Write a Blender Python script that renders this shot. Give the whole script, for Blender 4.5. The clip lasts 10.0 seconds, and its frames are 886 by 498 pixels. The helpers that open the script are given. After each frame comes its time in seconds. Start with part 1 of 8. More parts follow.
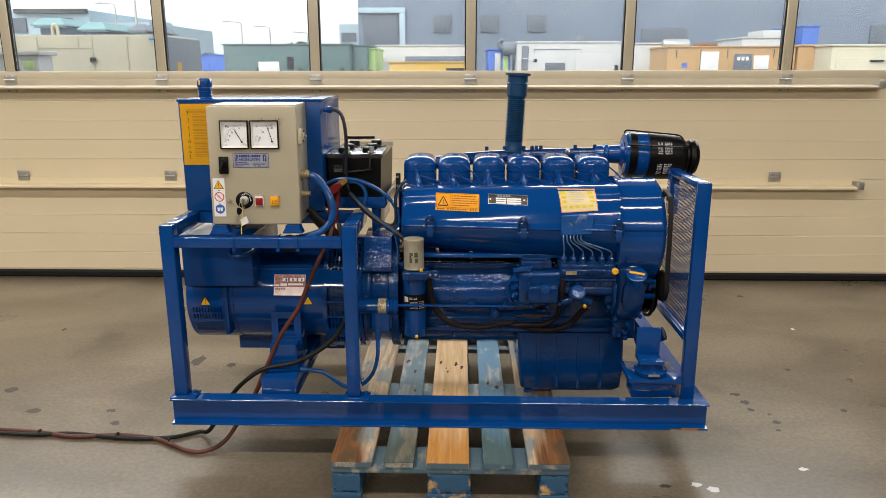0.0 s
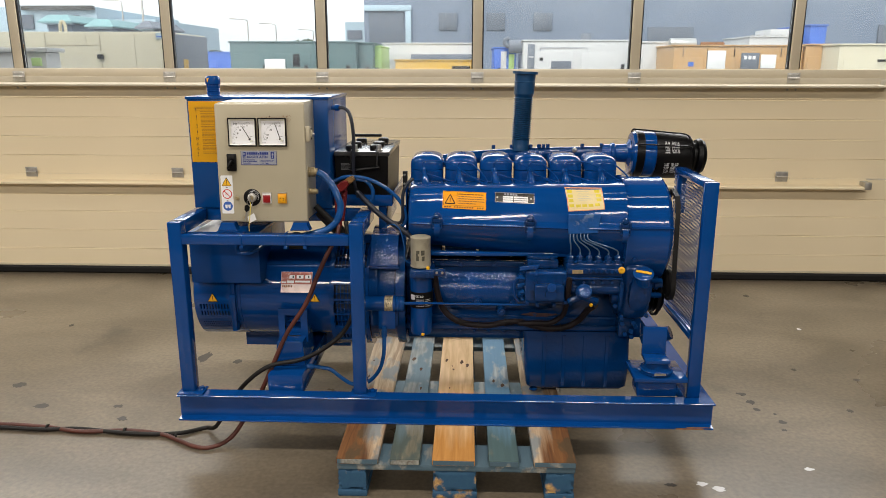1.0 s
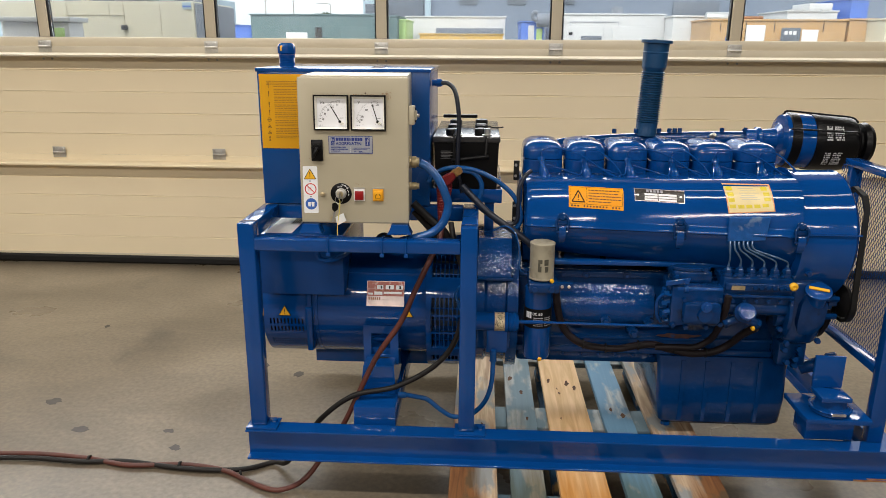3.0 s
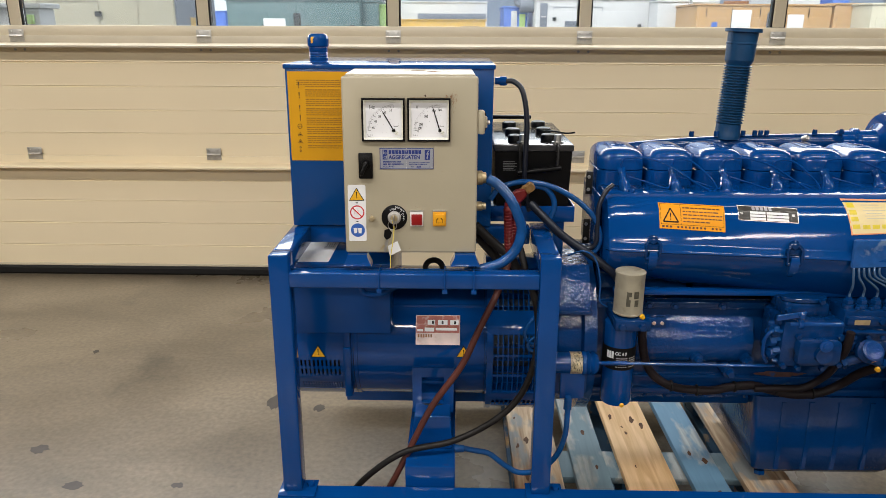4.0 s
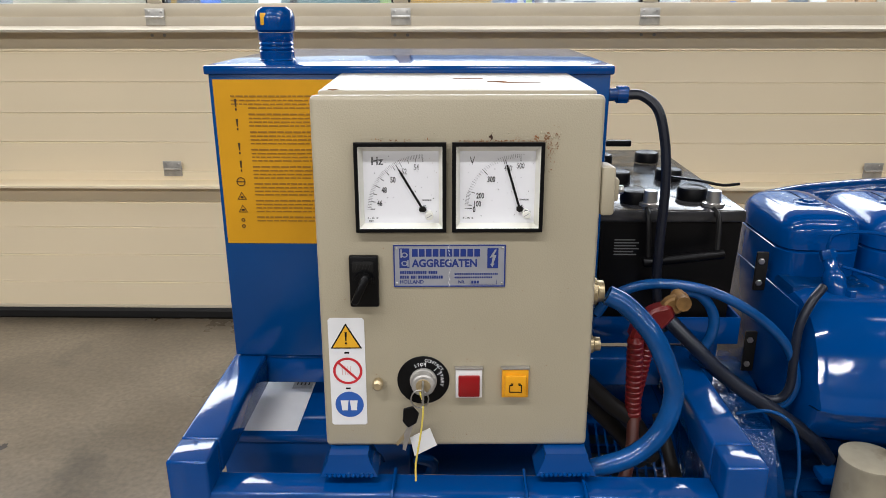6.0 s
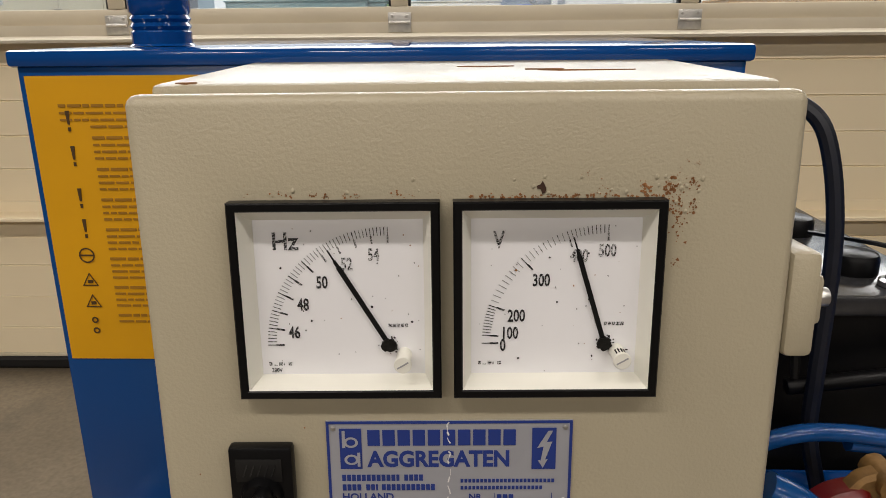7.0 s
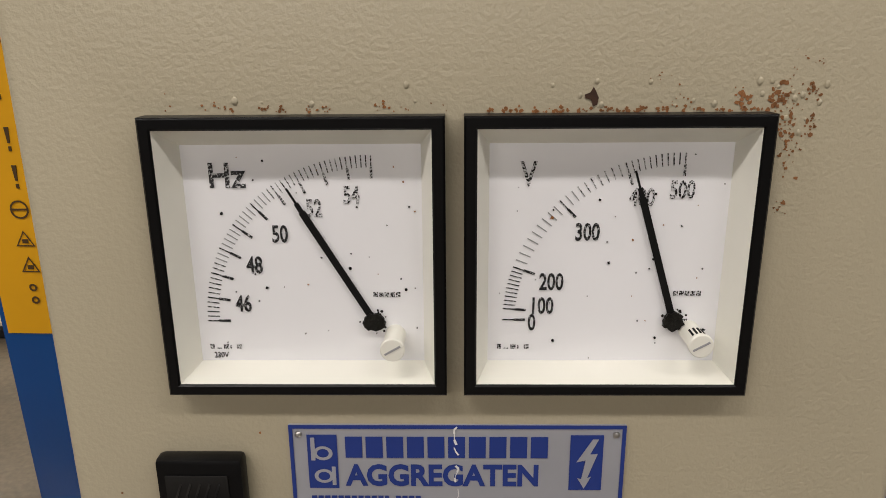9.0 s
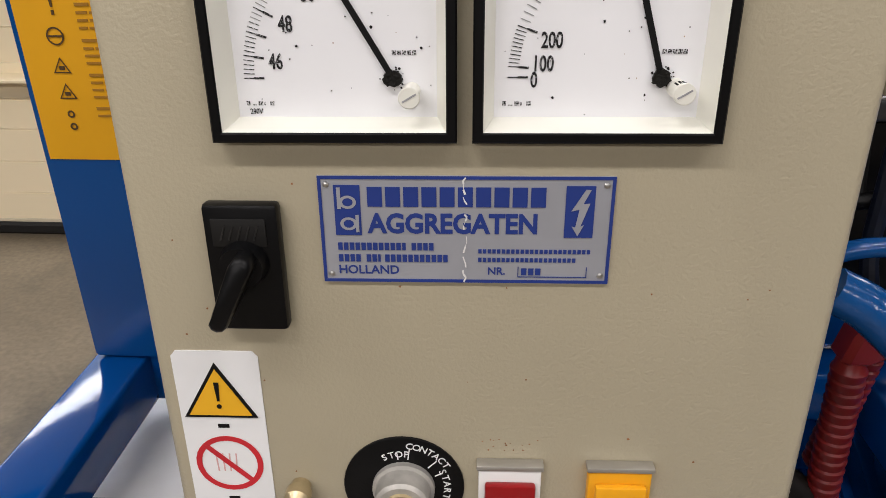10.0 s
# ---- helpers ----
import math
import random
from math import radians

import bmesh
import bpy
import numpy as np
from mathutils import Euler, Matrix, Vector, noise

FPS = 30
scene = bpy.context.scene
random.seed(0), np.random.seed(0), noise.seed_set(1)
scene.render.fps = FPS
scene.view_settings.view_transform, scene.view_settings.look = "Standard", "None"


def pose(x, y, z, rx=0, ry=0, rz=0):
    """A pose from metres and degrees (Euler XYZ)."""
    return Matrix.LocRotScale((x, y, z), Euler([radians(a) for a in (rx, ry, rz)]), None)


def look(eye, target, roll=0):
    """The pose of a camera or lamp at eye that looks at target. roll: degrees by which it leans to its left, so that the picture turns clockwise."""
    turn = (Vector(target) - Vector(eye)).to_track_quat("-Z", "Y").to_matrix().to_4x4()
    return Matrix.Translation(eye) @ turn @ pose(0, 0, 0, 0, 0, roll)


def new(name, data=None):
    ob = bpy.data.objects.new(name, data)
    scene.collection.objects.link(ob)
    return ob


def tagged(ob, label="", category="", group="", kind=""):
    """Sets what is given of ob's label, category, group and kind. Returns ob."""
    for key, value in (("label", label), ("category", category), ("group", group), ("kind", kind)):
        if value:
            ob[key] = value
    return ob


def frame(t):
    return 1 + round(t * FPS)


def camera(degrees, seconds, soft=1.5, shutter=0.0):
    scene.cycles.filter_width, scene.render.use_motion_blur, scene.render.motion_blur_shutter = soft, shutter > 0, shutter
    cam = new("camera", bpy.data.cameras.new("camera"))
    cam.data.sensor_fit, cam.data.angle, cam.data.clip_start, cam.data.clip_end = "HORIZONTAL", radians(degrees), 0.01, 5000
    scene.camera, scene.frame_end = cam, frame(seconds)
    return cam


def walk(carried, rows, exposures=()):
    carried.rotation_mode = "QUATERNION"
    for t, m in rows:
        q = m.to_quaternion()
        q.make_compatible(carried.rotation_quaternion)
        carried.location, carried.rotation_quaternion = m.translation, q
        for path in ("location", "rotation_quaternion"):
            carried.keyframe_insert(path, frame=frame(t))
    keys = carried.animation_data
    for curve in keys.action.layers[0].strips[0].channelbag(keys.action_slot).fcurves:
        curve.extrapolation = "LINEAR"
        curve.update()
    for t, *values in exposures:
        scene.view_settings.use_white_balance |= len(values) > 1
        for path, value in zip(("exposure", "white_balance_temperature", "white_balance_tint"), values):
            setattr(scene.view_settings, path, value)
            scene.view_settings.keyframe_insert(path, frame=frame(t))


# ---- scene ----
cam = camera(63.0, 10.0, soft=0.6)
PATH = [
    (0, (0.048, 0.07, 1.411), (-0.004, 2.01, 0.926), -0.1),
    (0.5, (0.047, 0.067, 1.412), (-0.009, 2.007, 0.928), -0.0),
    (1, (0.041, 0.065, 1.412), (-0.024, 2.003, 0.922), 0.1),
    (1.5, (-0.015, 0.072, 1.411), (-0.097, 2.007, 0.911), 0.3),
    (2, (-0.121, 0.128, 1.397), (-0.222, 2.057, 0.878), 0.4),
    (2.2, (-0.16, 0.189, 1.39), (-0.267, 2.116, 0.865), 0.4),
    (3.3, (-0.407, 0.681, 1.383), (-0.5, 2.598, 0.819), 0.3),
    (3.5, (-0.483, 0.77, 1.393), (-0.556, 2.685, 0.821), 0.3),
    (4, (-0.561, 0.895, 1.393), (-0.599, 2.807, 0.806), 0.2),
    (4.5, (-0.574, 1.024, 1.377), (-0.593, 2.932, 0.776), 0.1),
    (5, (-0.572, 1.253, 1.385), (-0.591, 3.157, 0.773), -0.2),
    (5.5, (-0.602, 1.483, 1.373), (-0.646, 3.381, 0.744), -0.3),
    (6, (-0.668, 1.787, 1.373), (-0.71, 3.685, 0.742), -0.1),
    (6.2, (-0.675, 1.882, 1.361), (-0.718, 3.785, 0.746), -0.3),
    (7.3, (-0.6668, 2.2849, 1.3056), (-0.7389, 4.1980, 0.7270), -0.56),
    (7.5, (-0.6724, 2.3025, 1.3008), (-0.7430, 4.2157, 0.7223), -0.47),
    (8, (-0.6724, 2.3139, 1.2945), (-0.7516, 4.2247, 0.7091), -0.50),
    (8.5, (-0.6735, 2.3153, 1.2880), (-0.7508, 4.2226, 0.6911), -0.42),
    (9, (-0.6713, 2.3079, 1.2751), (-0.7589, 4.1968, 0.6237), -0.53),
    (9.5, (-0.6693, 2.2845, 1.2496), (-0.7714, 4.1369, 0.5024), -0.53),
    (10, (-0.6681, 2.2558, 1.2312), (-0.7898, 4.0525, 0.3609), -0.57),
]
walk(cam, [(t, look(eye, target, roll)) for t, eye, target, roll in PATH],
     exposures=[(0.0, 1.16, 6800, 10), (4.0, 1.22, 6550, 10), (5.0, 1.20, 5800, 10), (5.5, 1.20, 5800, 11), (6.2, 1.10, 6300, 11), (7.5, 0.64, 7000, 13), (8.5, 0.66, 7000, 13), (9.0, 0.86, 6650, 12), (9.5, 1.10, 6450, 12), (10.0, 1.14, 6400, 13)])

# ---- world, sun, lights ----
world = bpy.data.worlds.new("overcast_sky")
scene.world = world
world.use_nodes = True
wn = world.node_tree
sky = wn.nodes.new("ShaderNodeTexSky")
sky.sky_type, sky.sun_disc = "NISHITA", False
sky.sun_elevation, sky.sun_rotation, sky.dust_density = radians(42), radians(200), 4.0
hsv = wn.nodes.new("ShaderNodeHueSaturation")
hsv.inputs["Saturation"].default_value = 0.25
wn.links.new(sky.outputs[0], hsv.inputs["Color"])
veil = wn.nodes.new("ShaderNodeMix")
veil.data_type = "RGBA"
veil.inputs[0].default_value = 0.65
wn.links.new(hsv.outputs[0], veil.inputs[6])
veil.inputs[7].default_value = (3.8, 4.15, 4.5, 1)
wn.links.new(veil.outputs[2], wn.nodes["Background"].inputs["Color"])
wn.nodes["Background"].inputs["Strength"].default_value = 0.19

sun_data = bpy.data.lights.new("sun", "SUN")
sun_data.energy, sun_data.angle, sun_data.color = 0.5, radians(30), (1.0, 0.97, 0.92)
sun = new("sun", sun_data)
sun.matrix_world = look((0, 0, 30), (8, 20, 0))


def strip_light(x, y, z, length, width, watts, color=(1.0, 0.96, 0.92)):
    d = bpy.data.lights.new("ceiling_strip", "AREA")
    d.shape, d.size, d.size_y, d.energy, d.color = "RECTANGLE", length, width, watts, color
    o = new("ceiling_strip", d)
    o.matrix_world = look((x, y, z), (x, y + 0.001, 0))
    return o


for sy, watts, wide in ((2.2, 6, 0.16), (0.3, 44, 0.24), (-6.0, 92, 0.80)):
    for sx, share in ((-6.0, 1.3), (-2.2, 1.25), (1.6, 0.9), (5.4, 0.75)):
        strip_light(sx, sy, 4.9, 2.4, wide, watts * share)

# daylight entering by the window row of the overhead door
daylight = bpy.data.lights.new("window_daylight", "AREA")
daylight.shape, daylight.size, daylight.size_y, daylight.energy, daylight.color = "RECTANGLE", 8.0, 0.48, 60, (0.94, 0.97, 1.0)
new("window_daylight", daylight).matrix_world = look((-0.9, 4.84, 2.2), (-0.9, 3.84, 1.6))

# ---- materials ----


def mat(name, color, rough=0.5, metal=0.0, vary=0.12, scale=8.0, bump=0.0, bump_scale=60.0, coat=0.0, spots=None, spot_amount=0.0, spot_scale=3.0, spec=0.5, rough_vary=0.0):
    """Principled paint with broad and fine variation, optional stains and relief."""
    m = bpy.data.materials.new(name)
    m.use_nodes = True
    nt = m.node_tree
    b = nt.nodes["Principled BSDF"]
    b.inputs["Roughness"].default_value, b.inputs["Metallic"].default_value = rough, metal
    b.inputs["Coat Weight"].default_value = coat
    b.inputs["Coat Roughness"].default_value = 0.08
    b.inputs["Specular IOR Level"].default_value = spec
    tc = nt.nodes.new("ShaderNodeTexCoord")
    big = nt.nodes.new("ShaderNodeTexNoise")
    big.inputs["Scale"].default_value, big.inputs["Detail"].default_value = scale, 6.0
    nt.links.new(tc.outputs["Object"], big.inputs["Vector"])
    ramp = nt.nodes.new("ShaderNodeMapRange")
    ramp.inputs[1].default_value, ramp.inputs[2].default_value = 0.25, 0.75
    ramp.inputs[3].default_value, ramp.inputs[4].default_value = 1.0 - vary, 1.0 + vary
    nt.links.new(big.outputs[0], ramp.inputs[0])
    mul = nt.nodes.new("ShaderNodeMix")
    mul.data_type, mul.blend_type = "RGBA", "MULTIPLY"
    mul.inputs[0].default_value = 1.0
    mul.inputs[6].default_value = (*color, 1)
    nt.links.new(ramp.outputs[0], mul.inputs[7])
    out = mul.outputs[2]
    if spots:
        sn = nt.nodes.new("ShaderNodeTexNoise")
        sn.inputs["Scale"].default_value, sn.inputs["Detail"].default_value = spot_scale, 8.0
        nt.links.new(tc.outputs["Object"], sn.inputs["Vector"])
        sr = nt.nodes.new("ShaderNodeMapRange")
        sr.inputs[1].default_value, sr.inputs[2].default_value = 0.62 - spot_amount, 0.72 - spot_amount
        nt.links.new(sn.outputs[0], sr.inputs[0])
        mx = nt.nodes.new("ShaderNodeMix")
        mx.data_type = "RGBA"
        nt.links.new(sr.outputs[0], mx.inputs[0])
        nt.links.new(out, mx.inputs[6])
        mx.inputs[7].default_value = (*spots, 1)
        out = mx.outputs[2]
    nt.links.new(out, b.inputs["Base Color"])
    if rough_vary:
        rr = nt.nodes.new("ShaderNodeMapRange")
        rr.inputs[1].default_value, rr.inputs[2].default_value = 0.3, 0.7
        rr.inputs[3].default_value, rr.inputs[4].default_value = max(0.02, rough - rough_vary), rough + rough_vary
        nt.links.new(big.outputs[0], rr.inputs[0])
        nt.links.new(rr.outputs[0], b.inputs["Roughness"])
    if bump:
        bn = nt.nodes.new("ShaderNodeTexNoise")
        bn.inputs["Scale"].default_value, bn.inputs["Detail"].default_value = bump_scale, 3.0
        nt.links.new(tc.outputs["Object"], bn.inputs["Vector"])
        bp = nt.nodes.new("ShaderNodeBump")
        bp.inputs["Strength"].default_value, bp.inputs["Distance"].default_value = bump, 0.002
        nt.links.new(bn.outputs[0], bp.inputs["Height"])
        nt.links.new(bp.outputs[0], b.inputs["Normal"])
    return m


BLUE = mat("blue_gloss_paint", (0.001, 0.051, 0.222), 0.08, spec=0.5, vary=0.12, scale=5, bump=0.30, bump_scale=16, rough_vary=0.03)
# the same blue, set darker so its colour carries shade among the engine's recesses
BLUE_CAST = mat("blue_painted_casting", (0.001, 0.031, 0.125), 0.07, spec=0.5, vary=0.18, scale=14, bump=0.6, bump_scale=80, rough_vary=0.07)
BLUE_DARK = mat("blue_dull_paint", (0.001, 0.042, 0.18), 0.2, spec=0.28, vary=0.12, scale=6, bump=0.1)
TANK_BLUE = mat("blue_tank_paint", (0.001, 0.054, 0.215), 0.24, spec=0.40, vary=0.08, scale=5, bump=0.12, bump_scale=16, rough_vary=0.05)
TEAL = mat("faded_blue_bellows", (0.004, 0.05, 0.13), 0.38, vary=0.2, scale=12, bump=0.2)
IVORY = mat("ivory_door_skin", (0.82, 0.695, 0.475), 0.42, vary=0.035, scale=1.2, bump=0.12, bump_scale=220)
PROFILE = mat("ivory_aluminium_profile", (0.585, 0.51, 0.375), 0.38, vary=0.05, scale=3, bump=0.05)
RAIL = mat("dull_grey_beige_rail", (0.50, 0.44, 0.335), 0.4, 0.1, vary=0.1, scale=4, bump=0.05)
ZINC = mat("galvanised_steel", (0.48, 0.46, 0.42), 0.42, 0.75, vary=0.2, scale=30)
RUBBER = mat("black_rubber", (0.007, 0.0065, 0.006), 0.6, spec=0.3, vary=0.25, scale=20, bump=0.2)
BLACK = mat("black_plastic", (0.003, 0.003, 0.0034), 0.36, spec=0.20, vary=0.15, scale=20, bump=0.1, bump_scale=200)
PLASTER = mat("plain_wall_paint", (0.05, 0.047, 0.043), 0.8, vary=0.05, scale=1.5, bump=0.2)
CEILING = mat("dim_roof_sheeting", (0.045, 0.044, 0.041), 0.8, vary=0.1, scale=0.8)
CABINET = mat("pebble_grey_enamel", (0.435, 0.385, 0.275), 0.33, vary=0.07, scale=5, bump=0.20, bump_scale=540, spec=0.34)
WHITE = mat("white_plastic", (0.78, 0.77, 0.75), 0.45, vary=0.03, scale=20)
PAPER = mat("white_sticker", (0.80, 0.80, 0.80), 0.4, vary=0.04, scale=30)
YELLOW = mat("yellow_sticker", (0.80, 0.42, 0.015), 0.45, vary=0.06, scale=12)
ORANGE = mat("orange_sticker", (0.84, 0.33, 0.006), 0.5, spec=0.25, vary=0.06, scale=12)
INK = mat("black_ink", (0.004, 0.004, 0.004), 0.6, spec=0.2, vary=0.1, scale=30)
REDM = mat("red_plastic", (0.15, 0.007, 0.007), 0.35, vary=0.12, scale=25)
SILVER = mat("bare_metal", (0.55, 0.54, 0.52), 0.3, 0.9, vary=0.15, scale=40)
BRASS = mat("brass", (0.52, 0.42, 0.25), 0.38, 0.7, vary=0.25, scale=60)
FILTER_GREY = mat("grey_filter_can", (0.36, 0.325, 0.24), 0.45, vary=0.22, scale=22, spots=(0.20, 0.17, 0.11), spot_amount=0.05, spot_scale=16, bump=0.2)
RUST = mat("rusty_flakes", (0.25, 0.105, 0.035), 0.85, vary=0.4, scale=60, bump=0.5)
CABLE_BLK = mat("black_cable_sheath", (0.009, 0.0075, 0.0065), 0.5, spec=0.3, vary=0.35, scale=14, bump=0.15)
CABLE_RED = mat("red_cable_sheath", (0.085, 0.022, 0.014), 0.5, vary=0.4, scale=10, bump=0.15)
CABLE_BLUE = mat("blue_painted_hose", (0.005, 0.066, 0.23), 0.14, vary=0.3, scale=20, bump=0.5, bump_scale=90, rough_vary=0.06)
BLUE_INK = mat("blue_ink", (0.012, 0.035, 0.21), 0.45, vary=0.08, scale=30)
PLATE = mat("brushed_nameplate", (0.40, 0.41, 0.45), 0.32, 0.35, vary=0.08, scale=30)


def concrete():
    m = mat("polished_concrete", (0.156, 0.126, 0.088), 0.32, vary=0.22, scale=1.1, bump=0.22, bump_scale=70, spots=(0.105, 0.087, 0.063), spot_amount=0.0, spot_scale=2.3, rough_vary=0.10)
    nt = m.node_tree
    b = nt.nodes["Principled BSDF"]
    base = b.inputs["Base Color"].links[0].from_socket
    tc = nt.nodes["Texture Coordinate"]
    fine = nt.nodes.new("ShaderNodeTexNoise")
    fine.inputs["Scale"].default_value, fine.inputs["Detail"].default_value = 55.0, 8.0
    nt.links.new(tc.outputs["Object"], fine.inputs["Vector"])
    fr = nt.nodes.new("ShaderNodeMapRange")
    fr.inputs[1].default_value, fr.inputs[2].default_value, fr.inputs[3].default_value, fr.inputs[4].default_value = 0.3, 0.7, 0.78, 1.18
    nt.links.new(fine.outputs[0], fr.inputs[0])
    mul = nt.nodes.new("ShaderNodeMix")
    mul.data_type, mul.blend_type = "RGBA", "MULTIPLY"
    mul.inputs[0].default_value = 1.0
    nt.links.new(base, mul.inputs[6])
    nt.links.new(fr.outputs[0], mul.inputs[7])
    mp = nt.nodes.new("ShaderNodeMapping")
    mp.inputs["Rotation"].default_value, mp.inputs["Scale"].default_value = (0, 0, 0.9), (1.0, 1.7, 1.0)
    nt.links.new(tc.outputs["Object"], mp.inputs["Vector"])
    sweep = nt.nodes.new("ShaderNodeTexNoise")
    sweep.inputs["Scale"].default_value, sweep.inputs["Detail"].default_value, sweep.inputs["Distortion"].default_value = 1.6, 9.0, 0.5
    nt.links.new(mp.outputs[0], sweep.inputs["Vector"])
    sr = nt.nodes.new("ShaderNodeMapRange")
    sr.inputs[1].default_value, sr.inputs[2].default_value, sr.inputs[3].default_value, sr.inputs[4].default_value = 0.34, 0.66, 0.74, 1.16
    nt.links.new(sweep.outputs[0], sr.inputs[0])
    mul2 = nt.nodes.new("ShaderNodeMix")
    mul2.data_type, mul2.blend_type = "RGBA", "MULTIPLY"
    mul2.inputs[0].default_value = 1.0
    nt.links.new(mul.outputs[2], mul2.inputs[6])
    nt.links.new(sr.outputs[0], mul2.inputs[7])
    nt.links.new(mul2.outputs[2], b.inputs["Base Color"])
    return m


CONCRETE = concrete()


def wood(name, a, c, paint=None, amount=0.0, grime_shade=None, outer=False):
    """Sawn board: grain along y, with a worn coat of paint."""
    m = bpy.data.materials.new(name)
    m.use_nodes = True
    nt = m.node_tree
    b = nt.nodes["Principled BSDF"]
    b.inputs["Roughness"].default_value = 0.72
    tc = nt.nodes.new("ShaderNodeTexCoord")
    info = nt.nodes.new("ShaderNodeObjectInfo")
    mp = nt.nodes.new("ShaderNodeMapping")
    mp.inputs["Scale"].default_value = (60, 4, 60)
    nt.links.new(tc.outputs["Object"], mp.inputs["Vector"])
    off = nt.nodes.new("ShaderNodeVectorMath")
    off.operation = "SCALE"
    off.inputs[0].default_value = (7, 3, 5)
    nt.links.new(info.outputs["Random"], off.inputs["Scale"])
    nt.links.new(off.outputs[0], mp.inputs["Location"])
    n = nt.nodes.new("ShaderNodeTexNoise")
    n.inputs["Scale"].default_value, n.inputs["Detail"].default_value, n.inputs["Distortion"].default_value = 1.0, 6.0, 0.6
    nt.links.new(mp.outputs[0], n.inputs["Vector"])
    ramp = nt.nodes.new("ShaderNodeValToRGB")
    ramp.color_ramp.elements[0].position, ramp.color_ramp.elements[0].color = 0.3, (*c, 1)
    ramp.color_ramp.elements[1].position, ramp.color_ramp.elements[1].color = 0.65, (*a, 1)
    nt.links.new(n.outputs[0], ramp.inputs[0])
    out = ramp.outputs[0]
    if paint:
        pn = nt.nodes.new("ShaderNodeTexNoise")
        pn.inputs["Scale"].default_value, pn.inputs["Detail"].default_value = 9.0, 9.0
        mp2 = nt.nodes.new("ShaderNodeMapping")
        mp2.inputs["Scale"].default_value = (1.5, 0.6, 1.5)
        nt.links.new(off.outputs[0], mp2.inputs["Location"])
        nt.links.new(tc.outputs["Object"], mp2.inputs["Vector"])
        nt.links.new(mp2.outputs[0], pn.inputs["Vector"])
        pr = nt.nodes.new("ShaderNodeMapRange")
        pr.inputs[1].default_value, pr.inputs[2].default_value = 0.62 - amount * 0.4, 0.70 - amount * 0.4
        nt.links.new(pn.outputs[0], pr.inputs[0])
        mx = nt.nodes.new("ShaderNodeMix")
        mx.data_type = "RGBA"
        nt.links.new(pr.outputs[0], mx.inputs[0])
        nt.links.new(out, mx.inputs[6])
        tint = nt.nodes.new("ShaderNodeMix")
        tint.data_type, tint.blend_type = "RGBA", "MULTIPLY"
        tint.inputs[0].default_value = 0.45
        tint.inputs[6].default_value = (*paint, 1)
        nt.links.new(ramp.outputs[0], tint.inputs[7])
        nt.links.new(tint.outputs[2], mx.inputs[7])
        out = mx.outputs[2]
    # streaks over the free end of the boards: oily grime, deepened to carry the machine's shade; outer boards soak it
    # up along their outer edge
    sp = nt.nodes.new("ShaderNodeSeparateXYZ")
    nt.links.new(tc.outputs["Object"], sp.inputs[0])
    gn = nt.nodes.new("ShaderNodeTexNoise")
    gn.inputs["Scale"].default_value, gn.inputs["Detail"].default_value = 0.45, 9.0
    nt.links.new(mp.outputs[0], gn.inputs["Vector"])
    ga = nt.nodes.new("ShaderNodeMath")
    ga.operation, ga.inputs[1].default_value = "MULTIPLY_ADD", 0.80 if outer else 0.55
    nt.links.new(gn.outputs[0], ga.inputs[0])
    nt.links.new(sp.outputs[1], ga.inputs[2])
    level = ga.outputs[0]
    if outer:
        side = nt.nodes.new("ShaderNodeMath")
        side.operation = "ABSOLUTE"
        nt.links.new(sp.outputs[0], side.inputs[0])
        lean = nt.nodes.new("ShaderNodeMath")
        lean.operation, lean.inputs[1].default_value, lean.inputs[2].default_value = "MULTIPLY_ADD", -4.5, 1.30
        nt.links.new(side.outputs[0], lean.inputs[0])
        both = nt.nodes.new("ShaderNodeMath")
        both.operation = "ADD"
        nt.links.new(level, both.inputs[0])
        nt.links.new(lean.outputs[0], both.inputs[1])
        level = both.outputs[0]
    gr = nt.nodes.new("ShaderNodeMapRange")
    gr.inputs[1].default_value, gr.inputs[2].default_value, gr.inputs[3].default_value, gr.inputs[4].default_value = -0.22, 0.02, 0.95 if grime_shade else 0.0, 0.0
    nt.links.new(level, gr.inputs[0])
    gm = nt.nodes.new("ShaderNodeMix")
    gm.data_type, gm.blend_type = "RGBA", "MULTIPLY"
    nt.links.new(gr.outputs[0], gm.inputs[0])
    nt.links.new(out, gm.inputs[6])
    gm.inputs[7].default_value = (*(grime_shade or (1, 1, 1)), 1)
    nt.links.new(gm.outputs[2], b.inputs["Base Color"])
    bp = nt.nodes.new("ShaderNodeBump")
    bp.inputs["Strength"].default_value, bp.inputs["Distance"].default_value = 0.5, 0.001
    nt.links.new(n.outputs[0], bp.inputs["Height"])
    nt.links.new(bp.outputs[0], b.inputs["Normal"])
    return m


WOOD_RAW = wood("fresh_sawn_pine", (0.72, 0.49, 0.27), (0.54, 0.33, 0.15), grime_shade=(0.74, 0.50, 0.20))
WOOD_FADED = wood("faded_blue_board", (0.42, 0.46, 0.46), (0.20, 0.24, 0.26), (0.17, 0.34, 0.50), 0.62, (0.50, 0.42, 0.28))
WOOD_WORN = wood("worn_brown_board", (0.56, 0.43, 0.29), (0.26, 0.16, 0.09), (0.31, 0.35, 0.37), 0.30, (0.34, 0.165, 0.042), outer=True)
WOOD_GREY = wood("weathered_blue_grey_board", (0.36, 0.38, 0.37), (0.17, 0.185, 0.18), (0.20, 0.30, 0.36), 0.45, (0.46, 0.39, 0.27))
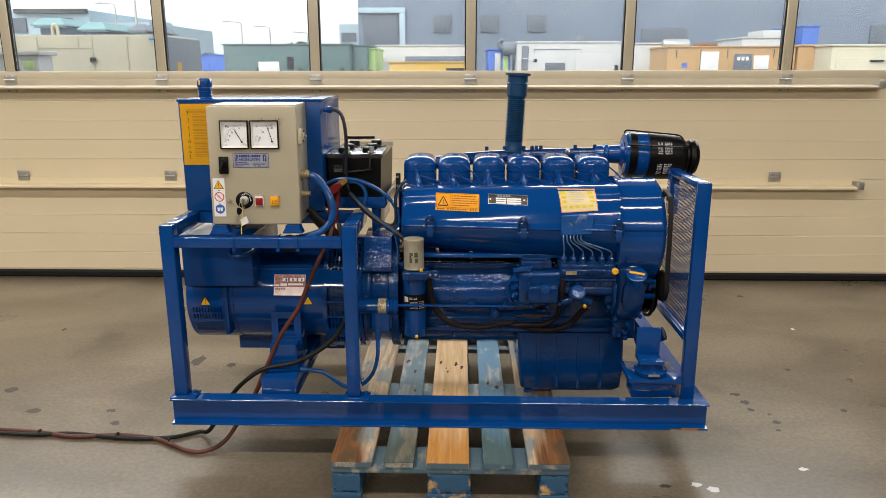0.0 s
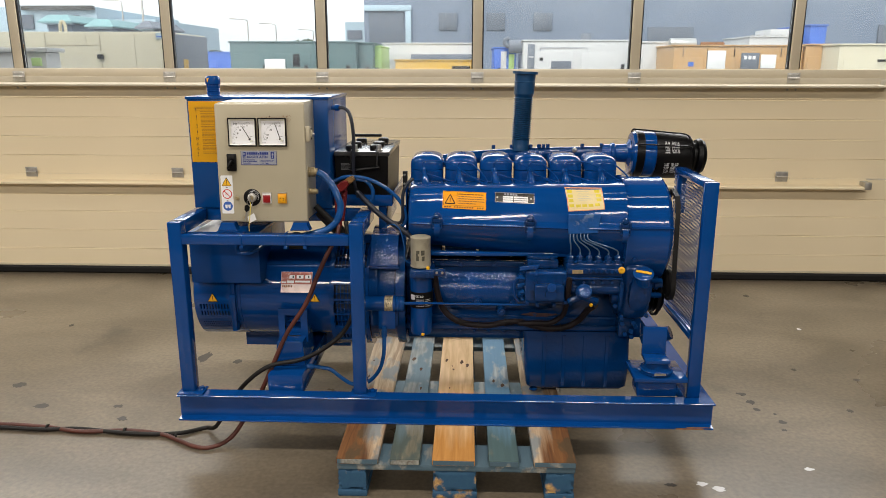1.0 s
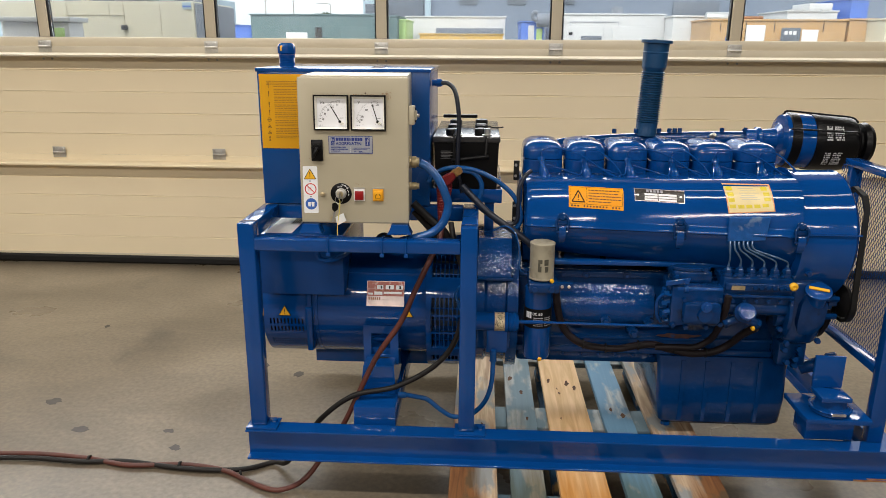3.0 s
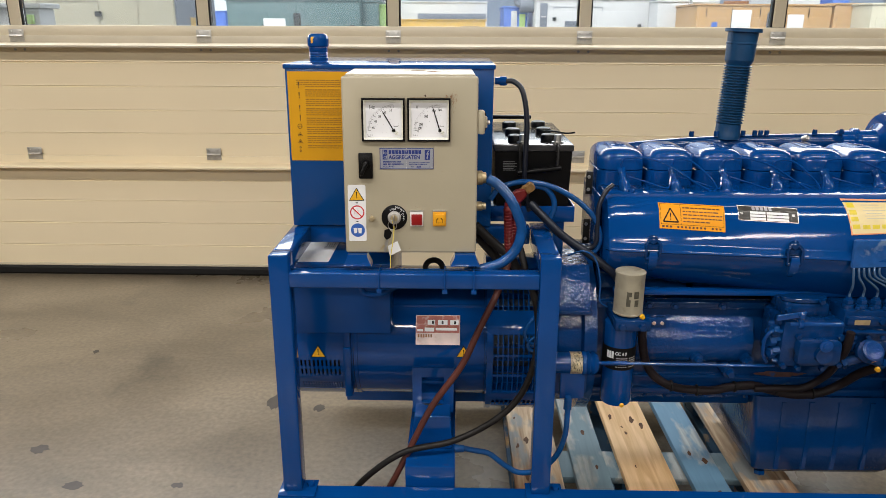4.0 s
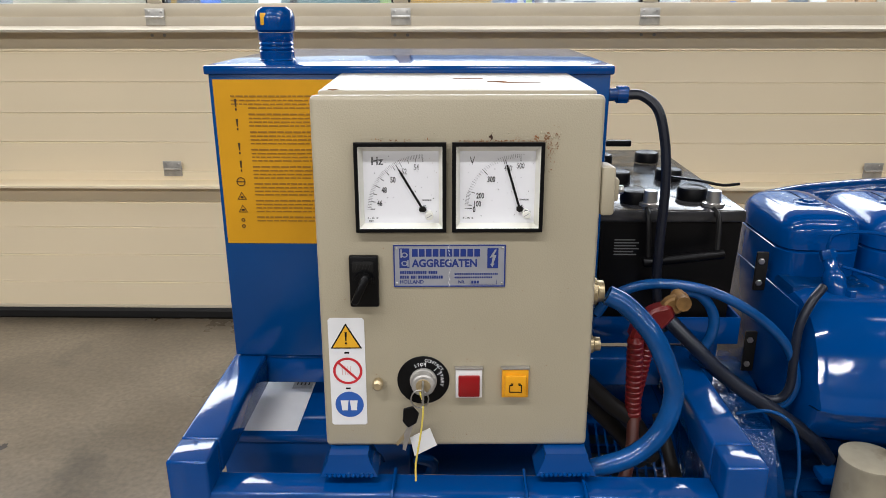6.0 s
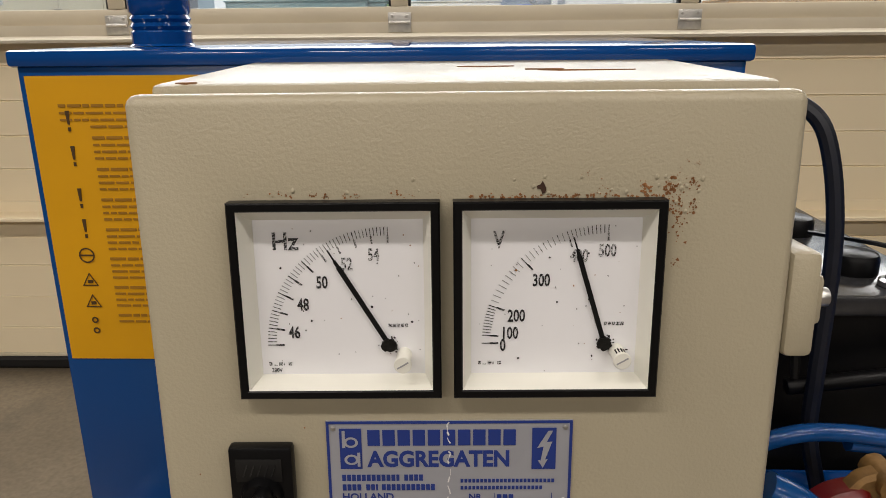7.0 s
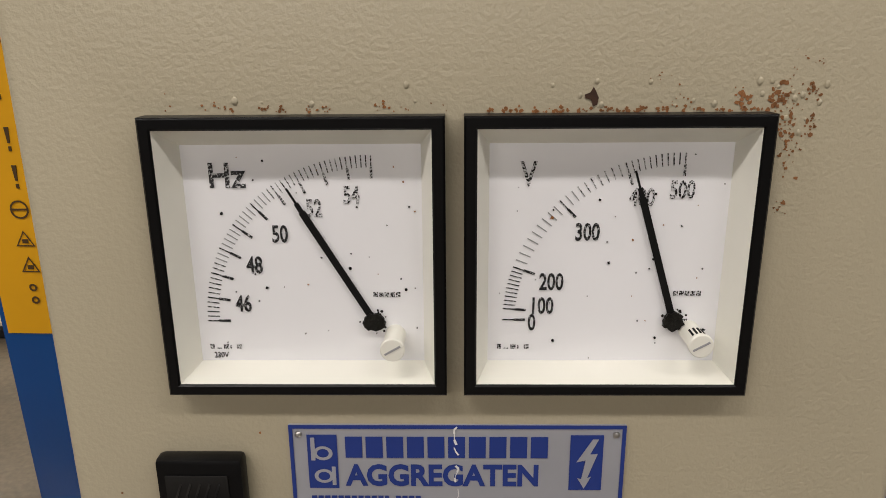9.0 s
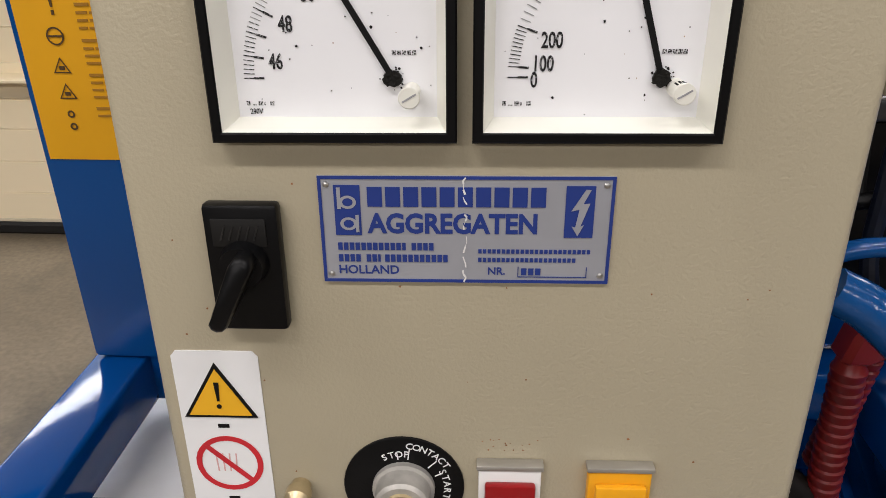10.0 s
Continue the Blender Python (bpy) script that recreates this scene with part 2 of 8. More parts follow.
WOOD_TEAL = wood("worn_blue_cross_board", (0.34, 0.34, 0.30), (0.16, 0.14, 0.11), (0.11, 0.19, 0.25), 0.56)
WOOD_BLUE = wood("blue_painted_block", (0.66, 0.40, 0.14), (0.28, 0.15, 0.06), (0.03, 0.125, 0.27), 0.68)


def glass():
    m = bpy.data.materials.new("clear_glass")
    m.use_nodes = True
    nt = m.node_tree
    nt.nodes.remove(nt.nodes["Principled BSDF"])
    t = nt.nodes.new("ShaderNodeBsdfTransparent")
    t.inputs[0].default_value = (0.93, 0.95, 0.95, 1)
    g = nt.nodes.new("ShaderNodeBsdfGlossy")
    g.inputs["Roughness"].default_value = 0.02
    f = nt.nodes.new("ShaderNodeFresnel")
    f.inputs["IOR"].default_value = 1.45
    mx = nt.nodes.new("ShaderNodeMixShader")
    nt.links.new(f.outputs[0], mx.inputs[0])
    nt.links.new(t.outputs[0], mx.inputs[1])
    nt.links.new(g.outputs[0], mx.inputs[2])
    # a thin translucent veil mixed in to imitate haze and reflections on the glass
    dust = nt.nodes.new("ShaderNodeBsdfTranslucent")
    dust.inputs[0].default_value = (0.85, 0.88, 0.9, 1)
    tc = nt.nodes.new("ShaderNodeTexCoord")
    n = nt.nodes.new("ShaderNodeTexNoise")
    n.inputs["Scale"].default_value, n.inputs["Detail"].default_value = 3.0, 7.0
    nt.links.new(tc.outputs["Object"], n.inputs["Vector"])
    nr = nt.nodes.new("ShaderNodeMapRange")
    nr.inputs[1].default_value, nr.inputs[2].default_value, nr.inputs[3].default_value, nr.inputs[4].default_value = 0.35, 0.7, 0.05, 0.11
    nt.links.new(n.outputs[0], nr.inputs[0])
    film = nt.nodes.new("ShaderNodeMixShader")
    nt.links.new(nr.outputs[0], film.inputs[0])
    nt.links.new(mx.outputs[0], film.inputs[1])
    nt.links.new(dust.outputs[0], film.inputs[2])
    nt.links.new(film.outputs[0], nt.nodes["Material Output"].inputs[0])
    return m


GLASS = glass()

# ---- mesh helpers ----


def thing(name, loc, label, category, group="", kind=""):
    e = new(name)
    e.location = loc
    e.empty_display_size = 0.05
    return tagged(e, label, category, group, kind)


def finish(name, bm, material, sharp=35.0):
    me = bpy.data.meshes.new(name)
    bmesh.ops.recalc_face_normals(bm, faces=bm.faces)
    for f in bm.faces:
        f.smooth = True
    for e in bm.edges:
        if len(e.link_faces) == 2 and e.calc_face_angle(0.0) > radians(sharp):
            e.smooth = False
    bm.to_mesh(me)
    bm.free()
    me.materials.append(material)
    return me


def part(name, bm, material, parent, label="", sharp=35.0):
    """Links a bmesh, given in world metres, as one mesh object under a thing or part."""
    o = new(name, finish(name, bm, material, sharp))
    o.parent = parent
    base = Vector((0, 0, 0))
    p = parent
    while p:
        base += p.location
        p = p.parent
    o.data.transform(Matrix.Translation(-base))
    if label:
        o["label"] = label
    return o


def whole(name, bm, material, label, category="", group="", kind="", sharp=35.0):
    """One mesh that is a thing or a piece of the setting by itself, in world metres."""
    o = new(name, finish(name, bm, material, sharp))
    return tagged(o, label, category, group, kind)


def piece(name, me, parent, m):
    o = new(name, me)
    o.parent = parent
    o.matrix_basis = m
    return o


def add(bm, other):
    me = bpy.data.meshes.new("tmp")
    other.to_mesh(me)
    other.free()
    bm.from_mesh(me)
    bpy.data.meshes.remove(me)
    return bm


def box(x0, x1, y0, y1, z0, z1, bevel=0.0, bm=None, seg=2):
    b = bmesh.new()
    bmesh.ops.create_cube(b, size=1.0)
    for v in b.verts:
        v.co = ((x0 + x1) / 2 + v.co.x * (x1 - x0), (y0 + y1) / 2 + v.co.y * (y1 - y0), (z0 + z1) / 2 + v.co.z * (z1 - z0))
    if bevel:
        bmesh.ops.bevel(b, geom=b.edges[:], offset=bevel, segments=seg, affect="EDGES", profile=0.5)
    return b if bm is None else add(bm, b)


def frame_to(p0, p1):
    d = Vector(p1) - Vector(p0)
    return Matrix.Translation(p0) @ d.to_track_quat("Z", "Y").to_matrix().to_4x4(), d.length


def lathe(p0, p1, profile, seg=32, bm=None):
    """Turned body from p0 to p1; profile rows (share of the length, radius)."""
    m, length = frame_to(p0, p1)
    b = bmesh.new()
    rings = []
    for s, r in profile:
        if r <= 1e-6:
            rings.append([b.verts.new(m @ Vector((0, 0, s * length)))])
        else:
            rings.append([b.verts.new(m @ Vector((r * math.cos(2 * math.pi * k / seg), r * math.sin(2 * math.pi * k / seg), s * length))) for k in range(seg)])
    for a, c in zip(rings, rings[1:]):
        for k in range(seg):
            q = [a[k % len(a)], a[(k + 1) % len(a)], c[(k + 1) % len(c)], c[k % len(c)]]
            q = list(dict.fromkeys(q))
            if len(q) >= 3:
                b.faces.new(q)
    for end in (rings[0], rings[-1]):
        if len(end) > 1:
            b.faces.new(end)
    return b if bm is None else add(bm, b)


def cyl(p0, p1, r, bevel=0.0, seg=28, bm=None):
    length = (Vector(p1) - Vector(p0)).length
    k = min(0.45, bevel / max(length, 1e-6))
    prof = [(0, r), (1, r)] if not bevel else [(0, r - bevel), (k * 0.3, r - bevel * 0.3), (k, r), (1 - k, r), (1 - k * 0.3, r - bevel * 0.3), (1, r - bevel)]
    return lathe(p0, p1, prof, seg, bm)


def smooth_path(pts, steps=8):
    pts = [Vector(p) for p in pts]
    if len(pts) < 3:
        return pts
    out = []
    ext = [pts[0] * 2 - pts[1]] + pts + [pts[-1] * 2 - pts[-2]]
    for i in range(1, len(ext) - 2):
        a, b, c, d = ext[i - 1:i + 3]
        for k in range(steps):
            t = k / steps
            out.append(0.5 * ((2 * b) + (c - a) * t + (2 * a - 5 * b + 4 * c - d) * t * t + (3 * b - a - 3 * c + d) * t ** 3))
    return out + [pts[-1]]


def tube(pts, r, seg=10, steps=8, bm=None):
    """A round bar, hose or cable bent smoothly through the points."""
    path = smooth_path(pts, steps)
    b = bmesh.new()
    rings = []
    up = Vector((0.13, 0.21, 0.97)).normalized()
    for i, p in enumerate(path):
        d = (path[min(i + 1, len(path) - 1)] - path[max(i - 1, 0)]).normalized()
        u = (up - d * up.dot(d))
        u = u.normalized() if u.length > 1e-4 else d.orthogonal().normalized()
        up = u
        w = d.cross(u)
        rings.append([b.verts.new(p + r * (math.cos(2 * math.pi * k / seg) * u + math.sin(2 * math.pi * k / seg) * w)) for k in range(seg)])
    for a, c in zip(rings, rings[1:]):
        for k in range(seg):
            b.faces.new((a[k], a[(k + 1) % seg], c[(k + 1) % seg], c[k]))
    b.faces.new(rings[0])
    b.faces.new(rings[-1])
    return b if bm is None else add(bm, b)


def loft(sections, bm=None):
    """A skin over closed rings of points that all have the same count."""
    b = bmesh.new()
    rings = [[b.verts.new(p) for p in s] for s in sections]
    n = len(rings[0])
    for a, c in zip(rings, rings[1:]):
        for k in range(n):
            b.faces.new((a[k], a[(k + 1) % n], c[(k + 1) % n], c[k]))
    b.faces.new(rings[0])
    b.faces.new(rings[-1])
    return b if bm is None else add(bm, b)


def prism(outline, axis, a, c, bevel=0.0, bm=None, seg=1):
    """A plate: an outline in the two other axes, thick from a to c along axis."""
    def at(u, v, w):
        return {"x": (w, u, v), "y": (u, w, v), "z": (u, v, w)}[axis]
    b = bmesh.new()
    lo = [b.verts.new(at(u, v, a)) for u, v in outline]
    hi = [b.verts.new(at(u, v, c)) for u, v in outline]
    n = len(lo)
    b.faces.new(lo)
    b.faces.new(hi[::-1])
    for k in range(n):
        b.faces.new((lo[k], hi[k], hi[(k + 1) % n], lo[(k + 1) % n]))
    if bevel:
        bmesh.ops.recalc_face_normals(b, faces=b.faces)
        bmesh.ops.bevel(b, geom=b.edges[:], offset=bevel, segments=seg, affect="EDGES")
    return b if bm is None else add(bm, b)


def ibeam(x0, x1, y, z0, h, wide, tf, tw, axis="x", bm=None):
    """Rolled I-section lying along x or y."""
    w, z1 = wide / 2, z0 + h
    rows = [(y - w, z0), (y + w, z0), (y + w, z0 + tf), (y + tw / 2, z0 + tf + 0.003), (y + tw / 2, z1 - tf - 0.003), (y + w, z1 - tf), (y + w, z1), (y - w, z1), (y - w, z1 - tf), (y - tw / 2, z1 - tf - 0.003), (y - tw / 2, z0 + tf + 0.003), (y - w, z0 + tf)]
    return prism(rows, axis, x0, x1, 0.0008, bm)


def hexbolt(p, n, r, h, bm=None):
    p, n = Vector(p), Vector(n).normalized()
    return lathe(p, p + n * h, [(0, r), (0.8, r), (1, r * 0.85)], 6, bm)


def text(body, size, m, material, parent, name="lettering", align="LEFT", bold=0.0, thick=0.0002, stretch=1.0):
    """Raised lettering; m puts its xy plane onto the surface."""
    c = bpy.data.curves.new("lettering", "FONT")
    c.body, c.size, c.align_x, c.extrude, c.offset, c.resolution_u = body, size, align, thick, bold, 3
    c.space_character = 1.0
    o = bpy.data.objects.new("tmp_text", c)
    scene.collection.objects.link(o)
    dg = bpy.context.evaluated_depsgraph_get()
    me = bpy.data.meshes.new_from_object(o.evaluated_get(dg))
    bpy.data.objects.remove(o)
    bpy.data.curves.remove(c)
    me.transform(m @ Matrix.Diagonal((stretch, 1, 1, 1)))
    base, p = Vector((0, 0, 0)), parent
    while p:
        base += p.location
        p = p.parent
    me.transform(Matrix.Translation(-base))
    me.materials.clear()
    me.materials.append(material)
    me.name = name
    t = new(name, me)
    t.parent = parent
    return t


def facing(x, y, z):
    """Matrix for lettering that stands upright and faces the negative y side."""
    return pose(x, y, z, 90, 0, 0)


# ---- the hall: floor, walls, ceiling ----
WALL = 4.876
DOOR_X0, DOOR_X1 = -4.94, 3.14
whole("floor", box(-9, 9, -7, WALL + 0.22, -0.2, 0.0), CONCRETE, "worn polished concrete hall floor with dark spots", "floor", kind="structure")
whole("wall_west", box(-9.2, -9, -7.2, WALL + 0.3, 0, 5.4), PLASTER, "plain painted hall wall", "wall", kind="structure")
whole("wall_east", box(9, 9.2, -7.2, WALL + 0.3, 0, 5.4), PLASTER, "plain painted hall wall", "wall", kind="structure")
whole("wall_south", box(-9, 9, -7.2, -7, 0, 5.4), PLASTER, "plain painted hall wall", "wall", kind="structure")
wall_bm = box(-9, DOOR_X0, WALL, WALL + 0.3, 0, 5.4)
box(DOOR_X1, 9, WALL, WALL + 0.3, 0, 5.4, bm=wall_bm)
box(DOOR_X0, DOOR_X1, WALL, WALL + 0.3, 4.4, 5.4, bm=wall_bm)
whole("wall_north", wall_bm, PLASTER, "plain painted hall wall round the overhead door", "wall", kind="structure")
whole("ceiling", box(-9.2, 9.2, -7.2, WALL + 0.3, 5.4, 5.6), CEILING, "plain hall ceiling", "ceiling", kind="structure")

# ---- sectional overhead door ----
door = thing("door_1", (0, WALL, 0), "closed ivory sectional overhead door with a row of windows", "door", kind="structure")


def door_section(z0, z1, grooves):
    """One insulated section with shallow horizontal grooves."""
    rows, y = [(WALL, z0)], WALL
    for g in grooves:
        rows += [(y, g - 0.004), (y + 0.004, g - 0.001), (y + 0.004, g + 0.001), (y - 0.0015, g + 0.004), (y, g + 0.008)]
    rows += [(WALL, z1), (WALL + 0.045, z1), (WALL + 0.045, z0)]
    return prism(rows, "x", DOOR_X0, DOOR_X1)


part("door_section", door_section(0.066, 0.692, (0.178, 0.311, 0.442, 0.56)), IVORY, door, sharp=20)
part("door_section", door_section(0.700, 1.340, (0.826, 0.952, 1.080, 1.206)), IVORY, door, sharp=20)
part("door_section", door_section(2.52, 3.15, (2.65, 2.78, 2.91)), IVORY, door, sharp=20)
part("door_section", door_section(3.16, 4.38, (3.3, 3.5, 3.7)), IVORY, door, sharp=20)
part("sill_profile", box(DOOR_X0, DOOR_X1, WALL - 0.006, WALL + 0.04, 0.052, 0.0655, 0.002), PROFILE, door)
seal_rows = [(WALL - 0.012, 0.002), (WALL - 0.02, 0.012), (WALL - 0.018, 0.04), (WALL - 0.008, 0.0515), (WALL + 0.03, 0.0515), (WALL + 0.04, 0.002)]
part("bottom_seal", prism(seal_rows, "x", DOOR_X0, DOOR_X1), RUBBER, door, "black rubber bottom seal")
for zb in (0.641, 1.285):
    rows = [(WALL - 0.001, zb + 0.059), (WALL - 0.010, zb + 0.059), (WALL - 0.012, zb + 0.045), (WALL - 0.012, zb + 0.022), (WALL - 0.080, zb + 0.014), (WALL - 0.085, zb + 0.010), (WALL - 0.085, zb),
            (WALL - 0.081, zb), (WALL - 0.079, zb + 0.008), (WALL - 0.012, zb + 0.014), (WALL - 0.001, zb + 0.014)]
    strut = part("reinforcing_rail", prism(rows, "x", DOOR_X0 + 0.3, 2.70 if zb > 1 else 2.655), RAIL if zb > 1 else IVORY, door, "long folded steel stiffening rail", sharp=20)
    part("end_cap", box(2.66 if zb > 1 else 2.615, 2.704 if zb > 1 else 2.659, WALL - 0.0865, WALL - 0.001, zb - 0.002, zb + 0.046, 0.003), ZINC, strut)

# window row
HINGES = [-4.926 + 1.005 * k for k in range(9)]
part("window_rail", box(DOOR_X0, DOOR_X1, WALL - 0.002, WALL + 0.045, 1.3405, 1.396, 0.003), PROFILE, door)
part("window_rail", box(DOOR_X0, DOOR_X1, WALL - 0.002, WALL + 0.045, 2.46, 2.515, 0.003), PROFILE, door)
for k, hx in enumerate(HINGES):
    part("mullion", box(hx - 0.030, hx + 0.030, WALL - 0.004, WALL + 0.045, 1.3965, 2.4595, 0.004), PROFILE, door)
    for gx in (hx - 0.034, hx + 0.034):
        part("gasket", box(gx - 0.004, gx + 0.004, WALL + 0.004, WALL + 0.04, 1.397, 2.459), RUBBER, door)
    for hz, dx in ((1.346, 0.0), (0.716, -0.003)):
        xx = hx + dx
        h = box(xx - 0.040, xx + 0.040, WALL - 0.0155, WALL - 0.0125, hz - 0.036, hz + 0.030, 0.001)
        cyl((xx - 0.036, WALL - 0.018, hz - 0.004), (xx + 0.036, WALL - 0.018, hz - 0.004), 0.006, seg=10, bm=h)
        for sx in (-0.026, 0.026):
            hexbolt((xx + sx, WALL - 0.0155, hz + 0.018), (0, -1, 0), 0.006, 0.004, bm=h)
            hexbolt((xx + sx, WALL - 0.0005, hz - 0.075), (0, -1, 0), 0.007, 0.005, bm=h)
        part("hinge", h, ZINC, door, "grey zinc-plated door hinge")
for a, c in zip(HINGES, HINGES[1:]):
    pane = part("pane", box(a + 0.0385, c - 0.0385, WALL + 0.018, WALL + 0.022, 1.397, 2.459), GLASS, door, "clear window pane")
    pane.visible_shadow = False

# ---- the yard outside ----
ASPHALT = mat("wet_yard_paving", (0.16, 0.16, 0.155), 0.7, vary=0.2, scale=0.6)
CREAM_C = mat("cream_sheet_steel", (0.60, 0.55, 0.41), 0.5, vary=0.06, scale=1.0)
SEAM_C = mat("shaded_cream_seam", (0.33, 0.29, 0.20), 0.6, vary=0.06, scale=1.0)
GREY_C = mat("dark_grey_sheet_steel", (0.16, 0.18, 0.22), 0.5, vary=0.08, scale=1.0)
GREEN_C = mat("dark_green_sheet_steel", (0.075, 0.145, 0.15), 0.5, vary=0.08, scale=1.0)
WHITE_C = mat("white_sheet_steel", (0.56, 0.56, 0.56), 0.5, vary=0.05, scale=1.0)
ORANGE_C = mat("orange_sheet_steel", (0.48, 0.28, 0.11), 0.5, vary=0.08, scale=1.0)
YELLOW_C = mat("yellow_sheet_steel", (0.62, 0.36, 0.04), 0.45, vary=0.06, scale=1.0)
BLUE_C = mat("blue_sheet_steel", (0.04, 0.14, 0.55), 0.5, vary=0.08, scale=1.0)
TEAL_C = mat("teal_cladding", (0.22, 0.40, 0.42), 0.6, vary=0.1, scale=0.5)
LIME_C = mat("lime_sheet_steel", (0.42, 0.62, 0.20), 0.5, vary=0.08, scale=1.0)
SLATE = mat("slate_blue_cladding", (0.155, 0.195, 0.265), 0.7, vary=0.08, scale=0.12)
PALE_B = mat("pale_blue_cladding", (0.40, 0.52, 0.60), 0.6, vary=0.08, scale=0.2)
DARKGLASS = mat("dark_window", (0.105, 0.125, 0.16), 0.5, vary=0.1)
FOLIAGE = mat("distant_foliage", (0.06, 0.09, 0.05), 0.8, vary=0.4, scale=2.0)
whole("ground", box(-260, 260, WALL + 0.22, 420, -0.3, -0.06), ASPHALT, "grey paved yard outside the hall", "yard", kind="structure")


def enclosure(name, x0, x1, y0, depth, z1, material, label, seams=3, bars=(), roof=True, z0=0.1):
    """A boxy plant housing with base rails, panel doors, handles and a roof lip."""
    e = thing(name, ((x0 + x1) / 2, y0, -0.06), label, "plant housing", "machines in the yard")
    w, h = x1 - x0, z1 - z0
    part("housing", box(x0, x1, y0, y0 + depth, z0, z1, 0.02), material, e)
    part("base_frame", box(x0 - 0.03, x1 + 0.03, y0 - 0.03, y0 + depth + 0.03, -0.06, z0 - 0.001, 0.01), GREY_C, e)
    if roof:
        part("roof_lip", box(x0 - 0.04, x1 + 0.04, y0 - 0.04, y0 + depth + 0.04, z1 + 0.001, z1 + 0.05, 0.01), material, e)
    for k in range(seams):
        a = x0 + w * (k + 0.08) / seams
        c = x0 + w * (k + 0.92) / seams
        d = part("panel_door", box(a, c, y0 - 0.025, y0 - 0.001, z0 + 0.12 * h, z1 - 0.16 * h, 0.008), material, e)
        part("latch", box(c - 0.20, c - 0.08, y0 - 0.05, y0 - 0.026, z0 + 0.55 * h, z0 + 0.66 * h, 0.005), BLACK, d)
    for a, c, za, zc, bm_mat, nm in bars:
        part(nm, box(a, c, y0 - 0.06, y0 - 0.0255, za, zc, 0.006), bm_mat, e)
    return e


crm = enclosure("cream_generator_housing", -6.558, -3.996, 10.0, 1.5, 1.855, CREAM_C, "long cream sheet-steel generator housing with a dark end", 0, roof=False)
for px0, px1, pa, pc in ((-5.661, -5.655, 1.392, 1.834), (-4.913, -4.907, 1.392, 1.834), (-4.44, -4.436, 1.392, 1.834), (-5.656, -4.913, 1.675, 1.681)):
    part("panel_seam", box(px0, px1, 9.994, 9.9995, pa, pc), SEAM_C, crm)
part("door_latch", box(-4.95, -4.875, 9.96, 9.991, 1.502, 1.56, 0.004), BLACK, crm)
part("rating_sign", box(-4.139, -4.026, 9.99, 9.9995, 1.755, 1.841), PALE_B, crm)
for px0, pa, pc in ((-5.10, 1.685, 1.834), (-5.95, 1.392, 1.834)):
    part("panel_seam", box(px0, px0 + 0.003, 9.994, 9.9995, pa, pc), SEAM_C, crm)
part("sign_stripe", box(-4.137, -4.028, 9.988, 9.9898, 1.785, 1.80), BLUE_C, crm)
part("lifting_hook", tube([(-5.62, 10.35, 1.80), (-5.62, 10.35, 1.95), (-5.585, 10.35, 2.01), (-5.55, 10.35, 1.95), (-5.55, 10.35, 1.80)], 0.022, 10, 4), CREAM_C, crm)
part("end_label", box(-3.965, -3.960, 10.45, 10.62, 1.28, 1.50), YELLOW_C, crm)
part("end_panel", box(-3.996 + 0.002, -3.996 + 0.03, 10.02, 11.46, 0.12, 1.834, 0.01), GREY_C, crm, "dark grey end panel")
e = enclosure("small_white_unit", -5.493, -4.75, 8.4, 0.3, 1.56, WHITE_C, "small white plant unit with a green panel", 1, [(-4.895, -4.788, 1.407, 1.499, LIME_C, "control_panel")])
enclosure("blue_container", -11.459, -10.179, 32.0, 4, 1.959, BLUE_C, "blue container far back in the yard", 2)
enclosure("green_generator_container", -7.653, -3.58, 24.0, 3, 2.135, GREEN_C, "long dark green generator container", 3, [(-6.531, -5.861, 1.33, 1.629, PAPER, "white_sign"), (-5.607, -5.39, 1.401, 1.787, BLACK, "control_panel")])
enclosure("dark_green_tank_unit", -3.619, -3.083, 24.5, 2.5, 2.115, GREEN_C, "narrow dark green unit", 1)
enclosure("lime_unit", -3.128, -2.864, 25.0, 2.5, 2.021, LIME_C, "lime green unit end", 1)
enclosure("long_white_housing", -3.172, 0.44, 28.0, 3, 2.216, WHITE_C, "long pale housing behind the yellow compressor", 3)
enclosure("yellow_compressor", -2.393, 0.285, 24.9, 2.4, 1.583, YELLOW_C, "yellow compressor with a dark grey upper half", 2, [(-1.865, 0.285, 1.638, 1.802, GREY_C, "upper_cowl"), (-0.507, 0.096, 1.327, 1.419, INK, "marking_bar")])
enclosure("blue_framed_unit", 0.922, 1.687, 26.0, 2.4, 2.007, BLUE_C, "blue framed unit with white and green panels", 2, [(1.158, 1.354, 1.323, 1.913, WHITE_C, "white_panel"), (1.432, 1.628, 1.323, 1.818, LIME_C, "green_panel")])
w = enclosure("white_generator_housing", 1.869, 5.433, 25.0, 2.6, 2.22, WHITE_C, "white generator housing with a rooftop silencer", 2, [(2.001, 2.227, 1.327, 2.129, GREY_C, "louvre"), (2.793, 3.453, 1.327, 1.583, DARKGLASS, "control_window")])
part("louvre_slat", box(2.03, 2.20, 24.90, 24.939, 1.70, 1.74), WHITE_C, w)
part("door_seam", box(2.42, 2.44, 24.985, 24.9985, 1.33, 2.02), GREY_C, w)
part("door_seam", box(3.95, 3.97, 24.985, 24.9985, 1.33, 2.02), GREY_C, w)
part("door_seam", box(2.44, 3.95, 24.985, 24.9985, 2.0, 2.02), GREY_C, w)
part("door_latch", box(2.40, 2.52, 24.95, 24.984, 1.60, 1.70), BLACK, w)
